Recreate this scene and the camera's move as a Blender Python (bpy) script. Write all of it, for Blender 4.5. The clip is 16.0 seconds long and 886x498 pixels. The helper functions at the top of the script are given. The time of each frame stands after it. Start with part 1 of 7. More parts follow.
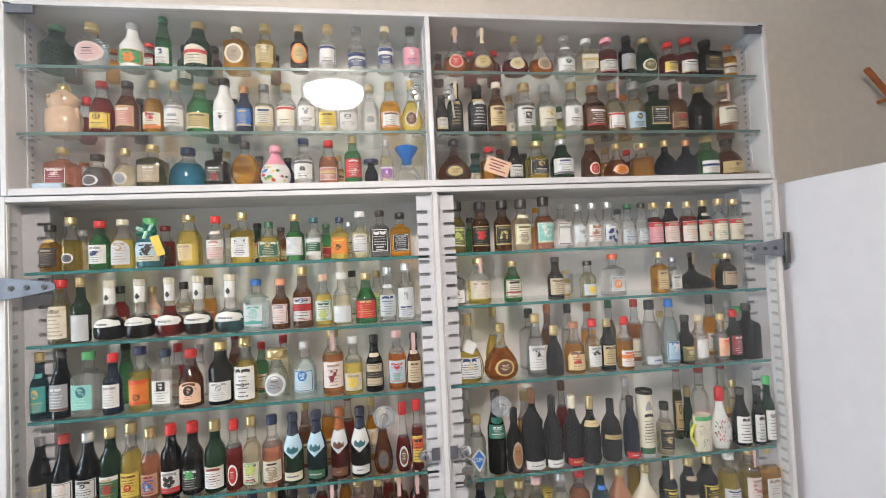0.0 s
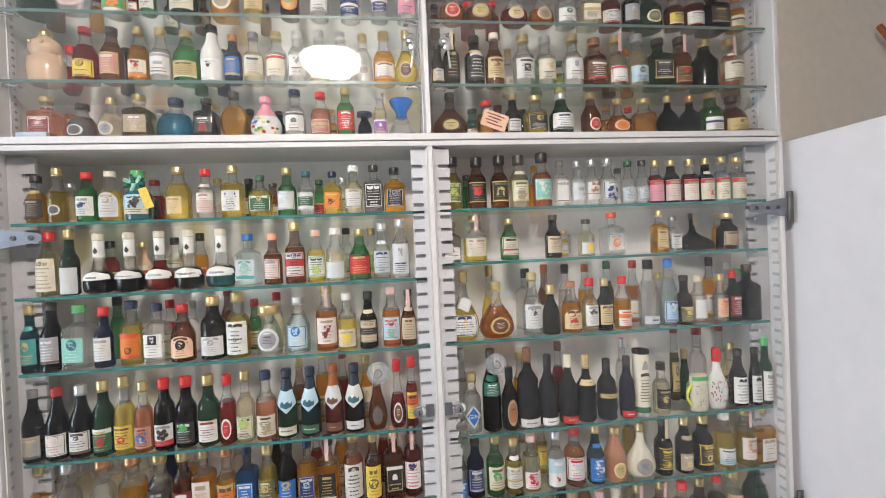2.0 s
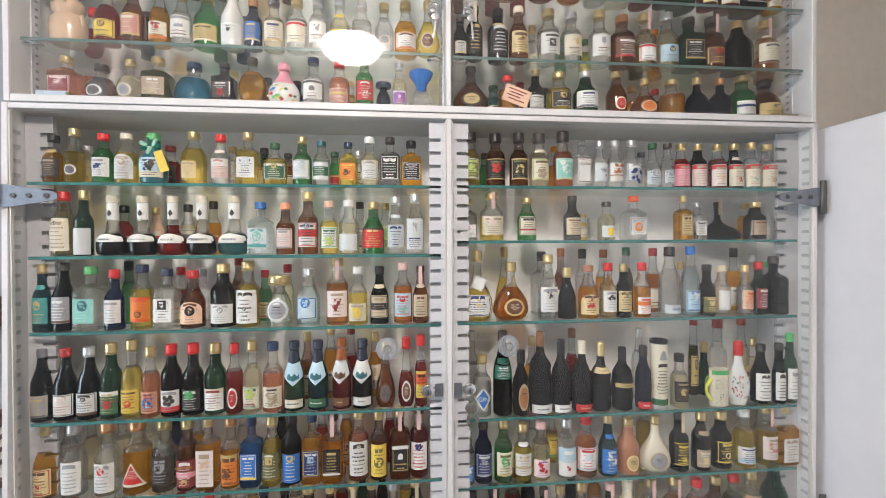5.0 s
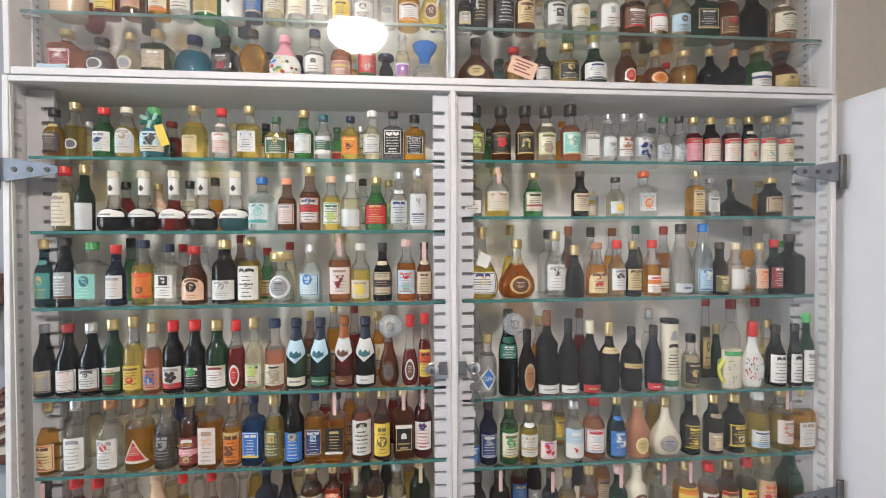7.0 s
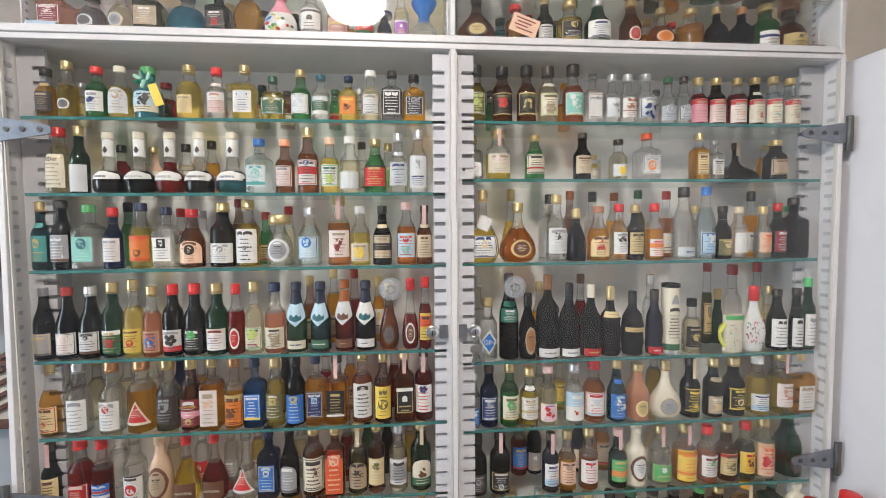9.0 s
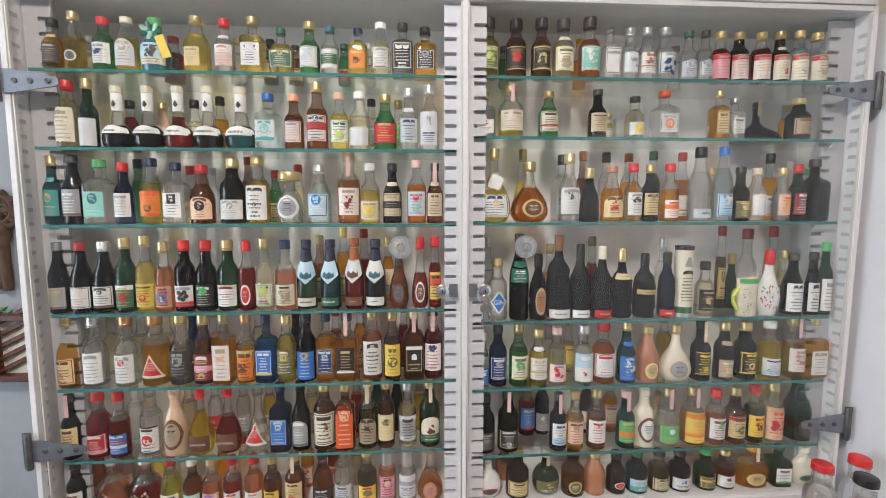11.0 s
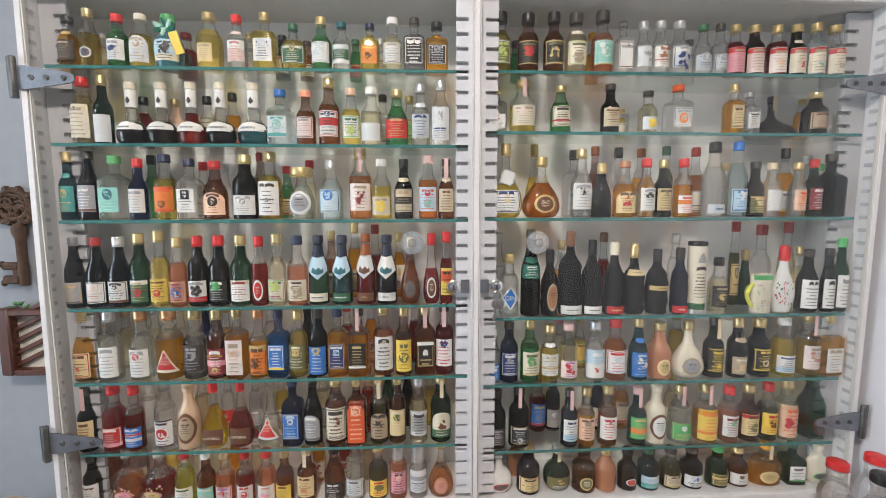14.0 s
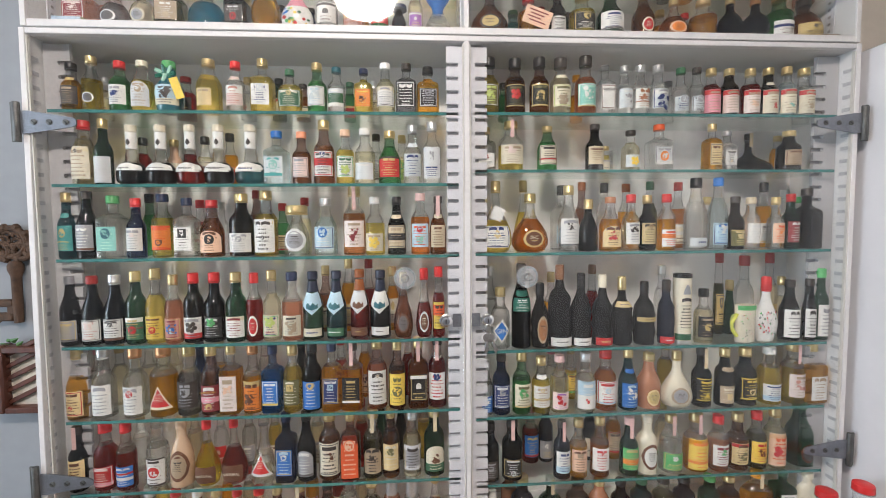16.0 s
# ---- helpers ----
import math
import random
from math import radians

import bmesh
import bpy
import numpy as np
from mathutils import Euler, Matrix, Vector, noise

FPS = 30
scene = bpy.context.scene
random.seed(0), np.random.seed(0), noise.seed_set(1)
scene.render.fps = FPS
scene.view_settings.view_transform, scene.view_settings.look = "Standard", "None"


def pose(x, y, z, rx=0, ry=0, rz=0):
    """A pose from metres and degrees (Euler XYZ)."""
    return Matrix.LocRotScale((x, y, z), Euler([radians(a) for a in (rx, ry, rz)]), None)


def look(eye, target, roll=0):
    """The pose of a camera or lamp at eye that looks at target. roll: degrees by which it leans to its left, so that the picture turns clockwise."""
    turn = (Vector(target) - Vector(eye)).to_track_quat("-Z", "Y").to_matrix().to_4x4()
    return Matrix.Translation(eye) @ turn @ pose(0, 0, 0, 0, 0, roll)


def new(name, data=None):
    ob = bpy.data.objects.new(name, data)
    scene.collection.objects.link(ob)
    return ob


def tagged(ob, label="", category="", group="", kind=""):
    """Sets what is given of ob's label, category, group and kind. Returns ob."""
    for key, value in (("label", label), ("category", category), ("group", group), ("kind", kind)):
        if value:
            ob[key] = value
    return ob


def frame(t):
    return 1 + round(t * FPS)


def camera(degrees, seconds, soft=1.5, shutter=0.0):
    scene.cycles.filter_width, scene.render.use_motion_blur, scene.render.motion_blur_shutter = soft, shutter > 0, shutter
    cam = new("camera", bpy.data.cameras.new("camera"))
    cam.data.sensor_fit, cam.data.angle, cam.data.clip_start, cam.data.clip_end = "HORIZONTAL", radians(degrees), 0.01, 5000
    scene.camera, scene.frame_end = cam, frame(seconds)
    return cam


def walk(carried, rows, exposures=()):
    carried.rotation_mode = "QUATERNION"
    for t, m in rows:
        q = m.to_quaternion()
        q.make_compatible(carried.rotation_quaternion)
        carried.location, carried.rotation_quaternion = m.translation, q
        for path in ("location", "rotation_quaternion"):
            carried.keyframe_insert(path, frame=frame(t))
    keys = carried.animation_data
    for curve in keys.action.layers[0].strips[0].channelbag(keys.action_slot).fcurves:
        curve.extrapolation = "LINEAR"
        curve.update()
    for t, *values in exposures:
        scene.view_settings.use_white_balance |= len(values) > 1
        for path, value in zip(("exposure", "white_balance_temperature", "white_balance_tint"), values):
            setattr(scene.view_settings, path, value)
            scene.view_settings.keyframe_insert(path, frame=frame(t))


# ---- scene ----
cam = camera(91.34, 16.0, soft=0.9)
PATH = [
    (0, pose(-0.0918, -0.7523, 1.7690, 91.560, 2.643, -7.649)),
    (0.5, pose(-0.0901, -0.7483, 1.7532, 91.100, 2.614, -7.639)),
    (1, pose(-0.0849, -0.7431, 1.7380, 90.404, 2.595, -7.642)),
    (1.5, pose(-0.0825, -0.7445, 1.7316, 89.765, 2.479, -7.635)),
    (2, pose(-0.0814, -0.7382, 1.7212, 89.330, 2.432, -7.503)),
    (2.5, pose(-0.0840, -0.7336, 1.7109, 89.317, 2.428, -7.260)),
    (3, pose(-0.0839, -0.7297, 1.7029, 89.261, 2.245, -7.042)),
    (3.5, pose(-0.0833, -0.7264, 1.6952, 89.205, 1.961, -6.944)),
    (4, pose(-0.0852, -0.7245, 1.6901, 89.296, 1.178, -6.869)),
    (6.5, pose(-0.0819, -0.7092, 1.6565, 89.407, -0.166, -4.827)),
    (7, pose(-0.0766, -0.7052, 1.6449, 89.028, 0.315, -4.783)),
    (7.5, pose(-0.0754, -0.7013, 1.6353, 88.639, 0.414, -4.825)),
    (8, pose(-0.0762, -0.7019, 1.6303, 88.286, 0.395, -4.851)),
    (8.5, pose(-0.0757, -0.7025, 1.6185, 87.801, 0.411, -4.839)),
    (9, pose(-0.0764, -0.6994, 1.6082, 87.051, 0.460, -4.752)),
    (9.5, pose(-0.0786, -0.6954, 1.5961, 86.259, 0.449, -4.608)),
    (10, pose(-0.0793, -0.6948, 1.5858, 85.679, 0.391, -4.426)),
    (12.5, pose(-0.0854, -0.6948, 1.5690, 83.114, -0.279, -2.776)),
    (13, pose(-0.0874, -0.6929, 1.5697, 83.188, -0.131, -2.808)),
    (13.5, pose(-0.0883, -0.6933, 1.5718, 83.580, 0.008, -2.805)),
    (14, pose(-0.0895, -0.6941, 1.5706, 84.029, 0.091, -2.906)),
    (14.5, pose(-0.0897, -0.6965, 1.5733, 84.438, 0.224, -3.009)),
    (15, pose(-0.0878, -0.6998, 1.5770, 85.131, 0.324, -3.257)),
    (15.5, pose(-0.0885, -0.7051, 1.5875, 85.847, 0.372, -3.465)),
    (16, pose(-0.0870, -0.7102, 1.5973, 86.647, 0.485, -3.738)),
]
walk(cam, PATH)

# ---- world, lights, exposure ----
scene.cycles.transparent_max_bounces = 32
world = bpy.data.worlds.new("sky")
scene.world = world
world.use_nodes = True
wn = world.node_tree
sky = wn.nodes.new("ShaderNodeTexSky")
sky.sky_type, sky.sun_disc = "NISHITA", False
sky.sun_elevation, sky.sun_rotation = radians(40), radians(250)
wn.links.new(sky.outputs[0], wn.nodes["Background"].inputs[0])
wn.nodes["Background"].inputs[1].default_value = 0.12

LAMP = (-0.276, -1.13, 2.53)          # round ceiling lamp, mirrored in the upper doors
CEIL = 2.542
ROOM = (-2.3, 2.4, -3.2)            # left wall, right wall, wall behind the camera
scene.view_settings.exposure = 0.57


def lamp(name, kind, energy, colour, m, **more):
    data = bpy.data.lights.new(name, kind)
    data.energy, data.color = energy, colour
    ob = new(name, data)
    ob.matrix_world = m
    return ob


win = lamp("window_light", "AREA", 19, (0.68, 0.84, 1.0), look((ROOM[0] + 0.03, -0.95, 1.65), (0.4, -0.75, 1.5)))
win.data.shape, win.data.size, win.data.size_y = "RECTANGLE", 1.0, 1.2


# ---- materials ----
RGB = dict(
    amber=(0.94, 0.45, 0.05), gold=(0.96, 0.74, 0.17), pale=(0.95, 0.88, 0.64), clear=(0.94, 0.95, 0.94), ice=(0.72, 0.86, 0.90),
    brown=(0.30, 0.085, 0.018), wine=(0.34, 0.026, 0.022), rose=(0.84, 0.34, 0.20), red=(0.55, 0.03, 0.03), copper=(0.62, 0.23, 0.07),
    green=(0.10, 0.42, 0.14), dkgreen=(0.04, 0.13, 0.065), emerald=(0.015, 0.15, 0.10), olive=(0.16, 0.15, 0.06), lime=(0.72, 0.74, 0.12),
    teal=(0.08, 0.36, 0.34), dkteal=(0.03, 0.13, 0.16), blue=(0.03, 0.16, 0.50), navy=(0.025, 0.045, 0.16), ink=(0.02, 0.025, 0.05),
    ltblue=(0.46, 0.62, 0.72), mint=(0.45, 0.75, 0.62), purple=(0.35, 0.14, 0.45), pink=(0.80, 0.34, 0.42), peach=(0.82, 0.54, 0.38),
    orange=(0.80, 0.24, 0.04), yellow=(0.80, 0.58, 0.10), black=(0.018, 0.016, 0.016), dark=(0.05, 0.04, 0.035), grey=(0.34, 0.34, 0.36),
    silver=(0.66, 0.67, 0.68), white=(0.78, 0.77, 0.74), cream=(0.74, 0.68, 0.54), beige=(0.66, 0.55, 0.38), tan=(0.42, 0.32, 0.22),
    terra=(0.40, 0.17, 0.09), wood=(0.22, 0.10, 0.05), clearlab=(0.62, 0.66, 0.68), floral=(0.80, 0.70, 0.66), seal=(0.70, 0.46, 0.44),
    straw=(0.74, 0.58, 0.30), sea=(0.24, 0.52, 0.45), biscuit=(0.66, 0.46, 0.31), vermilion=(0.74, 0.11, 0.03), blush=(0.80, 0.64, 0.60), honey=(0.95, 0.66, 0.06), ocean=(0.04, 0.27, 0.44))
PRINTED = dict(gold=(0.60, 0.45, 0.19), copper=(0.40, 0.18, 0.08), brown=(0.15, 0.06, 0.03), rose=(0.56, 0.25, 0.20), wine=(0.24, 0.03, 0.035), lime=(0.52, 0.62, 0.18))
mats = {}


def shader(name, rough=0.5, metal=0.0, colour=(0.8, 0.8, 0.8), **inputs):
    m = bpy.data.materials.new(name)
    m.use_nodes = True
    b = m.node_tree.nodes["Principled BSDF"]
    b.inputs["Base Color"].default_value = (*colour, 1)
    b.inputs["Roughness"].default_value, b.inputs["Metallic"].default_value = rough, metal
    for key, value in inputs.items():
        b.inputs[key.replace("_", " ")].default_value = value
    return m, m.node_tree, b


def varied(tree, b, colour, scale, amount, bump=0.0, detail=6.0, stretch=(1, 1, 1), per_object=0.0, fine=0.0):
    """Noise at two scales over the base colour, a little bump, and a shift from object to object."""
    n, l = tree.nodes, tree.links
    co, mp = n.new("ShaderNodeTexCoord"), n.new("ShaderNodeMapping")
    mp.inputs["Scale"].default_value = stretch
    l.new(co.outputs["Object"], mp.inputs[0])
    big, small = n.new("ShaderNodeTexNoise"), n.new("ShaderNodeTexNoise")
    for tex, s in ((big, scale), (small, scale * 9)):
        tex.inputs["Scale"].default_value, tex.inputs["Detail"].default_value = s, detail
        l.new(mp.outputs[0], tex.inputs["Vector"])
    add = n.new("ShaderNodeMath")
    add.operation = "ADD"
    l.new(big.outputs[0], add.inputs[0]), l.new(small.outputs[0], add.inputs[1])
    ramp = n.new("ShaderNodeMapRange")
    ramp.inputs["From Min"].default_value, ramp.inputs["From Max"].default_value = 0.7, 1.3
    ramp.inputs["To Min"].default_value, ramp.inputs["To Max"].default_value = 1 - amount, 1 + amount
    l.new(add.outputs[0], ramp.inputs["Value"])
    value = ramp.outputs[0]
    if per_object:
        info, m2, mul = n.new("ShaderNodeObjectInfo"), n.new("ShaderNodeMapRange"), n.new("ShaderNodeMath")
        m2.inputs["To Min"].default_value, m2.inputs["To Max"].default_value = 1 - per_object, 1 + per_object
        mul.operation = "MULTIPLY"
        l.new(info.outputs["Random"], m2.inputs["Value"])
        l.new(m2.outputs[0], mul.inputs[0]), l.new(value, mul.inputs[1])
        value = mul.outputs[0]
    vm = n.new("ShaderNodeVectorMath")
    vm.operation = "SCALE"
    vm.inputs[0].default_value = colour
    l.new(value, vm.inputs["Scale"])
    l.new(vm.outputs[0], b.inputs["Base Color"])
    if bump:
        bp = n.new("ShaderNodeBump")
        bp.inputs["Strength"].default_value, bp.inputs["Distance"].default_value = bump, 0.002
        l.new(add.outputs[0], bp.inputs["Height"])
        l.new(bp.outputs[0], b.inputs["Normal"])


def sheen(tree, least, most):
    """Gloss of a thin clear sheet: little when seen straight on, more when seen aslant."""
    n, l = tree.nodes, tree.links
    lw, pw, mr = n.new("ShaderNodeLayerWeight"), n.new("ShaderNodeMath"), n.new("ShaderNodeMapRange")
    lw.inputs["Blend"].default_value = 0.5
    pw.operation = "POWER"
    pw.inputs[1].default_value = 3.5
    mr.inputs["To Min"].default_value, mr.inputs["To Max"].default_value = least, most
    l.new(lw.outputs["Facing"], pw.inputs[0]), l.new(pw.outputs[0], mr.inputs["Value"])
    return mr.outputs[0]


def glassy(tree, inner, least, most):
    """Moulded bottle glass over what it holds: a wavy, polished skin over a smooth body."""
    n, l = tree.nodes, tree.links
    co, tex, bp = n.new("ShaderNodeTexCoord"), n.new("ShaderNodeTexNoise"), n.new("ShaderNodeBump")
    info, add = n.new("ShaderNodeObjectInfo"), n.new("ShaderNodeVectorMath")
    l.new(co.outputs["Object"], add.inputs[0]), l.new(info.outputs["Random"], add.inputs[1])
    tex.inputs["Scale"].default_value, tex.inputs["Detail"].default_value = 130, 2
    bp.inputs["Strength"].default_value, bp.inputs["Distance"].default_value = 0.35, 0.0012
    l.new(add.outputs[0], tex.inputs["Vector"]), l.new(tex.outputs[0], bp.inputs["Height"])
    gl, mix = n.new("ShaderNodeBsdfGlossy"), n.new("ShaderNodeMixShader")
    gl.inputs["Roughness"].default_value = 0.06
    l.new(bp.outputs[0], gl.inputs["Normal"])
    l.new(sheen(tree, least, most), mix.inputs[0]), l.new(inner, mix.inputs[1]), l.new(gl.outputs[0], mix.inputs[2])
    l.new(mix.outputs[0], n["Material Output"].inputs[0])


def mat(kind, c="white"):
    key = kind + "_" + c
    if key in mats:
        return mats[key]
    col = RGB.get(c, (0.5, 0.5, 0.5))
    if kind in ("paper", "ink"):        # printed tones of the names that stand for liquids too
        col = PRINTED.get(c, col)
    if kind == "filled":        # glass full of liquid
        m, t, b = shader(key, 0.0, 0, col, Transmission_Weight=0.98, IOR=1.45)
        n, l = t.nodes, t.links
        info, mr, vm = n.new("ShaderNodeObjectInfo"), n.new("ShaderNodeMapRange"), n.new("ShaderNodeVectorMath")
        mr.inputs["To Min"].default_value, mr.inputs["To Max"].default_value = 0.88, 1.12
        vm.operation = "SCALE"
        vm.inputs[0].default_value = col
        l.new(info.outputs["Random"], mr.inputs["Value"]), l.new(mr.outputs[0], vm.inputs["Scale"])
        l.new(vm.outputs[0], b.inputs["Base Color"])
        tr, mix, gm = n.new("ShaderNodeBsdfTransparent"), n.new("ShaderNodeMixShader"), n.new("ShaderNodeGamma")
        gm.inputs["Gamma"].default_value = 0.5
        mix.inputs[0].default_value = 0.60 if c in ("clear", "pale", "ice", "gold", "amber", "rose", "lime", "honey") else 0.45
        l.new(vm.outputs[0], gm.inputs[0]), l.new(gm.outputs[0], tr.inputs[0])
        l.new(b.outputs[0], mix.inputs[1]), l.new(tr.outputs[0], mix.inputs[2])
        glassy(t, mix.outputs[0], 0.022, 0.50)
    elif kind == "empty":       # thin bare glass: sees through, gloss by Fresnel
        tint = tuple(0.55 + 0.45 * v for v in col) if c in ("clear", "pale", "ice", "gold") else tuple(0.25 + 0.75 * v for v in col)
        m, t, b = shader(key, 0.0, 0, tint, Transmission_Weight=1.0, IOR=1.34)
        n, l = t.nodes, t.links
        tr, half = n.new("ShaderNodeBsdfTransparent"), n.new("ShaderNodeMixShader")
        tr.inputs[0].default_value = (*tuple(v ** 0.5 for v in tint), 1)
        half.inputs[0].default_value = 0.58
        l.new(b.outputs[0], half.inputs[1]), l.new(tr.outputs[0], half.inputs[2])
        glassy(t, half.outputs[0], 0.035, 0.60)
    elif kind == "paper":
        m, t, b = shader(key, 0.55, 0, col)
        varied(t, b, col, 60, 0.10, 0.0, per_object=0.10)
    elif kind == "ink":
        m, t, b = shader(key, 0.5, 0, col)
    elif kind == "cap":
        metal = c in ("gold", "silver", "copper", "grey")
        col2 = {"navy": (0.015, 0.025, 0.07), "gold": (0.68, 0.53, 0.27), "silver": (0.72, 0.72, 0.72), "copper": (0.62, 0.32, 0.16), "red": (0.62, 0.03, 0.03)}.get(c, col)
        m, t, b = shader(key, 0.30 if metal else 0.36, 0.80 if metal else 0.0, col2)
        varied(t, b, col2, 90, 0.14, 0.15, per_object=0.15)
    elif kind == "glazed":      # glazed pottery
        m, t, b = shader(key, 0.22, 0, col, Coat_Weight=0.4)
        varied(t, b, col, 35, 0.12, 0.08)
    elif kind == "felt":        # dark cloth or leather cladding
        col = tuple(v * 0.65 for v in col)
        m, t, b = shader(key, 0.55, 0, col, Specular_IOR_Level=0.3)
        varied(t, b, col, 120, 0.45, 0.9)
    mats[key] = m
    return m


def plain(name, colour, rough, scale=8, amount=0.06, bump=0.05, metal=0.0, stretch=(1, 1, 1), **more):
    m, t, b = shader(name, rough, metal, colour, **more)
    varied(t, b, colour, scale, amount, bump, stretch=stretch)
    return m


white_paint = plain("white_paint", (0.72, 0.71, 0.71), 0.38, 14, 0.05, 0.08)
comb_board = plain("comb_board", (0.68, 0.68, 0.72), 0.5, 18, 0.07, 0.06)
# comb_board darkened: the shade on the outer combs is put into the colour
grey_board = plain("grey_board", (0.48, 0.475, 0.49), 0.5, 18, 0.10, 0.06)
back_board = plain("back_board", (0.88, 0.86, 0.86), 0.55, 9, 0.07, 0.05)
# grey that paints the shade inside slots and peg holes
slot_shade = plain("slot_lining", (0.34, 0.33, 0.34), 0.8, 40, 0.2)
beige_plaster = plain("beige_plaster", (0.78, 0.715, 0.64), 0.8, 5, 0.05, 0.12)
# unseen wall behind the camera, darkened so the doors mirror less haze
low_glare_plaster = plain("dim_plaster", (0.34, 0.32, 0.30), 0.8, 4, 0.04, 0.1)
# wall left of the cabinet: cool daylight tone put into its colour
cool_lit_plaster = plain("blue_grey_plaster", (0.30, 0.315, 0.335), 0.8, 4, 0.05, 0.12)
# unseen west wall: blue chosen so its reflection hazes the left door
haze_blue = plain("light_blue_plaster", (0.50, 0.58, 0.68), 0.8, 4, 0.05, 0.12)
panel_white = plain("white_panel_paint", (0.74, 0.74, 0.77), 0.45, 3, 0.03, 0.03)
ceiling_white = plain("ceiling_white", (0.80, 0.79, 0.77), 0.8, 4, 0.03)
hinge_steel = plain("hinge_steel", (0.24, 0.25, 0.28), 0.42, 60, 0.22, 0.2, metal=0.75)
dark_steel = plain("dark_steel", (0.14, 0.14, 0.135), 0.5, 60, 0.25, 0.2, metal=0.7)
chrome = plain("chrome", (0.72, 0.72, 0.72), 0.18, 60, 0.1, 0.0, metal=0.95)
brass_old = plain("old_iron", (0.095, 0.050, 0.028), 0.6, 90, 0.5, 0.8, metal=0.35)
rack_wood = plain("rack_wood", (0.085, 0.027, 0.016), 0.45, 20, 0.3, 0.3, stretch=(1, 1, 0.2))
counter_wood = plain("counter_wood", (0.26, 0.15, 0.09), 0.4, 12, 0.3, 0.2, stretch=(0.15, 1, 1))
stick_wood = plain("stick_wood", (0.42, 0.13, 0.035), 0.45, 25, 0.25, 0.2, stretch=(1, 1, 0.15))
wicker = plain("wicker", (0.44, 0.37, 0.28), 0.8, 30, 0.25, 0.6)
floor_tile = plain("floor_tile", (0.26, 0.20, 0.15), 0.35, 3, 0.12, 0.05)
leaf_green = plain("leaf_green", (0.08, 0.20, 0.06), 0.6, 60, 0.3, 0.3)
blue_box = plain("pale_blue_card", (0.50, 0.62, 0.74), 0.6, 50, 0.08)


def sheet_glass(name, tint, gloss=0.03, rough=0.0, veil=0.0):
    m = bpy.data.materials.new(name)
    m.use_nodes = True
    n, l = m.node_tree.nodes, m.node_tree.links
    n.remove(n["Principled BSDF"])
    tr, gl, mix = n.new("ShaderNodeBsdfTransparent"), n.new("ShaderNodeBsdfGlossy"), n.new("ShaderNodeMixShader")
    tr.inputs[0].default_value = (*tint, 1)
    gl.inputs["Roughness"].default_value = rough
    l.new(sheen(m.node_tree, gloss, 0.6), mix.inputs[0]), l.new(tr.outputs[0], mix.inputs[1]), l.new(gl.outputs[0], mix.inputs[2])
    out = mix.outputs[0]
    if veil:        # a pale streaked film: painted haze on the doors, milky body in the knobs
        co, mp, tex, mr = n.new("ShaderNodeTexCoord"), n.new("ShaderNodeMapping"), n.new("ShaderNodeTexNoise"), n.new("ShaderNodeMapRange")
        mp.inputs["Scale"].default_value = (9, 9, 1.3)
        tex.inputs["Scale"].default_value, tex.inputs["Detail"].default_value = 2.2, 7
        mr.inputs["From Min"].default_value, mr.inputs["From Max"].default_value = 0.32, 0.72
        mr.inputs["To Min"].default_value, mr.inputs["To Max"].default_value = veil * 0.45, veil * 1.7
        df, mx = n.new("ShaderNodeBsdfDiffuse"), n.new("ShaderNodeMixShader")
        df.inputs[0].default_value = (0.80, 0.80, 0.82, 1)
        l.new(co.outputs["Object"], mp.inputs[0]), l.new(mp.outputs[0], tex.inputs["Vector"]), l.new(tex.outputs[0], mr.inputs["Value"])
        l.new(mr.outputs[0], mx.inputs[0]), l.new(out, mx.inputs[1]), l.new(df.outputs[0], mx.inputs[2])
        out = mx.outputs[0]
    l.new(out, n["Material Output"].inputs[0])
    return m


door_glass = sheet_glass("door_glass", (0.985, 0.99, 0.985), 0.026, 0.010, 0.003)
# stronger film here, painting the whiter haze of the upper doors
upper_glass = sheet_glass("upper_door_glass", (0.985, 0.99, 0.985), 0.03, 0.010, 0.011)
knob_plastic = sheet_glass("knob_plastic", (0.90, 0.92, 0.94), 0.06, 0.08, 0.22)
shelf_glass = sheet_glass("shelf_glass", (0.945, 0.985, 0.968), 0.03)
shelf_edge = plain("green_glass_edge", (0.07, 0.25, 0.24), 0.15, 30, 0.25, 0.05, Transmission_Weight=0.25)
dull_edge = plain("dusty_glass_edge", (0.15, 0.24, 0.22), 0.3, 30, 0.25, 0.05, Transmission_Weight=0.25)
lamp_glow, _t, _b = shader("lamp_opal", 0.5, 0, (0.9, 0.9, 0.88))
_b.inputs["Emission Color"].default_value, _b.inputs["Emission Strength"].default_value = (1.0, 0.89, 0.815, 1), 107.0


# ---- mesh helpers ----
def mesh_of(name, verts, faces, material, smooth=True):
    me = bpy.data.meshes.new(name)
    me.from_pydata(verts, [], faces)
    me.materials.append(material)
    if smooth:
        me.shade_smooth()
        me.set_sharp_from_angle(angle=radians(38))
    return me


def part(name, shape, material, parent=None, label="", smooth=True):
    ob = new(name, mesh_of(name, shape[0], shape[1], material, smooth))
    if parent is not None:
        ob.parent = parent
    return tagged(ob, label)


def join(*shapes):
    verts, faces = [], []
    for v, f in shapes:
        k = len(verts)
        verts += list(v)
        faces += [tuple(i + k for i in q) for q in f]
    return verts, faces


def moved(shape, m):
    return [tuple(m @ Vector(v)) for v in shape[0]], shape[1]


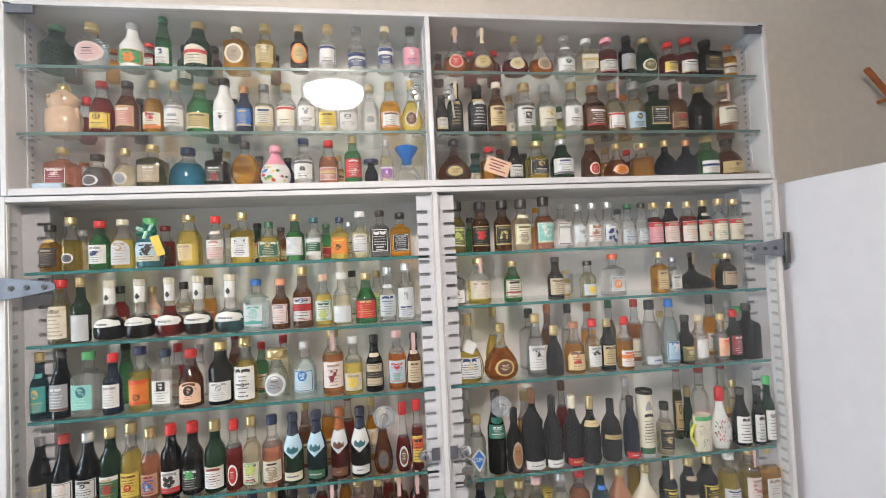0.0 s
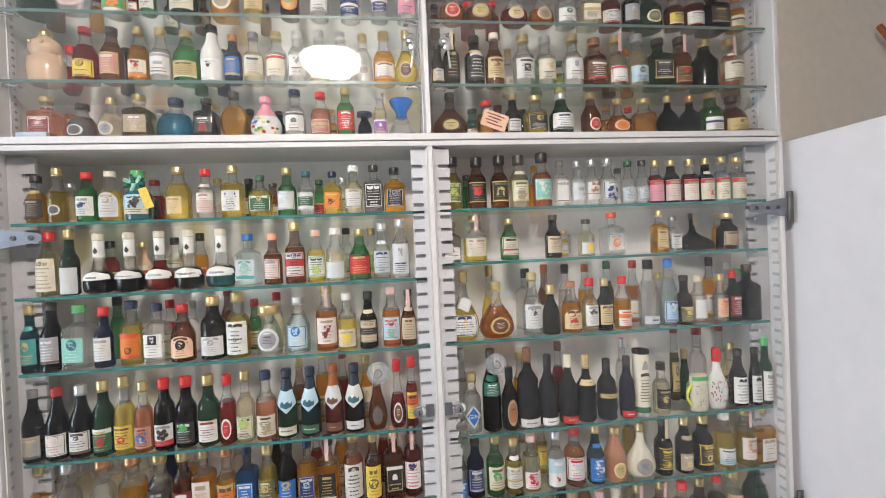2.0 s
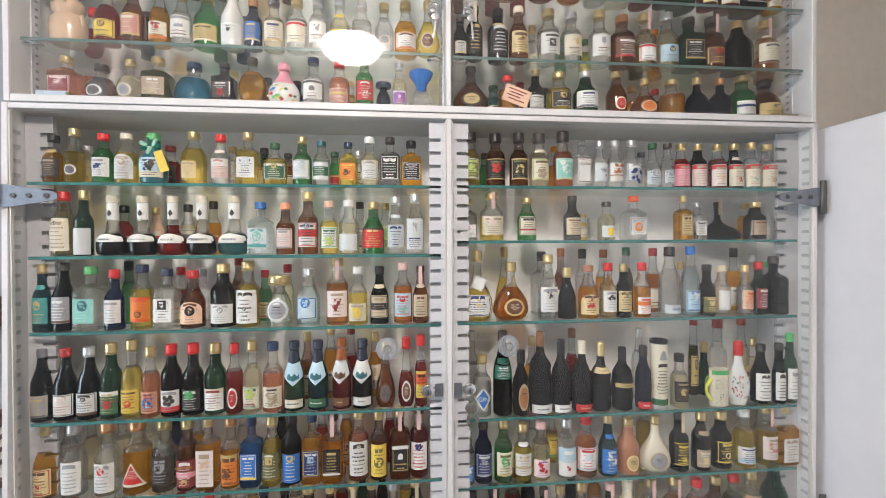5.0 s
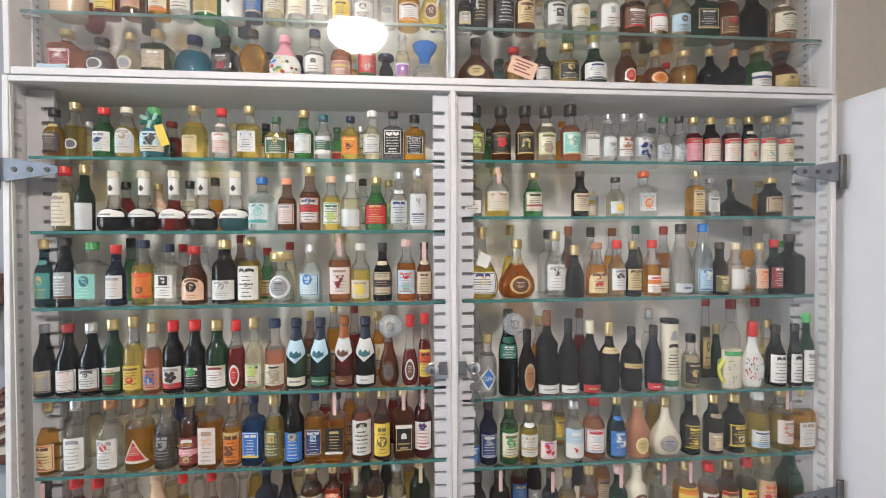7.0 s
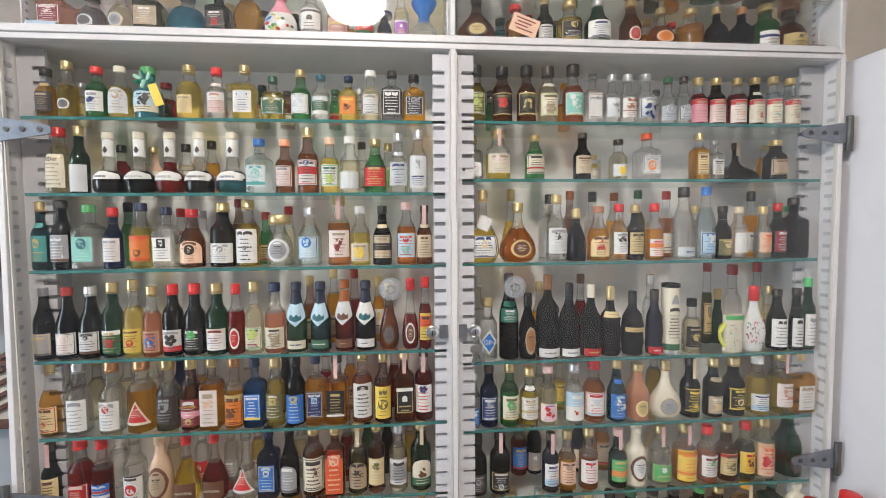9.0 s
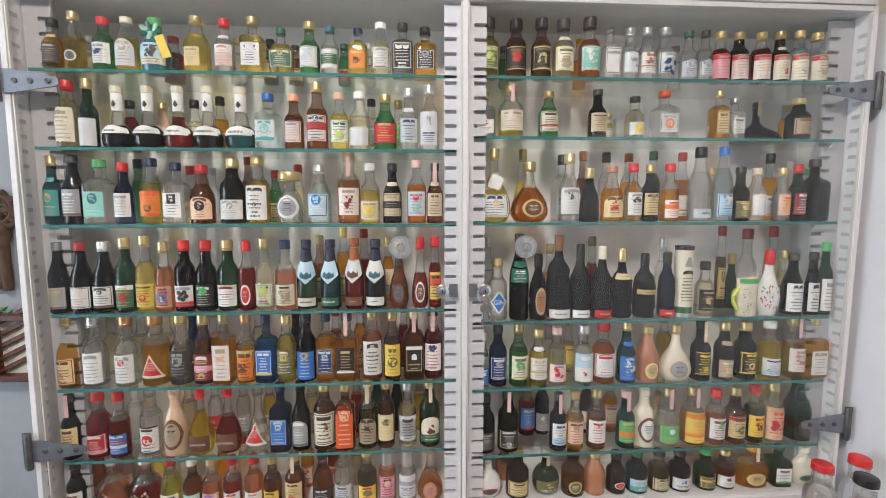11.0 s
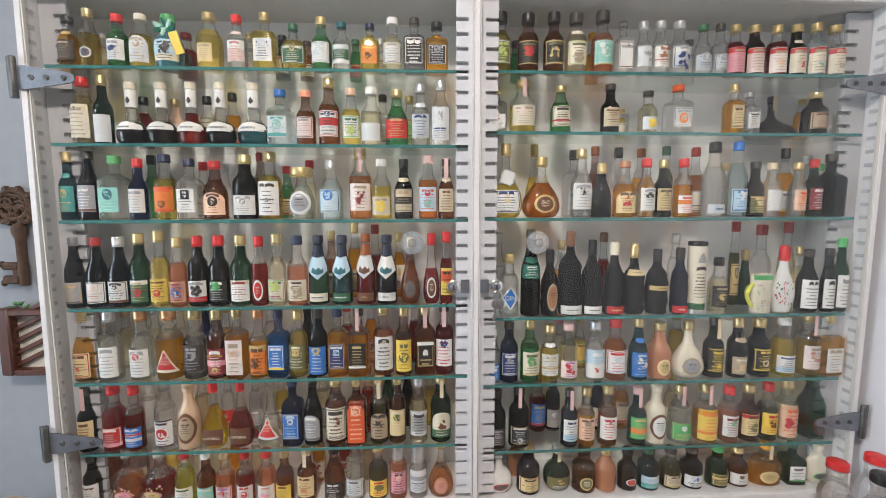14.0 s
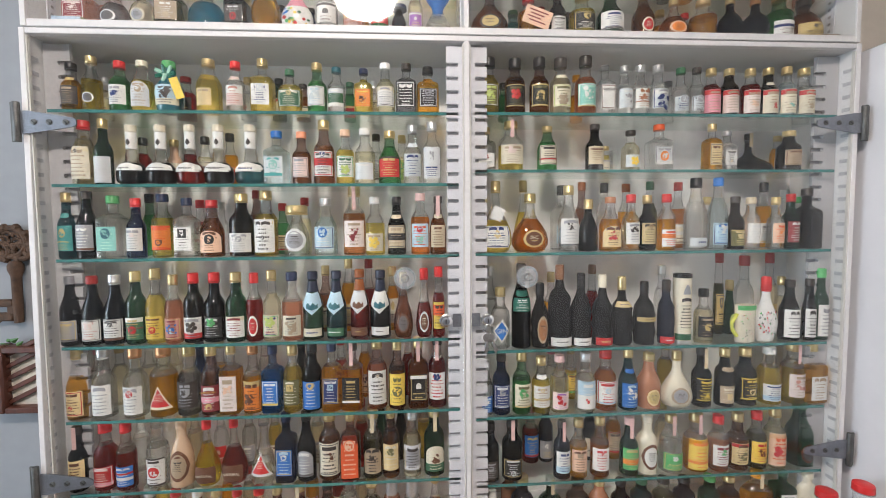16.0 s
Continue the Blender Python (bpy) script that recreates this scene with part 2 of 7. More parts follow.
def block(x0, x1, y0, y1, z0, z1, bevel=0.0008):
    """A box with chamfered edges."""
    bm = bmesh.new()
    bmesh.ops.create_cube(bm, size=1)
    for v in bm.verts:
        v.co = ((x0 + x1) / 2 + v.co.x * (x1 - x0), (y0 + y1) / 2 + v.co.y * (y1 - y0), (z0 + z1) / 2 + v.co.z * (z1 - z0))
    if bevel:
        bmesh.ops.bevel(bm, geom=bm.edges[:], offset=bevel, segments=1, affect="EDGES")
    bm.verts.index_update()
    out = [tuple(v.co) for v in bm.verts], [tuple(v.index for v in f.verts) for f in bm.faces]
    bm.free()
    return out


def section(th, r, n, a=1.0, b=1.0):
    c, s = math.cos(th), math.sin(th)
    if n > 2.01:
        k = (abs(c) ** n + abs(s) ** n) ** (-1 / n)
        c, s = c * k, s * k
    return r * a * c, r * b * s


def loft(profile, n=2.0, a=1.0, b=1.0, seg=24, closed=True):
    """Rings (z, radius, squareness 0..1) from bottom to top."""
    verts, faces = [], []
    for z, r, q in profile:
        nn = 2 + (n - 2) * q
        for i in range(seg):
            x, y = section(2 * math.pi * (i + 0.5) / seg, r, nn, a * q + (1 - q) if b != 1 else a, b * q + (1 - q) if b != 1 else b)
            verts.append((x, y, z))
    for j in range(len(profile) - 1):
        for i in range(seg):
            k = (i + 1) % seg
            faces.append((j * seg + i, j * seg + k, (j + 1) * seg + k, (j + 1) * seg + i))
    if closed:
        faces.append(tuple(reversed(range(seg))))
        faces.append(tuple((len(profile) - 1) * seg + i for i in range(seg)))
    return verts, faces


def disc(r, depth, seg=20, bevel=0.15):
    """A round button that faces -y, its back at y = 0."""
    v, f = loft([(0, r, 0), (depth * (1 - bevel), r, 0), (depth, r * (1 - bevel), 0)], seg=seg)
    return [(x, -z, y) for x, y, z in v], [tuple(reversed(q)) for q in f]


def tube(points, r, seg=8):
    verts, faces = [], []
    pts = [Vector(p) for p in points]
    for i, p in enumerate(pts):
        d = (pts[min(i + 1, len(pts) - 1)] - pts[max(i - 1, 0)]).normalized()
        q = d.to_track_quat("Z", "Y").to_matrix()
        for k in range(seg):
            verts.append(tuple(p + q @ Vector((r * math.cos(2 * math.pi * k / seg), r * math.sin(2 * math.pi * k / seg), 0))))
    for i in range(len(pts) - 1):
        for k in range(seg):
            m = (k + 1) % seg
            faces.append((i * seg + k, i * seg + m, (i + 1) * seg + m, (i + 1) * seg + k))
    faces += [tuple(reversed(range(seg))), tuple((len(pts) - 1) * seg + k for k in range(seg))]
    return verts, faces


def extrude(outline, y0, y1):
    """A flat plate from an outline in x and z, from y0 (front) to y1."""
    n = len(outline)
    verts = [(x, y0, z) for x, z in outline] + [(x, y1, z) for x, z in outline]
    faces = [tuple(range(n)), tuple(reversed(range(n, 2 * n)))]
    faces += [(i, i + n, (i + 1) % n + n, (i + 1) % n) for i in range(n)]
    return verts, faces


def thing(name, label, category, at=(0, 0, 0), turn=0.0, group="", kind=""):
    ob = new(name)
    ob.empty_display_size = 0.02
    ob.matrix_world = pose(*at, 0, 0, turn)
    return tagged(ob, label, category, group, kind)


# ---- room ----
def structure(name, shape, material, label, category):
    return tagged(part(name, shape, material), label, category, kind="structure")


X0, X1, Y0 = ROOM
YB = 0.135                     # wall behind the cabinet
structure("wall_north", block(-0.675, X1, YB, YB + 0.12, 0, CEIL, 0), beige_plaster, "matt beige plastered wall behind the bottle cabinet", "wall")
structure("wall_north_left", block(X0, -0.675, YB, YB + 0.12, 0, CEIL, 0), cool_lit_plaster, "pale blue-grey plastered wall beside the bottle cabinet", "wall")
structure("wall_south", block(X0, X1, Y0 - 0.12, Y0, 0, CEIL, 0), low_glare_plaster, "plain grey-brown plastered wall behind the viewer", "wall")
# unseen wall, whitened to bounce light onto the upper right of the beige wall
structure("wall_east", block(X1, X1 + 0.12, Y0, YB, 0, CEIL, 0), ceiling_white, "plain white plastered side wall", "wall")
WY0, WY1, WZ0, WZ1 = -1.5, -0.4, 1.0, 2.3
structure("wall_west", join(block(X0 - 0.12, X0, Y0, WY0, 0, CEIL, 0), block(X0 - 0.12, X0, WY1, YB, 0, CEIL, 0),
                            block(X0 - 0.12, X0, WY0, WY1, 0, WZ0, 0), block(X0 - 0.12, X0, WY0, WY1, WZ1, CEIL, 0)),
          haze_blue, "pale blue plastered side wall with a window opening", "wall")
structure("window_1", join(block(X0 - 0.08, X0 - 0.03, WY0, WY0 + 0.05, WZ0, WZ1), block(X0 - 0.08, X0 - 0.03, WY1 - 0.05, WY1, WZ0, WZ1),
                           block(X0 - 0.08, X0 - 0.03, WY0 + 0.05, WY1 - 0.05, WZ0, WZ0 + 0.05), block(X0 - 0.08, X0 - 0.03, WY0 + 0.05, WY1 - 0.05, WZ1 - 0.05, WZ1)),
          white_paint, "white painted window frame in the side wall", "window")
structure("floor", block(X0, X1, Y0, YB, -0.05, 0, 0), floor_tile, "plain stone-coloured tiled floor of the room", "floor")
structure("ceiling", block(X0, X1, Y0, YB, CEIL, CEIL + 0.1, 0), ceiling_white, "flat white painted ceiling of the room", "ceiling")
PX = 0.703
structure("partition", block(PX, PX + 0.045, -1.9, YB - 0.001, 0, 1.894, 0.002), panel_white, "tall smooth white partition panel beside the cabinet", "partition")

light = thing("ceiling_lamp", "round white opal ceiling lamp, switched on", "lamp", (LAMP[0], LAMP[1], CEIL))
part("lamp_base", loft([(-0.02, 0.118, 0), (-0.004, 0.121, 0), (0, 0.119, 0)], seg=40), white_paint, light, "white metal base ring")
part("lamp_shade", loft([(-0.078, 0.03, 0), (-0.075, 0.07, 0), (-0.066, 0.100, 0), (-0.050, 0.116, 0), (-0.021, 0.122, 0)], seg=40), lamp_glow, light, "glowing opal glass shade")

# ---- the two wall cabinets ----
W, T = 0.680, 0.0085            # half the width, board thickness
GAP, TOP, BOT = 1.900, 2.213, 1.045
YI = 0.125                      # inner face of the back board
LEAN = 0.010


def cabinet(name, z0, z1, w, label, lean=0.0, base=T * 1.15):
    cab = thing(name, label, "cabinet", (0, YB, z0))
    off = pose(0, -YB, -z0)

    def add(pname, shape, material, plabel=""):
        return part(pname, moved(shape, off), material, cab, plabel)
    sides = []
    for s in (-1, 1):
        v, f = block(-w if s < 0 else w - T, -w + T if s < 0 else w, 0, YB - 0.001, z0, z1)
        if s < 0 and lean:
            v = [(x - lean * (z1 - z) / (z1 - z0), y, z) for x, y, z in v]
        add("side_board", (v, f), white_paint)
    add("top_board", block(-w + T, w - T, 0.0005, YB - 0.001, z1 - T, z1), white_paint)
    add("bottom_board", block(-w - lean + T + 0.0005, w - T, 0.0005, YB - 0.001, z0, z0 + base), white_paint)
    add("divider", block(-T / 2, T / 2, 0.0005, YB - 0.003, z0 + base, z1 - T), white_paint)
    add("back_panel", block(-w + T - lean, w - T, YI, YB - 0.0015, z0 + base, z1 - T, 0), back_board, "white back board")
    return cab, add


upper, add_upper = cabinet("upper_display_cabinet", GAP + 0.001, TOP, 0.677, "white wooden wall cabinet with glass doors, full of miniature bottles", 0.0, 0.011)
lower, add_lower = cabinet("lower_display_cabinet", BOT, GAP - 0.001, W, "large white wooden wall cabinet with glass doors, full of miniature bottles", LEAN)


# comb strips with slots that carry the shelves
def comb(x_open, x_back, z0, z1, pitch, depth, y0=0.020, y1=0.026, slot=0.0062):
    """A strip facing the room, slotted from its open side."""
    s = 1 if x_open > x_back else -1
    shapes = []
    xs = x_open - s * depth
    shapes.append(block(min(x_back, xs), max(x_back, xs), y0, y1, z0, z1, 0))
    z, last = z0 + pitch * 0.6, z0
    while z < z1 - 0.008:
        shapes.append(block(min(xs, x_open), max(xs, x_open), y0, y1, last, z - slot / 2, 0))
        last = z + slot / 2
        # rounded end of the slot
        k = slot / 2
        tips = [(xs + s * k, z - k), (xs, z - k), (xs, z - k * 0.3), (xs + s * k * 0.35, z - k * 0.8)]
        tops = [(xs + s * k, z + k), (xs, z + k), (xs, z + k * 0.3), (xs + s * k * 0.35, z + k * 0.8)]
        shapes.append(extrude([tips[1], tips[3], tips[2]] if s > 0 else [tips[2], tips[3], tips[1]], y0, y1))
        shapes.append(extrude([tops[2], tops[3], tops[1]] if s > 0 else [tops[1], tops[3], tops[2]], y0, y1))
        z += pitch
    shapes.append(block(min(xs, x_open), max(xs, x_open), y0, y1, last, z1, 0))
    return join(*shapes)


zl0, zl1 = BOT + T * 1.15 + 0.012, GAP - 0.001 - T - 0.004
PITCH = 0.0222
for xo, xb in ((-0.0325, -T / 2 - 0.001), (0.0345, T / 2 + 0.001)):
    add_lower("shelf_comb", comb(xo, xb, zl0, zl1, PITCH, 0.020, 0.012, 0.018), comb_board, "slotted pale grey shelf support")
    # board added behind the comb, its grey drawn as the slots' shade
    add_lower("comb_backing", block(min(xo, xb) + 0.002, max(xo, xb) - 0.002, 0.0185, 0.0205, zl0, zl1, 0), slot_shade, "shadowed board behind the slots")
for xo, xb in ((-0.630, -W + T + 0.001), (0.628, W - T - 0.001)):
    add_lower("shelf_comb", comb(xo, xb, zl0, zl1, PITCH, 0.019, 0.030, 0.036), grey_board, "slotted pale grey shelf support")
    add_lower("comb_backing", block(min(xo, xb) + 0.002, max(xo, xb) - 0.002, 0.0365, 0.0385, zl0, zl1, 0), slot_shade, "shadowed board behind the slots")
# second column: grey inlays on the sides' inner faces, painting the slots' reflection
def slot_reflections(x, sgn, lean=0.0):
    shapes, z = [], zl0 + PITCH * 0.6
    while z < zl1 - 0.008:
        k = x - lean * (GAP - z) / (GAP - BOT)
        shapes.append(block(min(k, k + sgn * 0.0012), max(k, k + sgn * 0.0012), 0.008, 0.022, z - 0.003, z + 0.003, 0))
        z += PITCH
    return join(*shapes)


reflection_grey = plain("shallow_slot", (0.46, 0.46, 0.48), 0.7, 40, 0.15)
add_lower("slot_column", slot_reflections(-W + T, 1, LEAN), reflection_grey, "column of shallow grey slots")
add_lower("slot_column", slot_reflections(W - T, -1), reflection_grey, "column of shallow grey slots")
# peg holes of the upper cabinet: thin strips on the sides, hole shade as dark chips
zu0, zu1 = GAP + 0.016, TOP - T - 0.002


def holes(x, sgn):
    shapes, z = [], zu0 + 0.008
    while z < zu1 - 0.01:
        shapes.append(block(min(x, x + sgn * 0.0008), max(x, x + sgn * 0.0008), 0.046, 0.051, z, z + 0.004, 0))
        z += 0.0125
    return join(*shapes)


for xs, sg in ((-0.677 + T, 1), (0.677 - T, -1), (-T / 2, -1), (T / 2, 1)):
    add_upper("perforated_strip", block(min(xs, xs + sg * 0.002), max(xs, xs + sg * 0.002), 0.040, 0.057, zu0, zu1, 0), comb_board, "white shelf-support strip")
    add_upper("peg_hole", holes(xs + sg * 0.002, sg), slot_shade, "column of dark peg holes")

# doors
for x0, x1 in ((-0.677 + T + 0.002, -T / 2 - 0.002), (T / 2 + 0.002, 0.677 - T - 0.002)):
    d = add_upper("glass_door", block(x0, x1, 0.001, 0.005, GAP + 0.014, TOP - T - 0.003, 0.0006), upper_glass, "clear frameless glass door, closed")
    d.visible_shadow = False
for x0, x1 in ((-W + T + 0.003, -T / 2 - 0.003), (T / 2 + 0.003, W - T - 0.003)):
    d = add_lower("glass_door", block(x0, x1, 0.001, 0.005, BOT + 0.014, GAP - T - 0.005, 0.0006), door_glass, "clear frameless glass door, closed")
    d.visible_shadow = False
    for xe in (x0 - 0.0025, x1 + 0.0005):
        add_lower("door_edge_strip", block(xe, xe + 0.002, 0.0006, 0.0065, BOT + 0.014, GAP - T - 0.005, 0.0003), plain("edge_strip", (0.62, 0.60, 0.56), 0.4), "thin plastic edge strip of the glass door")

# sill of the lower cabinet under the bottles
add_lower("front_sill", block(-W + T - LEAN, W - T, -0.002, 0.010, BOT - 0.008, BOT + 0.009), white_paint, "white front edge of the bottom board")

# shelves
LEFT_Z = (1.7803, 1.6645, 1.5456, 1.4039, 1.2807, 1.1586)
RIGHT_Z = (1.7815, 1.6868, 1.5468, 1.3795, 1.2624, 1.142)
UP_LEFT_Z, UP_RIGHT_Z = (2.1144, 2.0044), (2.1132, 2.0019)


def shelf(x0, x1, z, y0=0.012):
    ob = thing("glass_shelf", "greenish glass shelf carrying miniature bottles", "shelf", ((x0 + x1) / 2, YI, z), group="glass shelves")
    w = (x1 - x0) / 2
    part("pane", block(-w, w, y0 + 0.0012 - YI, -0.002, -0.0050, 0, 0.0003), shelf_glass, ob)
    part("front_edge", block(-w, w, y0 - YI, y0 + 0.001 - YI, -0.0050, 0, 0.0003), shelf_edge if y0 < 0.013 else dull_edge, ob, "polished sea-green front edge")
    return ob


for z in LEFT_Z:
    shelf(-0.655, -0.0125, z)
for z in RIGHT_Z:
    shelf(0.0145, 0.652, z)
for z in UP_LEFT_Z:
    shelf(-0.664, -0.008, z, 0.014)
for z in UP_RIGHT_Z:
    shelf(0.008, 0.664, z, 0.014)


# ---- fittings on the doors ----
def strap_hinge(x, z, s):
    """s = 1: the leaf runs to the right from its plate."""
    h = thing("strap_hinge", "grey steel strap hinge screwed over the cabinet edge", "hinge", (x, -0.0005, z), group="strap hinges")
    leaf = [(0, -0.017), (0.012, -0.017), (0.075, -0.007), (0.081, -0.004), (0.081, 0.004), (0.075, 0.007), (0.012, 0.017), (0, 0.017)]
    leaf = [(s * a, b) for a, b in leaf]
    part("leaf", extrude(leaf if s < 0 else leaf[::-1], -0.0024, 0.0), hinge_steel, h)
    part("knuckle", moved(loft([(-0.030, 0.0042, 0), (-0.029, 0.0048, 0), (0.029, 0.0048, 0), (0.030, 0.0042, 0)], seg=12), pose(-s * 0.004, -0.003, 0)), dark_steel, h)
    part("plate", block(min(-s * 0.014, -s * 0.007), max(-s * 0.014, -s * 0.007), -0.0022, 0, -0.030, 0.030, 0.0006), dark_steel, h)
    for k in (0.020, 0.042, 0.066):
        sc = part("screw", moved(disc(0.0042, 0.0016, 14, 0.3), pose(s * k, -0.0024, 0)), dark_steel, h)
        part("screw_slot", moved(block(-0.0034, 0.0034, -0.0019, -0.0016, -0.0005, 0.0005, 0), pose(s * k, -0.0024, 0, 0, 40, 0)), mat("ink", "black"), sc)


strap_hinge(-0.683, 1.757, 1)
strap_hinge(-0.689, 1.187, 1)
strap_hinge(0.683, 1.764, -1)
strap_hinge(0.684, 1.186, -1)


def cam_lock(x, z, keys=False):
    k = thing("cabinet_lock", "round chrome cam lock on the glass door", "lock", (x, 0.0008, z), group="door locks")
    part("rosette", disc(0.0105, 0.006, 28, 0.25), chrome, k)
    part("barrel", moved(disc(0.0062, 0.004, 20, 0.2), pose(0, -0.006, 0)), hinge_steel, k)
    part("keyhole", block(-0.0009, 0.0009, -0.0106, -0.0101, -0.0035, 0.0035, 0), mat("ink", "black"), k)
    part("strike_plate", block(*((0.012, 0.026) if x < 0 else (-0.026, -0.012)), -0.0012, 0, -0.011, 0.011, 0.0004), hinge_steel, k, "grey metal strike plate")
    if keys:
        for turn, dz in ((8, 0.0), (-14, -0.002)):
            key = part("key", join(moved(disc(0.0075, 0.0014, 18), pose(0, 0, -0.020)), block(-0.002, 0.002, -0.0014, 0, -0.046, -0.026, 0.0003), block(0.0, 0.0042, -0.0013, -0.0001, -0.044, -0.036, 0.0003)), chrome, k, "small silver key on a ring")
            key.matrix_local = pose(0.001, -0.012 + dz, -0.008, 0, turn, 0)
        part("key_ring", moved(tube([(0.008 * math.cos(a / 10 * math.pi), 0, 0.008 * math.sin(a / 10 * math.pi)) for a in range(21)], 0.0006, 6), pose(0, -0.012, -0.014)), chrome, k)


cam_lock(-0.0375, 1.4365)
cam_lock(0.0325, 1.4365, True)


def pull_knob(x, z):
    k = thing("door_knob", "round clear plastic pull knob stuck on the glass door", "knob", (x, 0.0008, z), group="clear door knobs")
    part("cup", disc(0.0185, 0.004, 30, 0.3), knob_plastic, k)
    part("rim", moved(tube([(0.0156 * math.cos(a / 14 * math.pi), -0.0035, 0.0156 * math.sin(a / 14 * math.pi)) for a in range(29)], 0.0009, 6), pose(0, 0, 0)), mat("filled", "ice"), k, "clear rim")
    part("boss", moved(disc(0.007, 0.009, 18, 0.3), pose(0, -0.003, 0)), mat("filled", "clear"), k)


pull_knob(-0.104, 1.5085)
pull_knob(0.100, 1.5075)


def bracket_clip(x, z, s):
    k = thing("shelf_clip", "small bent chrome shelf clip beside the divider", "clip", (x, 0.016, z), group="shelf clips")
    part("clip_plate", block(min(0, s * 0.026), max(0, s * 0.026), -0.002, 0.008, -0.008, -0.0055, 0.0004), chrome, k)
    part("clip_arm", tube([(s * 0.004, -0.003, -0.006), (s * 0.012, -0.005, -0.003), (s * 0.024, -0.004, -0.004)], 0.0014, 6), chrome, k)


for z in UP_LEFT_Z:
    bracket_clip(-0.0085, z - 0.003, -1), bracket_clip(-0.662, z - 0.003, 1)
for z in UP_RIGHT_Z:
    bracket_clip(0.0085, z - 0.003, 1), bracket_clip(0.662, z - 0.003, -1)


def glass_pivot(x, s):
    k = thing("pivot_hinge", "grey metal pivot hinge clamped on the glass door corner", "hinge", (x, 0.001, TOP - T - 0.003), group="glass door hinges")
    part("clamp", block(min(0, s * 0.040), max(0, s * 0.040), -0.006, 0, -0.013, 0.001, 0.001), hinge_steel, k)
    part("pivot", block(min(s * -0.003, s * 0.006), max(s * -0.003, s * 0.006), -0.005, 0.002, 0.001, 0.004, 0.0004), dark_steel, k)


glass_pivot(-0.664, 1)
glass_pivot(0.664, -1)


def hanging_key(x, z):
    k = thing("cabinet_key", "silver keys hanging from the upper door lock", "key", (x, 0.0008, z), group="upper door keys")
    part("lock_rosette", disc(0.0095, 0.006, 24, 0.25), chrome, k)
    part("key_head", moved(join(tube([(0.008 * math.cos(a / 10 * math.pi), 0, 0.008 * math.sin(a / 10 * math.pi)) for a in range(21)], 0.0012, 6)), pose(0, -0.011, 0.002)), chrome, k)
    part("key_head", moved(disc(0.0065, 0.0014, 16), pose(0.004, -0.010, -0.012)), chrome, k)
    part("key_blade", moved(block(-0.0018, 0.0018, -0.0012, 0, -0.030, 0, 0.0003), pose(0.004, -0.010, -0.018, 0, 8 if x < 0 else -6, 0)), chrome, k)


hanging_key(-0.0262, 2.066)
hanging_key(0.0330, 2.066)

# ---- things beside and below the cabinets ----
eraser = thing("small_box", "pale blue and white oblong paper box on the cabinet floor", "box", (-0.622, 0.022, GAP + 0.0125), 2)
part("carton", block(-0.021, 0.021, -0.008, 0.008, 0, 0.010, 0.0008), blue_box, eraser)
part("end_flap", block(0.0212, 0.026, -0.0075, 0.0075, 0.0005, 0.0095, 0.0006), mat("paper", "olive"), eraser, "dark end flap")
wedge = thing("wood_block", "small flat brown wooden block on the cabinet floor", "block", (0.640, 0.024, GAP + 0.0125), 3)
part("slab", block(-0.017, 0.017, -0.010, 0.010, 0, 0.008, 0.002), plain("drift_wood", (0.27, 0.22, 0.17), 0.7, 60, 0.3, 0.4), wedge)

counter = thing("counter", "brown wooden counter top below the bottle cabinet", "counter", (0, 0, 0))
part("counter_top", block(-0.60, PX - 0.003, -0.20, YB - 0.002, 1.006, 1.036, 0.003), counter_wood, counter)
part("counter_body", block(-0.58, PX - 0.006, -0.14, YB - 0.004, 0.0, 1.0055, 0.002), white_paint, counter)


def spirit_bottle(x, y, capcol, h, label):
    k = thing("glass_bottle", label, "bottle", (x, y, 1.0365), group="screw-cap bottles on the counter")
    r = 0.0235
    part("body", loft([(0, r * 0.9, 0), (0.004, r, 0), (h * 0.48, r, 0), (h * 0.56, r * 0.96, 0), (h * 0.63, r * 0.82, 0), (h * 0.69, 0.0150, 0), (h * 0.74, 0.0136, 0), (h * 0.90, 0.0132, 0)], seg=32), mat("empty", "clear"), k, "clear empty glass")
    part("collar", loft([(h * 0.885, 0.0146, 0), (h * 0.89, 0.0156, 0), (h * 0.90, 0.0156, 0), (h * 0.905, 0.0146, 0)], seg=28), mat("cap", "silver") if capcol == "black" else mat("empty", "clear"), k)
    part("cap", ribbed(0.0150, h * 0.905, h, 40), mat("cap", capcol), k, capcol + " plastic screw cap")


def ribbed(r, z0, z1, n):
    v, f = loft([(z0, r, 0), (z1 - 0.003, r, 0), (z1 - 0.0008, r * 0.96, 0), (z1, r * 0.88, 0)], seg=2 * n)
    v = [(x * (0.975 if (i % 2 and i < 4 * n) else 1), y * (0.975 if (i % 2 and i < 4 * n) else 1), z) for i, (x, y, z) in enumerate(v)]
    return v, f


spirit_bottle(0.587, -0.062, "red", 0.116, "clear glass bottle with a red screw cap")
spirit_bottle(0.652, -0.062, "red", 0.124, "clear glass bottle with a red screw cap beside the partition")
spirit_bottle(0.596, -0.122, "black", 0.132, "clear glass bottle with a black screw cap and metal ring")

# iron key ornament on the wall
orn = thing("key_ornament", "large ornate brown cast-iron key hung on the wall", "wall ornament", (-0.819, YB - 0.004, 1.508))
bow = []
for k in range(3):
    cx, cz, rr = ((0, 0.062, 0.026), (-0.018, 0.046, 0.014), (0.018, 0.046, 0.014))[k]
    bow.append(tube([(cx + rr * math.cos(a / 10 * math.pi), -0.006, cz + rr * math.sin(a / 10 * math.pi)) for a in range(21)], 0.0055, 8))
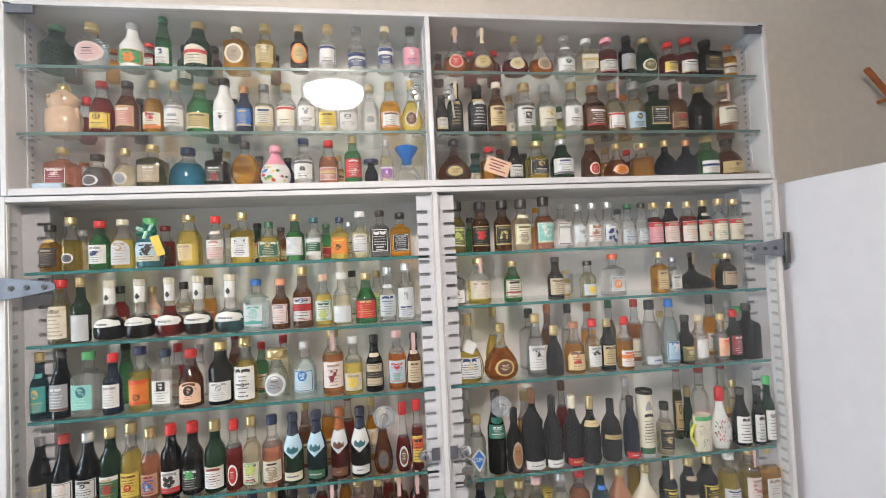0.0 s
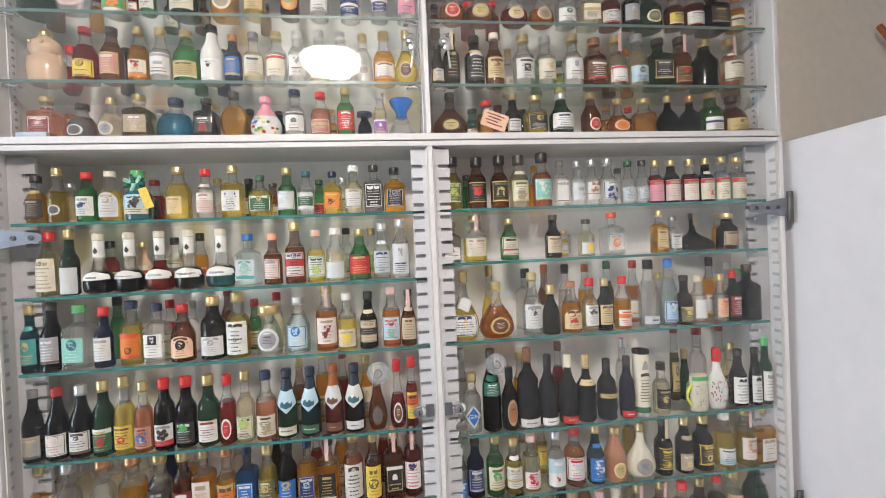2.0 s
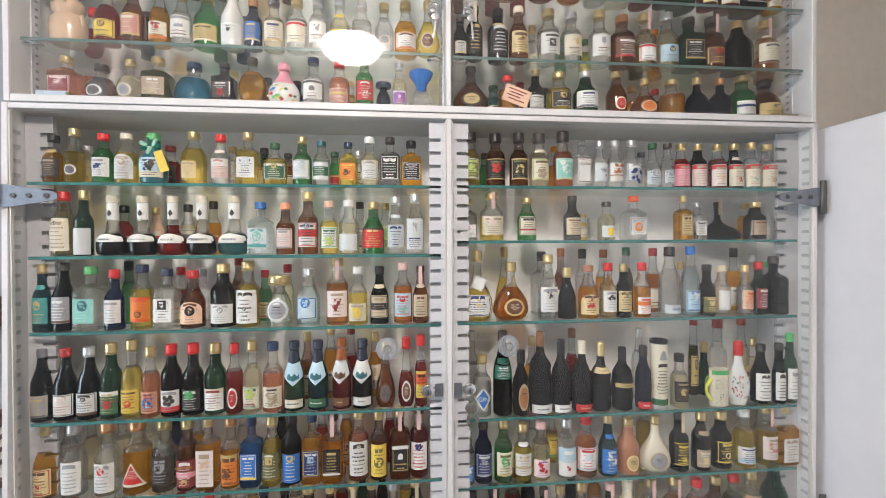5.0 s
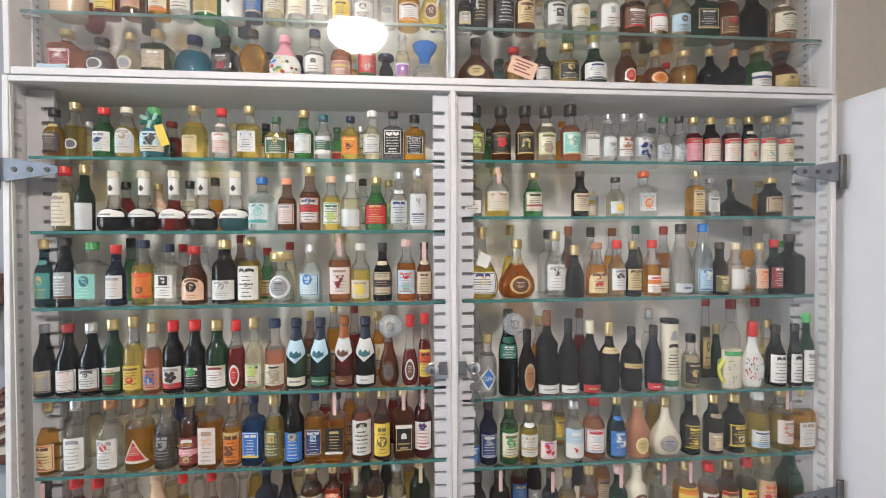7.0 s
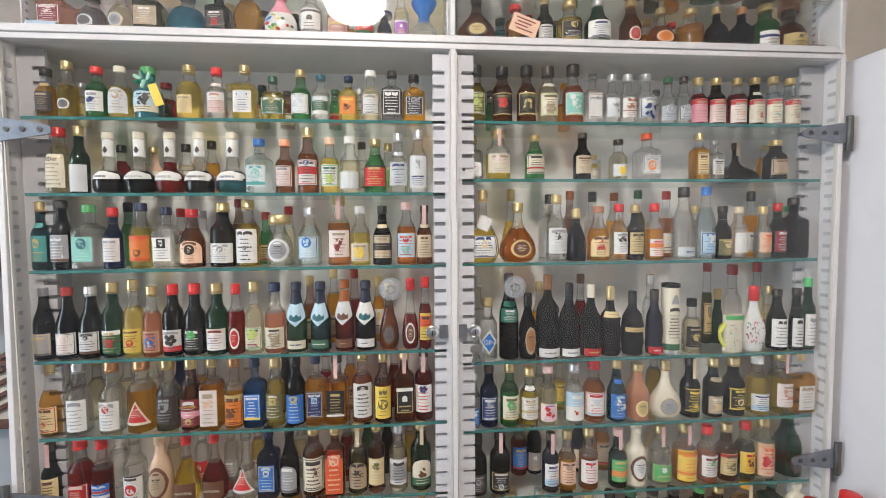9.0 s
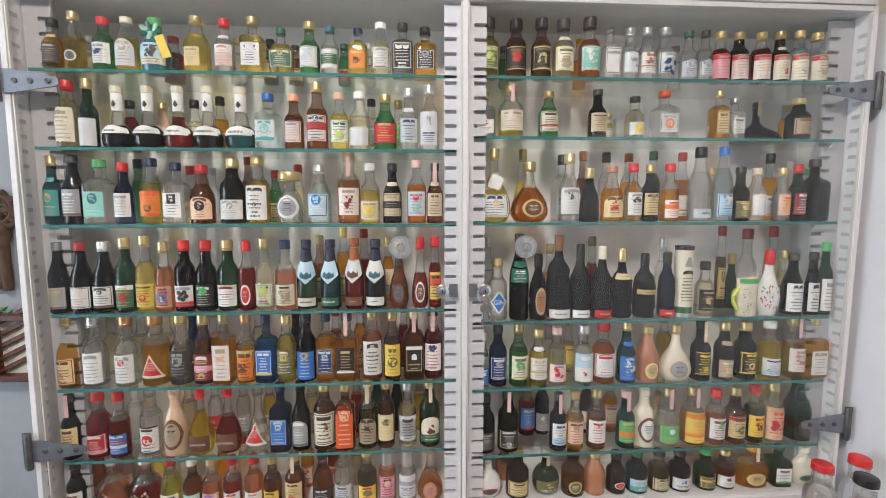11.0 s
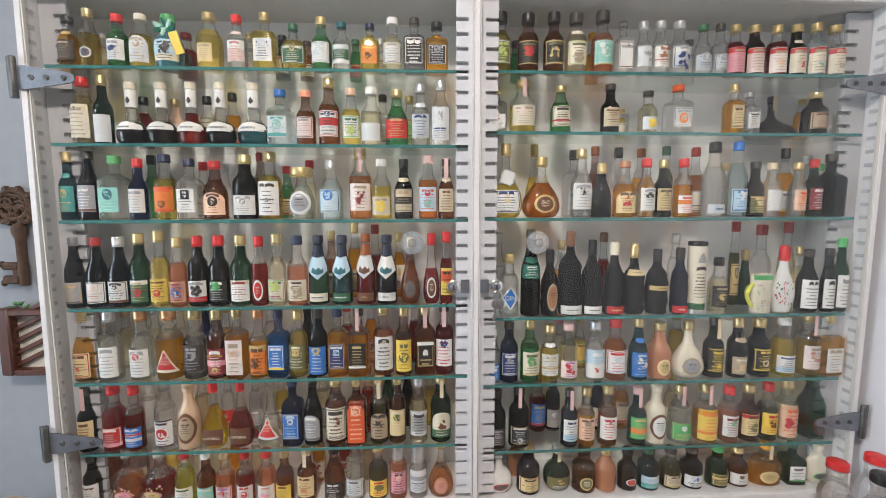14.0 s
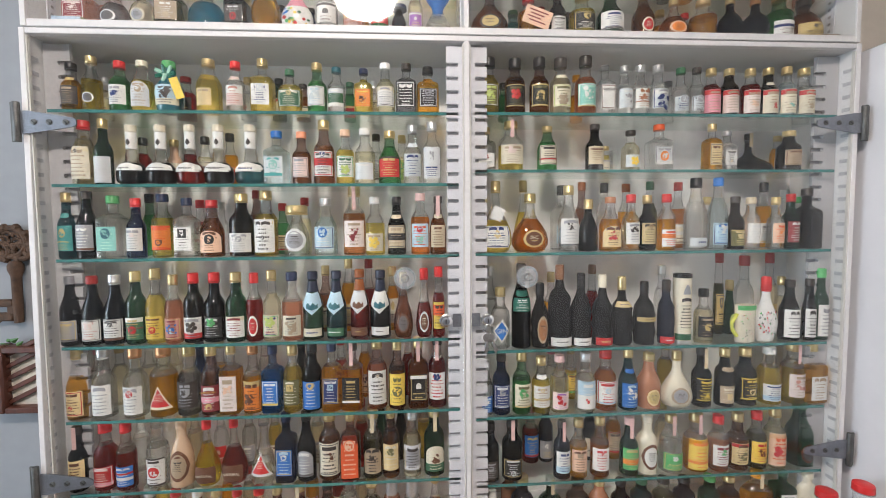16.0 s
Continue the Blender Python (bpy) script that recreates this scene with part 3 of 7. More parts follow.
for a in range(10):
    q = a / 10 * 2 * math.pi
    bow.append(moved(loft([(-0.006, 0.004, 0), (0, 0.007, 0), (0.006, 0.004, 0)], seg=8), pose(0.033 * math.cos(q), -0.006, 0.060 + 0.031 * math.sin(q), 90)))
for k in range(7):
    bow.append(tube([(0.012 * math.cos(k * 0.9) + 0.010 * math.cos(a * 0.8), -0.009, 0.060 + 0.012 * math.sin(k * 0.9) + 0.009 * math.sin(a * 0.8)) for a in range(6)], 0.0028, 6))
part("bow", join(*bow), brass_old, orn, "pierced scrollwork bow")
part("shank", join(moved(loft([(-0.085, 0.007, 0), (-0.06, 0.0075, 0), (0.0, 0.008, 0), (0.012, 0.012, 0), (0.020, 0.012, 0), (0.028, 0.008, 0)], seg=14), pose(0.006, -0.007, 0))), brass_old, orn)
part("bit", join(block(-0.030, 0.000, -0.012, -0.002, -0.082, -0.066, 0.003), block(-0.030, 0.000, -0.012, -0.002, -0.056, -0.042, 0.003), block(-0.012, 0.004, -0.011, -0.003, -0.070, -0.050, 0.002),
                 block(-0.034, -0.026, -0.012, -0.002, -0.086, -0.074, 0.003), block(-0.034, -0.026, -0.012, -0.002, -0.052, -0.040, 0.003)), brass_old, orn, "toothed key bit")

rack = thing("wall_plaque", "dark red-brown wooden box plaque with pale slats and green leaves", "wall plaque", (-0.800, YB - 0.003, 1.318))
part("box_frame", join(block(-0.052, -0.030, -0.030, 0, -0.058, 0.066, 0.003), block(-0.030, 0.05, -0.030, 0, -0.058, -0.047, 0.002), block(-0.030, 0.05, -0.030, 0, 0.053, 0.064, 0.002)), rack_wood, rack)
part("backing", block(-0.030, 0.05, -0.012, -0.004, -0.047, 0.053, 0), plain("rack_back", (0.60, 0.55, 0.47), 0.7, 30, 0.15), rack, "pale backing board")
for k in range(5):
    part("bar", moved(block(-0.004, 0.060, -0.020, -0.010, -0.004, 0.004, 0.001), pose(-0.030, 0, -0.040 + 0.022 * k, 0, -26, 0)), rack_wood, rack)
for k in range(9):
    q = random.random()
    leafv = [(0, 0, 0), (0.008, -0.004, 0.006), (0.020, -0.003, 0.004), (0.009, -0.002, -0.004), (0.008, -0.007, 0.001)]
    part("leaf", moved((leafv, [(0, 4, 1), (1, 4, 2), (2, 4, 3), (3, 4, 0), (0, 1, 2, 3)]), pose(-0.050 + 0.011 * k, -0.016 + 0.01 * q, 0.066 + 0.007 * math.sin(k * 1.3), 20 * q, -40 + 60 * q, 0)), leaf_green, rack, "green leaf", False)

# wicker chair back at the side
chair = thing("wicker_chair", "cream wicker armchair with a rounded back", "chair", (-0.835, 0.075, -0.05))
rows = []
for j in range(30):
    z = 0.48 + 0.020 * j
    wdt = 0.165 * math.sqrt(max(0.0, 1 - ((z - 0.48) / 0.62) ** 5))
    rows.append(tube([(wdt * (i / 12 * 2 - 1), -0.010 * ((i + j) % 2) - 0.05 * (i / 6 - 1) ** 2, z) for i in range(13)], 0.0098, 6))
part("backrest", join(*rows), wicker, chair, "woven wicker backrest")
part("back_rim", tube([(0.165 * math.cos(a / 16 * math.pi), -0.05 * math.cos(a / 16 * math.pi) ** 2, 0.48 + 0.60 * math.sin(a / 16 * math.pi) ** 0.5) for a in range(17)], 0.016, 10), wicker, chair)
part("seat", moved(loft([(0.36, 0.17, 0), (0.38, 0.18, 0), (0.46, 0.18, 0), (0.48, 0.17, 0)], seg=32), pose(0, -0.16, 0)), wicker, chair)
for sx, sy in ((-0.13, -0.28), (0.13, -0.28), (-0.13, -0.03), (0.13, -0.03)):
    part("leg", moved(loft([(0.05, 0.014, 0), (0.36, 0.018, 0)], seg=10), pose(sx, sy, 0)), wicker, chair)

# wooden slat leaning on the wall above the partition
slat = thing("wooden_slat", "narrow orange-brown wooden slat fixed slantwise on the wall", "slat", (1.046, YB - 0.03, 2.168))
part("slat_bar", moved(block(-0.006, 0.30, -0.005, 0.005, -0.0048, 0.0048, 0.001), pose(0, 0, 0, 0, 47, 0)), stick_wood, slat)
part("wall_peg", moved(loft([(0, 0.004, 0), (0.026, 0.004, 0)], seg=10), pose(0.06, 0.003, -0.064, -90)), stick_wood, slat)

# ---- miniature bottles ----
# (height, radius, squareness) as shares of the bottle's height and half width; then the liquid's level, cap's start, cap's radius
FORMS = {
    "r": ([(0, .88, 1), (.015, 1, 1), (.49, 1, 1), (.54, .97, 1), (.585, .87, .8), (.62, .72, .5), (.655, .58, 0), (.71, .50, 0), (.89, .46, 0)], .575, .872, .53),
    "s": ([(0, .90, 1), (.015, 1, 1), (.58, 1, 1), (.62, .96, 1), (.655, .80, .7), (.685, .55, .3), (.72, .42, 0), (.89, .385, 0)], .64, .87, .47),
    "w": ([(0, .88, 1), (.015, 1, 1), (.44, 1, 1), (.50, .96, 1), (.57, .82, .7), (.64, .64, .3), (.70, .52, 0), (.78, .45, 0), (.895, .41, 0)], .60, .88, .49),
    "d": ([(0, .70, 1), (.03, .90, 1), (.10, 1, 1), (.20, .99, 1), (.28, .90, 1), (.34, .70, 1), (.38, .50, .5), (.43, .41, 0), (.48, .43, 0), (.54, .37, 0), (.62, .34, 0), (.90, .33, 0)], .44, .88, .38),
    "p": ([(0, .66, 1), (.03, .82, 1), (.12, .98, 1), (.20, 1, 1), (.32, .92, 1), (.44, .70, .8), (.54, .46, .5), (.62, .31, 0), (.72, .25, 0), (.88, .23, 0)], .52, .855, .29),
    "f": ([(0, .80, 1), (.02, .92, 1), (.30, 1, 1), (.50, .97, 1), (.58, .84, 1), (.65, .58, .6), (.70, .36, 0), (.88, .30, 0)], .58, .85, .36),
    "o": ([(0, .45, 1), (.02, .55, 1), (.10, .80, 1), (.22, .97, 1), (.35, 1, 1), (.48, .95, 1), (.60, .76, 1), (.68, .50, .6), (.72, .30, 0), (.88, .27, 0)], .62, .85, .34),
    "j": ([(0, .55, 1), (.03, .70, 1), (.12, .90, 1), (.24, 1, 1), (.36, .98, 1), (.48, .84, 1), (.57, .60, .5), (.63, .36, 0), (.72, .29, 0), (.88, .28, 0)], .54, .85, .34),
    "k": ([(0, .92, 1), (.02, 1, 1), (.30, .98, 1), (.45, .90, 1), (.58, .70, 1), (.66, .50, .5), (.72, .40, 0), (.86, .38, 0)], .58, .83, .46),
    "t": ([(0, .94, 1), (.02, 1, 1), (.15, .96, 1), (.35, .70, 1), (.50, .46, .5), (.62, .33, 0), (.86, .30, 0)], .42, .85, .38),
    "e": ([(0, .80, 1), (.03, .95, 1), (.10, 1, 1), (.20, .93, 1), (.30, .70, 1), (.38, .42, 1), (.46, .20, 0), (.55, .13, 0), (.86, .12, 0)], .34, .84, .15),
    "g": ([(0, .80, 1), (.02, .90, 1), (.35, 1, 1), (.50, .92, 1), (.62, .62, .5), (.70, .46, 0), (.88, .40, 0)], .60, .85, .46),
    "b": ([(0, .86, 1), (.02, .96, 1), (.20, 1, 1), (.45, 1, 1), (.54, .93, 1), (.61, .70, .5), (.67, .44, 0), (.75, .34, 0), (.88, .30, 0)], .60, .82, .37),
}
WORDS = dict(clear="clear", pale="pale straw", gold="golden", amber="amber", ice="icy blue", wine="dark red", rose="rosy brown", dkgreen="dark green",
             dkteal="dark teal", ink="blue-black", ltblue="light blue", terra="terracotta", dark="dark brown", clearlab="clear printed", copper="copper-brown",
             lime="lime green", tan="tan", straw="straw yellow", sea="sea green", biscuit="biscuit", vermilion="orange-red", blush="pale pink", honey="honey yellow", ocean="sea blue", floral="flowered", clearcap="clear")
DARK = ("black", "ink", "dark", "dkgreen", "navy", "dkteal")
RGB["smoke"] = (0.13, 0.12, 0.12)


def radius_at(profile, z):
    for (z0, r0, q0), (z1, r1, q1) in zip(profile, profile[1:]):
        if z <= z1:
            k = (z - z0) / max(z1 - z0, 1e-6)
            return r0 + (r1 - r0) * k, q0 + (q1 - q0) * k
    return profile[-1][1], profile[-1][2]


def patch(profile, n, b, u0, u1, low, high, off, cols=9, rows=4):
    """A piece of paper laid round the front of a bottle. u: half widths as shares of the radius; low and high: functions of -1..1."""
    verts, faces = [], []
    for i in range(cols + 1):
        k = i / cols * 2 - 1
        u = u0 + (u1 - u0) * i / cols
        for j in range(rows + 1):
            z = low(k) + (high(k) - low(k)) * j / rows
            r, q = radius_at(profile, z)
            nn = 2 + (n - 2) * q
            bb = b * q + (1 - q) if b != 1 else 1
            x = max(-0.985, min(0.985, u)) * r
            y = -bb * r * (1 - abs(x / r) ** nn) ** (1 / nn)
            d = Vector((x, y * 1.0 / (bb * bb), 0)).normalized() if nn < 2.5 else Vector((0, -1, 0))
            verts.append((x + d.x * off, y + d.y * off, z))
    for i in range(cols):
        for j in range(rows):
            a = i * (rows + 1) + j
            faces.append((a, a + rows + 1, a + rows + 2, a + 1))
    return verts, faces


def bars(profile, n, b, w, z0, z1, off, rng, lines):
    """Unreadable print: rows of short bars."""
    out = []
    if lines >= 3:          # a title of one or two heavy words above the small print
        zt = z1 - (z1 - z0) * rng.uniform(.11, .17)
        half, rise = w * rng.uniform(0.6, 0.95), (z1 - zt) * rng.choice((0, 0, .35, -.3))
        cut = half * rng.uniform(-.3, .3)
        words = ((-half, half),) if rng.random() < .5 else ((-half, cut - .04), (cut + .04, half))
        low = zt
        for u, v in words:
            out.append(patch(profile, n, b, u, v, lambda s: low + rise * (1 - s * s), lambda s: low + (z1 - low) * .86 + rise * (1 - s * s), off, 5, 1))
        z1 = zt - (z1 - z0) * 0.06
        lines += 1
    h = (z1 - z0) / lines
    for k in range(lines):
        zc = z1 - (k + 0.5) * h
        tall = h * rng.choice((0.2, 0.26, 0.32, 0.4))
        half = w * rng.uniform(0.45, 0.95)
        u = -half
        while u < half - 0.05:
            step = rng.uniform(0.06, 0.26)
            v = min(u + step, half)
            out.append(patch(profile, n, b, u, v, lambda s: zc - tall / 2, lambda s: zc + tall / 2, off, 2, 1))
            u = v + 0.05
    return join(*out)


def emblem(profile, n, b, shape, u, zc, zh, off, seed):
    """A printed picture on a label: outline by its kind, centre height zc, half height zh, half width u."""
    rnd = lambda s: math.sqrt(max(0.0, 1 - s * s))
    if shape == "shield":
        return patch(profile, n, b, -u, u, lambda s: zc - zh * (1 - s * s * .8), lambda s: zc + zh * (1 - .18 * abs(s)), off, 10, 2)
    if shape == "tri":
        return patch(profile, n, b, -u, u, lambda s: zc - zh, lambda s: zc - zh + 2 * zh * (1 - abs(s)) + 1e-5, off, 10, 2)
    if shape == "sq":
        return patch(profile, n, b, -u, u, lambda s: zc - zh, lambda s: zc + zh, off, 5, 2)
    if shape == "fig":       # an uneven figure
        rng = random.Random(seed * 11 + 3)
        spots = [(rng.uniform(-.75, .75), rng.uniform(-.8, .8), rng.uniform(.13, .42)) for q in range(9)]

        def blot(du, dz, k):
            z, tilt = zc + dz * zh, rng.uniform(-.5, .5)
            return patch(profile, n, b, (du - k) * u, (du + k) * u, lambda s: z + zh * k * (tilt * s - rnd(s)) - 1e-5, lambda s: z + zh * k * (tilt * s + rnd(s) * .8) + 1e-5, off, 5, 1)
        return join(*[blot(*q) for q in spots])
    if shape == "fruit":     # a bunch of round spots
        spots = [(-.5, -.4), (.1, -.6), (.55, -.15), (-.15, .15), (.3, .5), (-.55, .45)]
        def spot(du, dz):
            k, z = .36, zc + dz * zh
            return patch(profile, n, b, (du - k) * u, (du + k) * u, lambda s: z - zh * k * rnd(s) - 1e-5, lambda s: z + zh * k * rnd(s) + 1e-5, off, 6, 1)
        return join(*[spot(*q) for q in spots])
    return patch(profile, n, b, -u, u, lambda s: zc - zh * rnd(s) - 1e-5, lambda s: zc + zh * rnd(s) + 1e-5, off, 12, 2)


def writing(text, size, colour, parent, at):
    cu = bpy.data.curves.new("writing", "FONT")
    cu.body, cu.size, cu.align_x, cu.align_y, cu.extrude = text, size, "CENTER", "CENTER", 0.00008
    ob = new("writing", cu)
    me = bpy.data.meshes.new_from_object(ob)
    bpy.data.objects.remove(ob)
    me.materials.clear()
    me.materials.append(mat("ink", colour))
    mo = new("writing", me)
    mo.parent, mo.matrix_local = parent, pose(*at, 90, 0, 0)


COUNT = [0]


def finer(profile, steps=3):
    out = []
    for (z0, r0, q0), (z1, r1, q1) in zip(profile, profile[1:]):
        out += [(z0 + (z1 - z0) * j / steps, r0 + (r1 - r0) * j / steps, q0 + (q1 - q0) * j / steps) for j in range(steps)]
    return out + [profile[-1]]


def bottle(form, x, y, z, h, w, glass, label, cap, extra=""):
    COUNT[0] += 1
    rng = random.Random(COUNT[0] * 37)
    opts = dict(w.split("=", 1) for w in extra.split() if "=" in w)
    name = WORDS.get(glass, glass)
    lc, ls, ac = (label.split(":") + ["rect", "dark"])[:3] if label.count(":") != 1 else (*label.split(":"), "dark")
    words = "small cream porcelain mug painted with flowers" if form == "m" else ("clear empty glass tumbler on a glass shelf" if glass == "clear" else "open cream cardboard bottle tube with dark print") if form == "c" else name + (" glazed" if form in ("owl", "house", "v") or glass in ("white", "cream", "tan", "biscuit") else " glass") + " miniature bottle"
    if form == "b":
        words = "dark felt-clad miniature bottle"
    if ls != "none" and form not in ("c", "m"):
        words += " with %s label" % WORDS.get(lc, lc)
    if cap != "none" and form not in ("c", "m"):
        words += (" and" if "label" in words else " with") + " %s cap" % WORDS.get(cap, cap)
    if len(words.split()) > 12:
        words = words.replace(" glass", "").replace("dark red cap", "red cap")
    group = "miniature bottles in the cabinets"
    kinds = dict(r="round_bottle", w="long_necked_bottle", s="square_bottle", p="decanter", e="decanter", j="decanter", d="bulb_bottle", f="flask", o="flask",
                 k="squat_bottle", t="squat_bottle", g="gift_bottle", b="clad_bottle", owl="figure_jug", house="painted_jug", v="porcelain_jug", m="porcelain_mug", c="cardboard_tube")
    top = thing(kinds[form] if form != "c" or glass != "clear" else "tumbler", words, "bottle", (x, y, z), rng.uniform(-7, 7) if form not in ("s",) else rng.uniform(-4, 4), group)
    r = w / 2
    if form == "owl":
        return animal_jug(top, r, h)
    if form == "house":
        return painted_jug(top, r, h)
    if form == "v":
        return flower_jug(top, r, h)
    if form == "m":
        return flower_mug(top, r, h)
    if form == "c":
        return carton_tube(top, r, h, glass)
    prof0, fill, cap0, capr = FORMS[form]
    n = 6.0 if form == "s" else 2.0
    b = {"f": .55, "o": .5, "p": .7, "e": .7, "j": .9}.get(form, 1.0)
    lift = rng.uniform(-.015, .055) if form in "rwb" else 0.0
    prof = [((q[0] + (lift if .47 < q[0] < .80 else lift * .6 if .3 < q[0] < .48 else 0)) * h, q[1] * r, q[2]) for q in prof0]
    neck_r = min(max(capr * r, 0.0070), 0.0112) if form not in ("e", "d") else max(capr * r, 0.006)
    k = neck_r / (capr * r)
    prof = [(a, rr * (k if q == 0 else 1 + (k - 1) * (1 - q) * 0.6), q) for a, rr, q in prof]
    neck_r *= 0.98
    opaque = glass in ("white", "cream", "tan", "terra", "peach", "biscuit") or form == "b" or form == "g"
    seg = 28 if form == "s" else 24
    if opaque:
        shape = loft(prof, n, 1, b, seg)
        if form == "b":          # gathered, creased cladding
            q0 = rng.uniform(0, 6)
            k = lambda x, y, z: 1 + .035 * math.sin(5 * math.atan2(y, x) + 40 * z / h + q0) + .045 * math.sin(26 * z / h + 2 * math.atan2(y, x) + q0)
            shape = [(x * k(x, y, z), y * k(x, y, z), z) for x, y, z in loft(finer(prof), n, 1, b, seg)[0]], loft(finer(prof), n, 1, b, seg)[1]
        body = part("body", shape, mat("felt" if form == "b" else "glazed", glass), top)
        if form == "b":
            prof = [(q[0], q[1] * 1.085, q[2]) for q in prof]
    else:
        level = (fill + rng.uniform(-0.03, 0.12)) * h
        if glass in DARK:
            level = (0.74 if form != "d" else 0.36) * h
        if "fill" in opts:
            level = float(opts["fill"]) * h
        low, high = [], []
        rr, qq = radius_at(prof, level)
        for p in prof:
            (low if p[0] < level - 0.0008 else high).append(p)
        low.append((level, rr, qq))
        high = [(level + 0.0003, rr, qq)] + [p for p in high if p[0] > level + 0.001]
        body = part("body", loft(low, n, 1, b, seg), mat("filled", glass), top)
        part("neck", loft(high, n, 1, b, seg, True), mat("filled" if glass in DARK and form != "d" else "empty", glass if (glass in DARK and form != "d") or glass in ("green", "blue", "teal", "brown") else "clear"), top)
    # cap
    if cap != "none":
        c0, c1 = cap0 * h, h
        cr = neck_r * (1.05 if "wide" not in extra else 1.9)
        if "tallcap" in extra:
            c0, cr = 0.62 * h, neck_r * 1.25
        if "bigcap" in extra:
            c0, cr = 0.82 * h, cr * 1.12
        kind = "empty" if cap == "clearcap" else ("filled" if cap == "clear" else "cap")
        col = "clear" if cap == "clearcap" else cap
        if "stopper" in extra:
            part("stopper", loft([(0.50 * h, r * .30, 0), (0.70 * h, r * .42, 0), (0.86 * h, r * .74, 0), (0.97 * h, r * .86, 0), (h, r * .78, 0)], seg=24), mat("cap", cap), top, "flared " + cap + " stopper")
        else:
            part("cap", loft([(c0, cr * .97, 0), (c0 + (c1 - c0) * .12, cr * 1.04, 0), (c0 + (c1 - c0) * .18, cr, 0), (c1 - (c1 - c0) * .16, cr, 0), (c1 - (c1 - c0) * .05, cr * .95, 0), (c1, cr * .82, 0)], seg=20), mat(kind, col), top)
            if cap in ("gold", "silver", "red", "black", "copper") and "bigcap" not in extra:
                part("cap_ring", loft([(c0 - .022 * h, cr * .98, 0), (c0 - .018 * h, cr * 1.03, 0), (c0 - .008 * h, cr * 1.03, 0), (c0 - .004 * h, cr * .98, 0)], seg=20), mat(kind, col), top)
    # label
    if ls != "none":
        wide = 0.86 if form != "s" else 0.80
        z0, z1 = {"rect": (.12, .50), "tall": (.08, .58), "low": (.07, .37), "small": (.14, .32), "oval": (.10, .54), "loval": (.08, .38), "arch": (.08, .46),
                  "band": (.17, .27), "band0": (.05, .17), "tri": (.12, .46), "diamond": (.10, .50), "foot": (.02, .125)}[ls]
        if form in ("d",):
            z0, z1 = .20, .30
        if "lab" in opts:
            z0, z1, wide = [float(q) for q in opts["lab"].split("/")]
        z0, z1 = z0 * h, z1 * h
        zm, zh = (z0 + z1) / 2, (z1 - z0) / 2
        if ls in ("small", "loval"):
            wide = 0.58
        low, high = (lambda s: z0), (lambda s: z1)
        rnd = lambda s: math.sqrt(max(0.0, 1 - s * s))
        if ls in ("oval", "loval", "small"):
            low, high = (lambda s: zm - zh * rnd(s) - 1e-5), (lambda s: zm + zh * rnd(s) + 1e-5)
        elif ls == "arch":
            high = lambda s: z0 + zh * (1.35 + 0.65 * rnd(s))
        elif ls == "tri":
            high = lambda s: z0 + 2 * zh * (1 - abs(s)) + 1e-4
        elif ls == "diamond":
            low, high = (lambda s: zm - zh * (1 - abs(s)) - 1e-5), (lambda s: zm + zh * (1 - abs(s)) + 1e-5)
        cols = 14 if ls not in ("rect", "tall", "low") else 10
        lab = part("label", patch(prof, n, b, -wide, wide, low, high, 0.00035, cols, 5), mat("paper", lc), top)
        tone = "smoke" if ac in ("", lc, "dark", "black") else ac
        light_ink = lc in ("black", "dark", "navy", "blue", "dkgreen", "red", "brown", "green", "teal", "orange", "purple", "wine", "grey", "rose", "olive", "copper")
        ink = ("white" if rng.random() < .5 else "gold") if light_ink else rng.choice(("smoke", "dark", "smoke", "navy", "brown"))
        kw = wide * 0.80
        if ls in ("rect", "tall", "low") and rng.random() < .28:      # printed border
            e, zz = 0.06, zh * 0.07
            rim = [patch(prof, n, b, -wide + e, wide - e, lambda s: z0 + zz, lambda s: z0 + zz * 1.9, 0.0005, 8, 1), patch(prof, n, b, -wide + e, wide - e, lambda s: z1 - zz * 1.9, lambda s: z1 - zz, 0.0005, 8, 1)]
            rim += [patch(prof, n, b, a, a + 0.045, lambda s: z0 + zz, lambda s: z1 - zz, 0.0005, 1, 4) for a in (-wide + e, wide - e - 0.045)]
            part("border", join(*rim), mat("ink", tone if rng.random() < .6 else ink), lab)
        if ls in ("rect", "tall", "low", "arch"):
            style = rng.choice((0, 1, 1, 1, 2, 2, 2, 3)) if "t" not in opts else 4
            if "band" in extra:
                style = 0
            if "em" in opts or "bd" in opts or "ink" in opts:
                style = 5
                ink = opts.get("ink", ink)
                for q in opts.get("bd", "").split("+"):
                    if q:
                        colour, lo, hi = q.split("/")
                        lo, hi = z0 + float(lo) * 2 * zh, z0 + float(hi) * 2 * zh
                        part("label_band", patch(prof, n, b, -wide, wide, lambda s: lo, lambda s: hi, 0.0006, 10, 2), mat("ink", colour), lab)
                part("print", bars(prof, n, b, kw, z0 + zh * .10, z1 - zh * .16, 0.0008, rng, 5), mat("ink", ink), lab)
                for j, q in enumerate(opts.get("em", "").split("+")):
                    if q:
                        shape, colour, size, at = q.split("/")
                        size = float(size)
                        spot_h = min(size * r * 1.1, zh * .8)
                        if shape not in ("fig", "fruit"):
                            part("emblem_ground", emblem(prof, n, b, shape, size * 1.22, z0 + float(at) * 2 * zh, spot_h * 1.2, 0.0010 + j * .0004, COUNT[0]), mat("paper", lc), lab)
                        part("emblem", emblem(prof, n, b, shape, size, z0 + float(at) * 2 * zh, spot_h, 0.0012 + j * .0004, COUNT[0] + j), mat("ink", colour), lab)
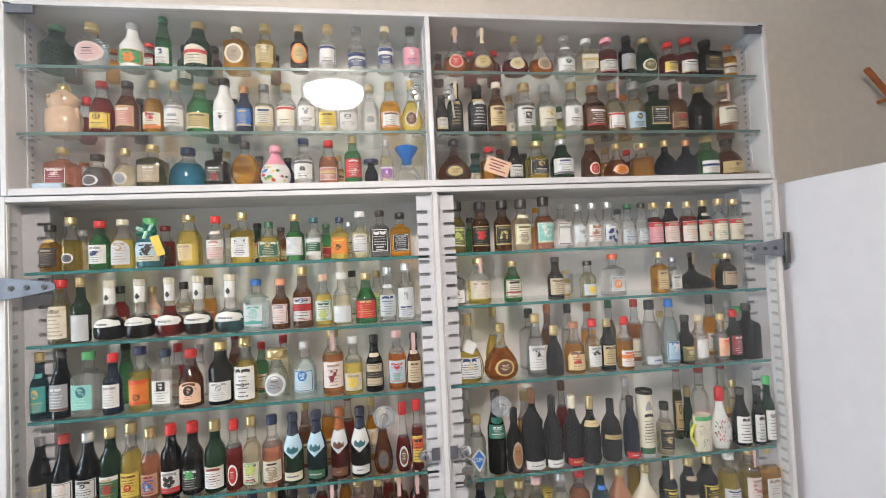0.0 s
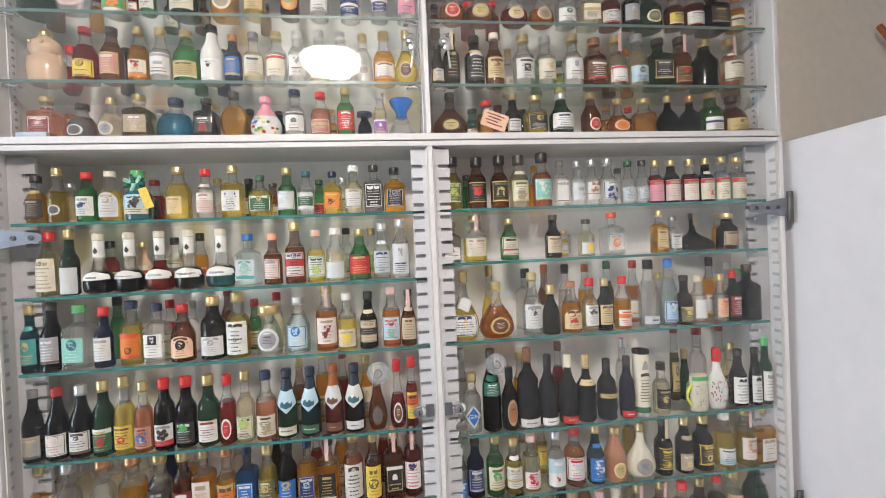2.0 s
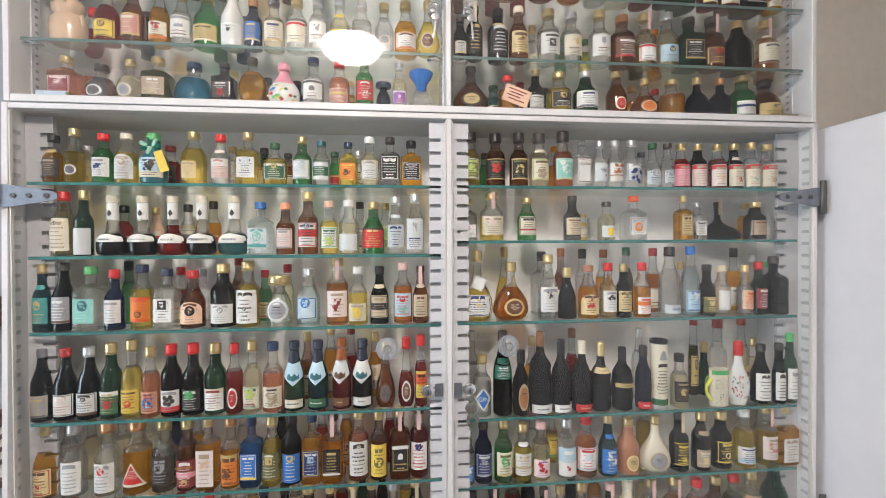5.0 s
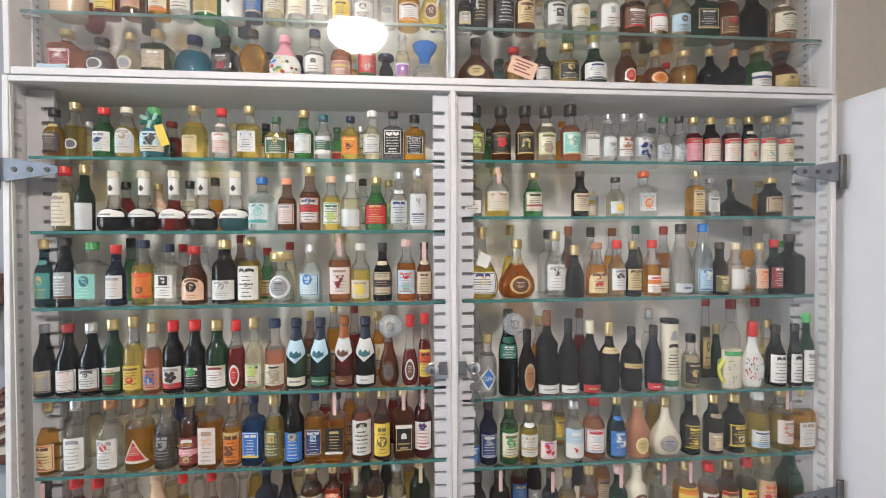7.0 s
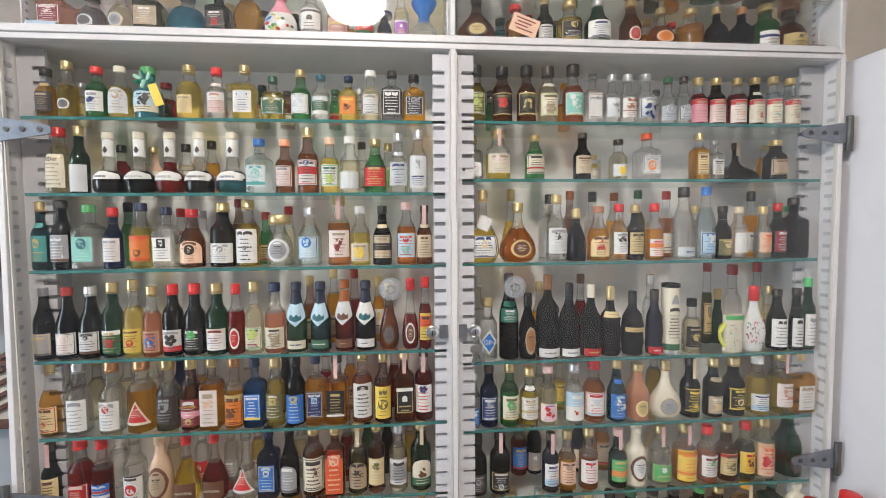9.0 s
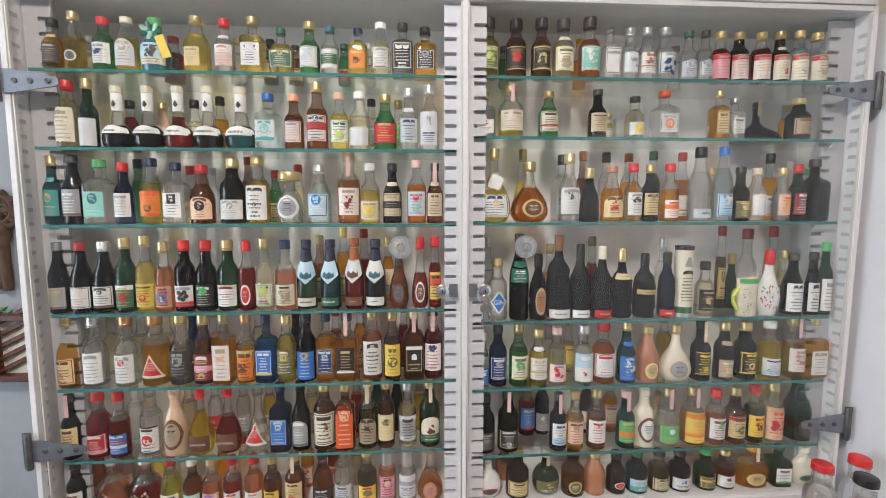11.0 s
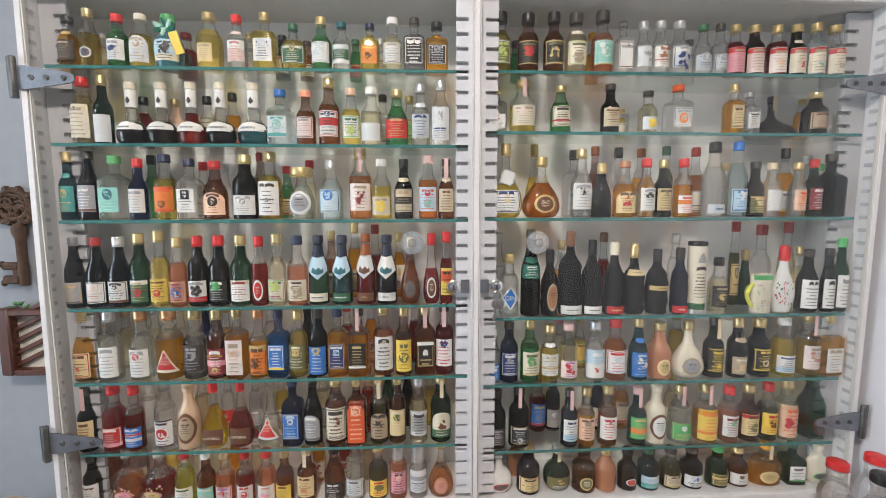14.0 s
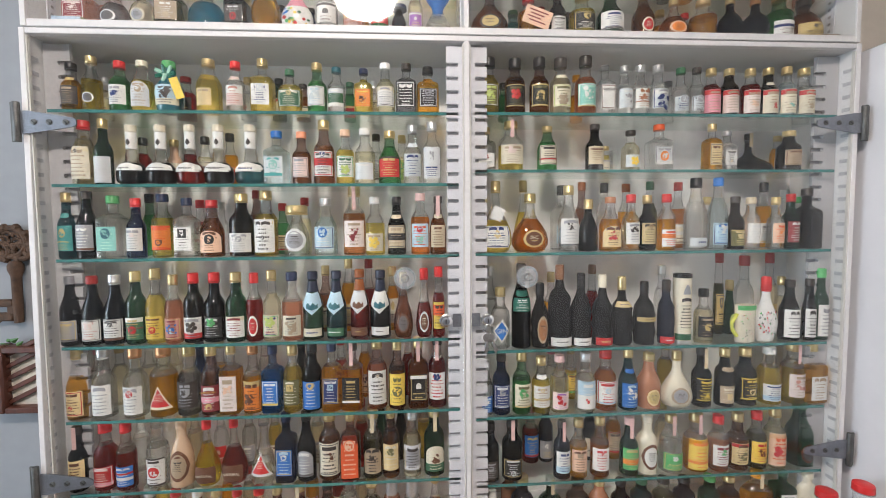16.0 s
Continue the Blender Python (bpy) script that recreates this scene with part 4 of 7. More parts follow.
                        if shape in ("disc", "shield", "sq"):
                            part("emblem_heart", emblem(prof, n, b, "fig", size * .7, z0 + float(at) * 2 * zh, spot_h * .7, 0.0014 + j * .0004, COUNT[0] + 5), mat("paper", lc), lab)
            if style == 0:
                part("label_band", patch(prof, n, b, -wide, wide, lambda s: zm + zh * .08, lambda s: zm + zh * .46, 0.0006, 10, 2), mat("ink", tone), lab)
                part("print", bars(prof, n, b, kw, z0 + zh * .15, zm - zh * .1, 0.0007, rng, 3), mat("ink", ink), lab)
            elif style == 1:
                u, kind = rng.uniform(0.22, 0.40), rng.choice(("fig", "fig", "shield", "disc", "fruit"))
                part("emblem", emblem(prof, n, b, kind, u, zm + zh * .42, zh * .36, 0.0006, COUNT[0]), mat("ink", tone), lab)
                if kind in ("shield", "disc"):
                    part("emblem_heart", emblem(prof, n, b, "fig", u * .7, zm + zh * .42, zh * .26, 0.0009, COUNT[0]), mat("paper", lc if rng.random() < .7 else "gold"), lab)
                part("print", bars(prof, n, b, kw, z0 + zh * .08, z0 + zh * .75, 0.0007, rng, 3), mat("ink", ink), lab)
            elif style == 2:
                part("print", bars(prof, n, b, kw, z0 + zh * .15, z1 - zh * .2, 0.0007, rng, 5), mat("ink", ink), lab)
                part("label_band", patch(prof, n, b, -wide, wide, lambda s: z0 + zh * .04, lambda s: z0 + zh * .2, 0.0006, 10, 1), mat("ink", tone), lab)
            elif style == 3:
                part("label_band", patch(prof, n, b, -wide, wide, lambda s: z1 - zh * .34, lambda s: z1 - zh * .10, 0.0006, 10, 1), mat("ink", tone), lab)
                mark = rng.randrange(3)
                uu, top_, low_ = rng.uniform(.14, .34), rng.uniform(.2, .42), rng.uniform(.1, .22)
                if lc == "black":
                    mark = 0
                if mark == 0:
                    part("emblem", patch(prof, n, b, -uu, uu, lambda s: zm - zh * low_, lambda s: zm + zh * top_ * (1 - .5 * s * s), 0.0006, 8, 2), mat("ink", tone), lab)
                elif mark == 1:
                    part("emblem", patch(prof, n, b, -uu * 1.8, uu * 1.8, lambda s: zm - zh * low_ * .6, lambda s: zm + zh * top_ * .6 * (1 + .4 * math.sin(9 * s)), 0.0006, 12, 1), mat("ink", tone), lab)
                part("print", bars(prof, n, b, kw, z0 + zh * .1, zm - zh * .3, 0.0007, rng, 2), mat("ink", ink), lab)
        elif ls in ("oval", "loval", "small", "diamond", "tri"):
            part("inner_panel", patch(prof, n, b, -wide * .78, wide * .78, lambda s: zm + (low(s) - zm) * .78, lambda s: zm + (high(s) - zm) * .78, 0.0006, cols, 4), mat("ink", tone), lab)
            "t" in opts or part("print", bars(prof, n, b, wide * .5, zm - zh * .35, zm + zh * .35, 0.0008, rng, 3), mat("ink", "cream" if tone in ("dark", "black", "navy", "red", "brown", "blue", "green", "olive") else "dark"), lab)
        elif ls in ("band", "band0", "foot"):
            part("print", bars(prof, n, b, wide * .7, z0 + zh * .5, z1 - zh * .5, 0.0007, rng, 1), mat("ink", ink), lab)
        if "t" in opts:
            text, size, colour, where = opts["t"].split("/")
            writing(text.replace("_", " "), float(size), colour, lab, (0, -b * r - 0.0012, z0 + float(where) * (z1 - z0)))
    if "flor" in extra:          # gilt flowers painted on the glass
        for q in range(15):
            u, zz, k = rng.uniform(-.6, .6), rng.uniform(.10, .44) * h, rng.uniform(.04, .09)
            part("painted_flower", patch(prof, n, b, u - k, u + k, lambda s: zz - k * r * (1 - s * s), lambda s: zz + k * r * (1 - s * s) + 1e-5, .0006 + q * .00002, 5, 2), mat("ink", "gold" if q % 4 else "pink"), top)
    if form == "d":
        nr = radius_at(prof, .7 * h)[0]
        part("neck_label", loft([(.60 * h, nr * 1.06, 0), (.61 * h, nr * 1.09, 0), (.895 * h, nr * 1.07, 0), (.90 * h, nr * 1.03, 0)], seg=20), mat("paper", "white"), top, "white neck label")
        part("neck_print", patch([(0, nr * 1.1, 0), (h, nr * 1.1, 0)], 2, 1, -.45, .45, lambda s: .70 * h - .05 * h * (1 - abs(s)), lambda s: .70 * h + .07 * h * (1 - abs(s)), 0.0004, 6, 2), mat("ink", "dark"), top)
        band = part("shoulder_label", patch(prof, 2, b, -.95, .95, lambda s: (.235 - .012 * (1 - s * s)) * h, lambda s: (.315 + .045 * (1 - s * s)) * h, 0.0006, 16, 5), mat("paper", "white"), top, "curved cream shoulder label")
        part("print", bars(prof, 2, b, .7, .235 * h, .30 * h, 0.0010, rng, 1), mat("ink", "smoke"), band)
    if "neck2" in extra:
        part("neck_label", patch(prof, 2, b, -.9, .9, lambda s: (.37 + .12 * abs(s)) * h, lambda s: (.68 + .02 * abs(s)) * h, 0.0005, 12, 6), mat("paper", "white" if "white" in label else ("ltblue" if "teal" in glass or "dkgreen" in glass else "silver")), top, "printed paper collar on the shoulder")
        part("collar_print", patch(prof, 2, b, -.55, .55, lambda s: (.44 + .03 * abs(s)) * h, lambda s: (.53 + .02 * math.sin(7 * s)) * h, 0.0009, 10, 3), mat("ink", "dkteal" if ac == "blue" else ac), top)
        part("foil", patch(prof, 2, b, -.97, .97, lambda s: .70 * h, lambda s: .86 * h, 0.0006, 12, 2), mat("cap", cap), top)
    if "strip" in extra:
        sw = 0.0031
        part("seal_strip", block(-sw, sw, -neck_r * 1.35 - 0.0005, -neck_r * 1.35, .66 * h, 1.004 * h, 0), mat("paper", "seal" if rng.random() < .6 else "beige"), top, "paper duty seal over the cap")
    if "tag" in extra:
        part("neck_tag", moved(block(-.010, .010, -.0006, 0, -.022, 0, 0), pose(.006, -r * .75, .62 * h, 0, 25, 0)), mat("paper", "white"), top, "white card tag")
    if "bigtag" in extra:
        card = part("card", moved(block(-.023, .023, -.0008, 0, -.0145, .0145, 0), pose(.012, -r * 1.02, .38 * h, 0, 20, 0)), mat("paper", "peach"), top, "tilted printed card tag")
        part("card_print", moved(join(*[block(-.017 + .004 * (k % 2), .016 - .005 * (k % 3), -.0011, -.0009, .008 - .0055 * k, .010 - .0055 * k, 0) for k in range(4)]), pose(.012, -r * 1.02, .38 * h, 0, 20, 0)), mat("ink", "wine"), card)
    if form in ("r", "w") and not opaque and y < 0.05 and rng.random() < .10 and ls in ("rect", "low"):
        part("neck_label", patch(prof, n, b, -.8, .8, lambda s: .615 * h + .015 * h * s * s, lambda s: .685 * h, 0.0005, 10, 3), mat("paper", lc if lc not in ("black", "dark") else "gold"), top)
    if "ribbon" in extra:
        for q in range(7):
            a = q * 0.9
            part("ribbon_loop", tube([(.004 * math.cos(a) + .012 * math.sin(t / 5 * math.pi) * math.cos(a), -.010 - .006 * math.sin(t / 5 * math.pi), .70 * h + .014 * math.sin(t / 5 * math.pi) * math.sin(a) + .004 * t / 5) for t in range(6)], .0026, 6), mat("glazed", "mint" if q % 2 else "emerald"), top, "green ribbon")
        part("tag", moved(block(-.0065, .0065, -.0008, 0, -.024, .010, 0), pose(.018, -r - .001, .50 * h, 0, -18, 0)), mat("paper", "yellow"), top, "yellow paper tag")


def animal_jug(top, r, h):
    v, f = loft([(0, r * .8, 1), (.03 * h, r * .94, 1), (.25 * h, r, 1), (.42 * h, r * .97, 1), (.50 * h, r * .80, 1), (.54 * h, r * .74, 1), (.60 * h, r * .84, 1), (.70 * h, r * .88, 1), (.78 * h, r * .74, 1), (.84 * h, r * .46, 1), (.88 * h, r * .33, 1)], 2, 1, .8, 28)
    eyes = [moved(disc(r * .10, .003, 14, .4), pose(s * r * .33, -r * .66, .72 * h)) for s in (-1, 1)]
    brow = [moved(loft([(-.012, r * .1, 0), (0, r * .2, 0), (.012, r * .1, 0)], seg=10), pose(s * r * .85, -r * .1, .40 * h)) for s in (-1, 1)]
    part("figure", join((v, f), *eyes, *brow), mat("glazed", "biscuit"), top)
    part("cap", loft([(.87 * h, r * .32, 0), (.89 * h, r * .34, 0), (.98 * h, r * .33, 0), (h, r * .28, 0)], seg=22), mat("cap", "gold"), top)


def painted_jug(top, r, h):
    prof = [(0, r * .70, 1), (.03 * h, r * .80, 1), (.16 * h, r * .98, 1), (.28 * h, r, 1), (.40 * h, r * .92, 1), (.50 * h, r * .74, 1)]
    upper_prof = [(.502 * h, r * .74, 1), (.60 * h, r * .54, 1), (.68 * h, r * .38, 1), (.74 * h, r * .30, 1), (.80 * h, r * .28, 1)]
    body = part("body", loft(prof, 2, 1, .6, 28), mat("glazed", "white"), top, "white porcelain with painted flowers")
    part("shoulder", loft(upper_prof, 2, 1, .6, 28), mat("glazed", "pink"), top, "coral painted shoulder")
    part("cap", loft([(.80 * h, r * .30, 0), (.82 * h, r * .38, 0), (.94 * h, r * .38, 0), (h, r * .20, 0)], seg=20), mat("cap", "pink"), top)
    rng = random.Random(5)
    for q in range(22):
        u, zz, k = rng.uniform(-.8, .8), rng.uniform(.06, .44) * h, rng.uniform(.07, .15)
        part("painted_flower", patch(prof, 2, .6, u - k, u + k, lambda s: zz - k * r * .8 * (1 - s * s), lambda s: zz + k * r * .8 * (1 - s * s) + 1e-5, .0006 + q * .00002, 6, 2),
             mat("ink", rng.choice(("red", "yellow", "blue", "green", "dkgreen"))), body)


def flowers(prof, body, seed, count, z0, z1, h):
    rng = random.Random(seed)
    for q in range(count):
        u, zz, s = rng.uniform(-.75, .75), rng.uniform(z0, z1) * h, rng.uniform(.03, .08)
        part("painted_flower", patch(prof, 2, .6, u - s, u + s, lambda k: zz - .018 * h * (1 - k * k), lambda k: zz + .02 * h * (1 - k * k) + 1e-5, .0007, 4, 2),
             mat("ink", rng.choice(("red", "smoke", "green", "grey", "dkgreen", "pink"))), body)


def flower_jug(top, r, h):
    prof = [(0, r * .66, 1), (.03 * h, r * .74, 1), (.18 * h, r * .95, 1), (.30 * h, r, 1), (.44 * h, r * .84, 1), (.58 * h, r * .50, 1), (.68 * h, r * .36, 1), (.78 * h, r * .33, 1)]
    body = part("body", loft(prof, 2, 1, .6, 28), mat("glazed", "white"), top, "white porcelain with painted flowers")
    part("cap", loft([(.77 * h, r * .34, 0), (.80 * h, r * .40, 0), (.97 * h, r * .38, 0), (h, r * .26, 0)], seg=20), mat("cap", "red"), top)
    flowers(prof, body, 9, 40, .06, .46, h)


def flower_mug(top, r, h):
    prof = [(0, r * .92, 1), (.03 * h, r * .98, 1), (.5 * h, r, 1), (h, r * 1.02, 1)]
    inner = [(h, r * .92, 1), (.08 * h, r * .9, 1)]
    body = part("body", loft(prof + inner, 2, 1, .6, 28), mat("glazed", "cream"), top, "cream porcelain with painted flowers")
    part("handle", tube([(-r * .95 - r * .55 * math.sin(t / 8 * math.pi), -.002, (.16 + .6 * t / 8) * h) for t in range(9)], .0032, 8), mat("glazed", "lime"), top, "pale green handle")
    part("stripe", patch(prof, 2, .6, -.95, .95, lambda s: .87 * h, lambda s: .99 * h, .0006, 12, 1), mat("ink", "green"), body)
    flowers(prof, body, 4, 26, .10, .78, h)


def carton_tube(top, r, h, glass):
    if glass == "clear":
        part("tumbler", loft([(0, r * .9, 0), (.004, r, 0), (h, r, 0), (h, r * .92, 0), (.006, r * .88, 0)], seg=28, closed=False), mat("empty", "clear"), top)
        return
    part("tube", loft([(0, r, 0), (h, r, 0), (h, r * .9, 0), (.02 * h, r * .9, 0)], seg=32, closed=False), mat("paper", "cream"), top, "cream printed cardboard")
    part("bottom_rim", loft([(.0, r * 1.01, 0), (0, r * 1.03, 0), (.05 * h, r * 1.03, 0), (.05 * h, r * 1.01, 0)], seg=32), mat("cap", "silver"), top)
    part("top_rim", loft([(.95 * h, r * 1.01, 0), (.95 * h, r * 1.03, 0), (h * 1.004, r * 1.03, 0), (h * 1.004, r * .88, 0), (.95 * h, r * .86, 0)], seg=32, closed=False), mat("cap", "black"), top, "black open rim")
    pr = [(0, r, 0), (h, r, 0)]
    rng = random.Random(3)
    part("print", bars(pr, 2, 1, .7, .22 * h, .66 * h, .0006, rng, 7), mat("ink", "dark"), top)
    part("emblem", patch(pr, 2, 1, -.45, .45, lambda s: .72 * h, lambda s: .72 * h + .14 * h * (1 - s * s) + 1e-5, .0006, 10, 2), mat("ink", "grey"), top)
    part("foot_band", patch(pr, 2, 1, -.97, .97, lambda s: .06 * h, lambda s: .15 * h, .0005, 14, 1), mat("ink", "dkgreen"), top)


# lower, one door cabinet, shelf 1
bottle("r", -0.6289, 0.0296, 1.7807, 0.0756, 0.0282, "amber", "dark:rect:tan", "black", "ink=tan")
bottle("r", -0.5989, 0.0307, 1.7807, 0.0872, 0.0283, "gold", "white:small", "gold")
bottle("r", -0.6160, 0.0850, 1.7807, 0.0715, 0.0238, "pale", "cream:rect:grey", "silver")
bottle("r", -0.5561, 0.0310, 1.7807, 0.0801, 0.0301, "green", "white:rect:green", "red", "em=fig/navy/.45/.6 ink=grey")
bottle("w", -0.5216, 0.0312, 1.7807, 0.0812, 0.0334, "gold", "silver:arch:grey", "cream", "ink=tan em=disc/tan/.3/.68 lab=.08/.56/.8")
bottle("g", -0.4826, 0.0368, 1.7807, 0.0830, 0.0426, "dkteal", "ltblue:rect:white", "green", "ribbon em=fig/dark/.5/.6 bd=cream/0/.3 ink=dark")
bottle("r", -0.4809, 0.0850, 1.7807, 0.0740, 0.0312, "wine", "dark:rect:gold", "wine")
bottle("w", -0.4194, 0.0344, 1.7807, 0.0859, 0.0387, "gold", "straw:low:cream", "gold", "ink=tan lab=.1/.42/.6 fill=.68")
bottle("r", -0.3756, 0.0306, 1.7807, 0.0820, 0.0292, "clear", "blush:rect:red", "red", "ink=rose bd=white/.6/1 fill=.6")
bottle("r", -0.3761, 0.0850, 1.7807, 0.0745, 0.0264, "clear", "white:low:red", "gold")
bottle("s", -0.3331, 0.0329, 1.7807, 0.0872, 0.0348, "gold", "white:rect:navy", "gold", "ink=navy em=sq/clearlab/.3/.8")
bottle("r", -0.3227, 0.0850, 1.7807, 0.0730, 0.0248, "dkgreen", "cream:rect:red", "black")
bottle("f", -0.2879, 0.0261, 1.7807, 0.0692, 0.0402, "gold", "dkgreen:rect:gold", "dkgreen", "ink=cream em=disc/gold/.2/.8")
bottle("r", -0.2812, 0.0850, 1.7807, 0.0641, 0.0249, "brown", "cream:low:black", "dark")
bottle("r", -0.2449, 0.0302, 1.7807, 0.0811, 0.0314, "green", "white:rect:grey", "gold", "em=fig/clearlab/.6/.6 ink=ltblue")
bottle("r", -0.2132, 0.0296, 1.7807, 0.0746, 0.0282, "clear", "dkgreen:rect:white", "dkteal", "ink=white bd=clearlab/.75/1+white/0/.2")
bottle("r", -0.1994, 0.0850, 1.7807, 0.0681, 0.0216, "green", "red:low:gold", "dkgreen")
bottle("s", -0.1689, 0.0301, 1.7807, 0.0732, 0.0302, "gold", "orange:rect:dark", "navy", "em=fig/brown/.5/.4 ink=yellow")
bottle("r", -0.1572, 0.0850, 1.7807, 0.0701, 0.0235, "clear", "cream:rect:grey", "silver")
bottle("r", -0.1332, 0.0305, 1.7807, 0.0826, 0.0319, "pale", "white:rect:grey", "white", "ink=grey bd=cream/.8/1")
bottle("s", -0.0983, 0.0326, 1.7807, 0.0837, 0.0341, "grey", "black:rect:white", "dark", "ink=white lab=.1/.6/.84")
bottle("s", -0.0623, 0.0345, 1.7807, 0.0788, 0.0361, "amber", "black:rect:white", "black", "em=shield/grey/.3/.75 ink=silver")
# lower, one door cabinet, shelf 2
bottle("r", -0.6521, 0.0850, 1.6649, 0.0876, 0.0258, "pale", "beige:rect:brown", "gold")
bottle("w", -0.6170, 0.0318, 1.6649, 0.1024, 0.0347, "pale", "cream:tall:tan", "red", "ink=tan em=disc/dark/.16/.85")
bottle("r", -0.5854, 0.0286, 1.6649, 0.1043, 0.0262, "dkgreen", "silver:rect:grey", "gold", "lab=.02/.42/.9 ink=silver")
bottle("d", -0.5486, 0.0390, 1.6649, 0.0970, 0.0449, "black", "black:none:white", "cream", "neck")
bottle("r", -0.5576, 0.0850, 1.6649, 0.0856, 0.0262, "wine", "cream:low:gold", "black")
bottle("d", -0.5020, 0.0387, 1.6649, 0.0973, 0.0454, "black", "black:none:white", "cream", "neck")
bottle("r", -0.5053, 0.0850, 1.6649, 0.0822, 0.0264, "peach", "cream:rect:red", "gold")
bottle("d", -0.4551, 0.0375, 1.6649, 0.0977, 0.0439, "wine", "white:band:black", "cream", "neck")
bottle("r", -0.4527, 0.0850, 1.6649, 0.0880, 0.0266, "pale", "cream:rect:black", "black")
bottle("d", -0.4096, 0.0379, 1.6649, 0.0980, 0.0458, "black", "white:band:black", "cream", "neck")
bottle("r", -0.4102, 0.0850, 1.6649, 0.0938, 0.0250, "amber", "red:low:gold", "black")
bottle("d", -0.3586, 0.0398, 1.6649, 0.0983, 0.0506, "dkteal", "white:band:black", "cream", "neck")
bottle("s", -0.3143, 0.0339, 1.6649, 0.0875, 0.0368, "ice", "clearlab:rect:teal", "blue", "em=disc/sea/.4/.6 ink=teal bd=teal/.05/.2")
bottle("r", -0.2733, 0.0316, 1.6649, 0.0860, 0.0303, "brown", "blush:rect:dark", "rose", "ink=grey")
bottle("r", -0.2366, 0.0319, 1.6649, 0.1052, 0.0338, "brown", "white:rect:red", "gold", "bd=red/.42/.72 em=shield/navy/.24/.86 ink=dark")
bottle("r", -0.2014, 0.0311, 1.6649, 0.0899, 0.0302, "gold", "white:rect:green", "peach", "em=fruit/lime/.5/.35 ink=dkgreen")
bottle("r", -0.1688, 0.0314, 1.6649, 0.0918, 0.0337, "pale", "clearlab:low:lime", "white", "ink=white")
bottle("r", -0.1548, 0.0850, 1.6649, 0.0935, 0.0240, "clear", "grey:rect:black", "dark")
bottle("w", -0.1279, 0.0354, 1.6649, 0.0886, 0.0377, "green", "red:rect:wine", "gold", "ink=gold bd=dark/.9/1")
bottle("r", -0.1086, 0.0850, 1.6649, 0.0919, 0.0241, "pale", "lime:rect:green", "gold")
bottle("r", -0.0895, 0.0315, 1.6649, 0.0976, 0.0310, "clear", "clearlab:rect:navy", "silver", "t=DRY/0.004/grey/.2 ink=navy")
bottle("r", -0.0564, 0.0301, 1.6649, 0.1030, 0.0312, "clear", "silver:tall:grey", "silver")
# lower, one door cabinet, shelf 3
bottle("r", -0.6478, 0.0295, 1.5460, 0.1064, 0.0261, "dkteal", "teal:rect:gold", "gold")
bottle("w", -0.6175, 0.0305, 1.5460, 0.1084, 0.0311, "black", "grey:rect:brown", "dark")
bottle("s", -0.5800, 0.0352, 1.5460, 0.1017, 0.0385, "clear", "sea:rect:white", "green", "em=disc/dkteal/.4/.72 ink=mint")
bottle("r", -0.5405, 0.0286, 1.5460, 0.0967, 0.0281, "navy", "white:rect:red", "red", "ink=grey em=sq/blush/.2/.7")
bottle("r", -0.5514, 0.0850, 1.5460, 0.1079, 0.0232, "green", "green:none:white", "black")
bottle("r", -0.5008, 0.0331, 1.5460, 0.1040, 0.0333, "gold", "orange:rect:red", "navy", "em=shield/brown/.3/.3 ink=vermilion bd=vermilion/.9/1+vermilion/0/.08")
bottle("s", -0.4618, 0.0319, 1.5460, 0.0972, 0.0338, "clear", "white:rect:black", "navy", "em=sq/black/.4/.75 ink=dark")
bottle("r", -0.4655, 0.0850, 1.5460, 0.0971, 0.0217, "wine", "cream:low:red", "red")
bottle("w", -0.4226, 0.0330, 1.5460, 0.0939, 0.0370, "brown", "peach:arch:dark", "red", "em=disc/black/.4/.6 ink=brown")
bottle("r", -0.4299, 0.0850, 1.5460, 0.0934, 0.0272, "clear", "cream:small:grey", "silver")
bottle("r", -0.3760, 0.0360, 1.5460, 0.1040, 0.0389, "black", "white:low:dark", "gold", "em=disc/grey/.25/.7 ink=grey")
bottle("r", -0.3680, 0.0850, 1.5460, 0.1130, 0.0238, "brown", "dark:none:gold", "wine")
bottle("r", -0.3354, 0.0347, 1.5460, 0.1087, 0.0374, "gold", "white:rect:black", "gold", "em=disc/dark/.16/.45 ink=dark lab=.06/.56/.86")
bottle("r", -0.3231, 0.0850, 1.5460, 0.0902, 0.0239, "green", "cream:low:red", "red")
bottle("k", -0.2854, 0.0365, 1.5460, 0.0840, 0.0419, "clear", "silver:oval:grey", "gold", "wide")
bottle("r", -0.2839, 0.0850, 1.5460, 0.1001, 0.0222, "pale", "cream:none:red", "red")
bottle("w", -0.2370, 0.0340, 1.5460, 0.0951, 0.0379, "ice", "ltblue:rect:navy", "silver", "em=disc/blue/.4/.75 ink=white")
bottle("r", -0.1891, 0.0345, 1.5460, 0.1152, 0.0370, "copper", "floral:rect:brown", "gold", "strip em=fig/wine/.5/.5 ink=tan")
bottle("r", -0.1540, 0.0306, 1.5460, 0.0974, 0.0321, "gold", "cream:low:yellow", "white", "em=fruit/yellow/.6/.5 ink=tan")
bottle("w", -0.1177, 0.0313, 1.5460, 0.0977, 0.0315, "black", "beige:rect:black", "black", "bd=black/.35/.65 ink=tan")
bottle("r", -0.0775, 0.0324, 1.5460, 0.1034, 0.0318, "orange", "ltblue:rect:red", "seal", "em=disc/red/.3/.75+fig/sea/.4/.3 ink=vermilion")
bottle("w", -0.0475, 0.0286, 1.5460, 0.0981, 0.0271, "brown", "beige:rect:brown", "dark", "strip ink=brown")
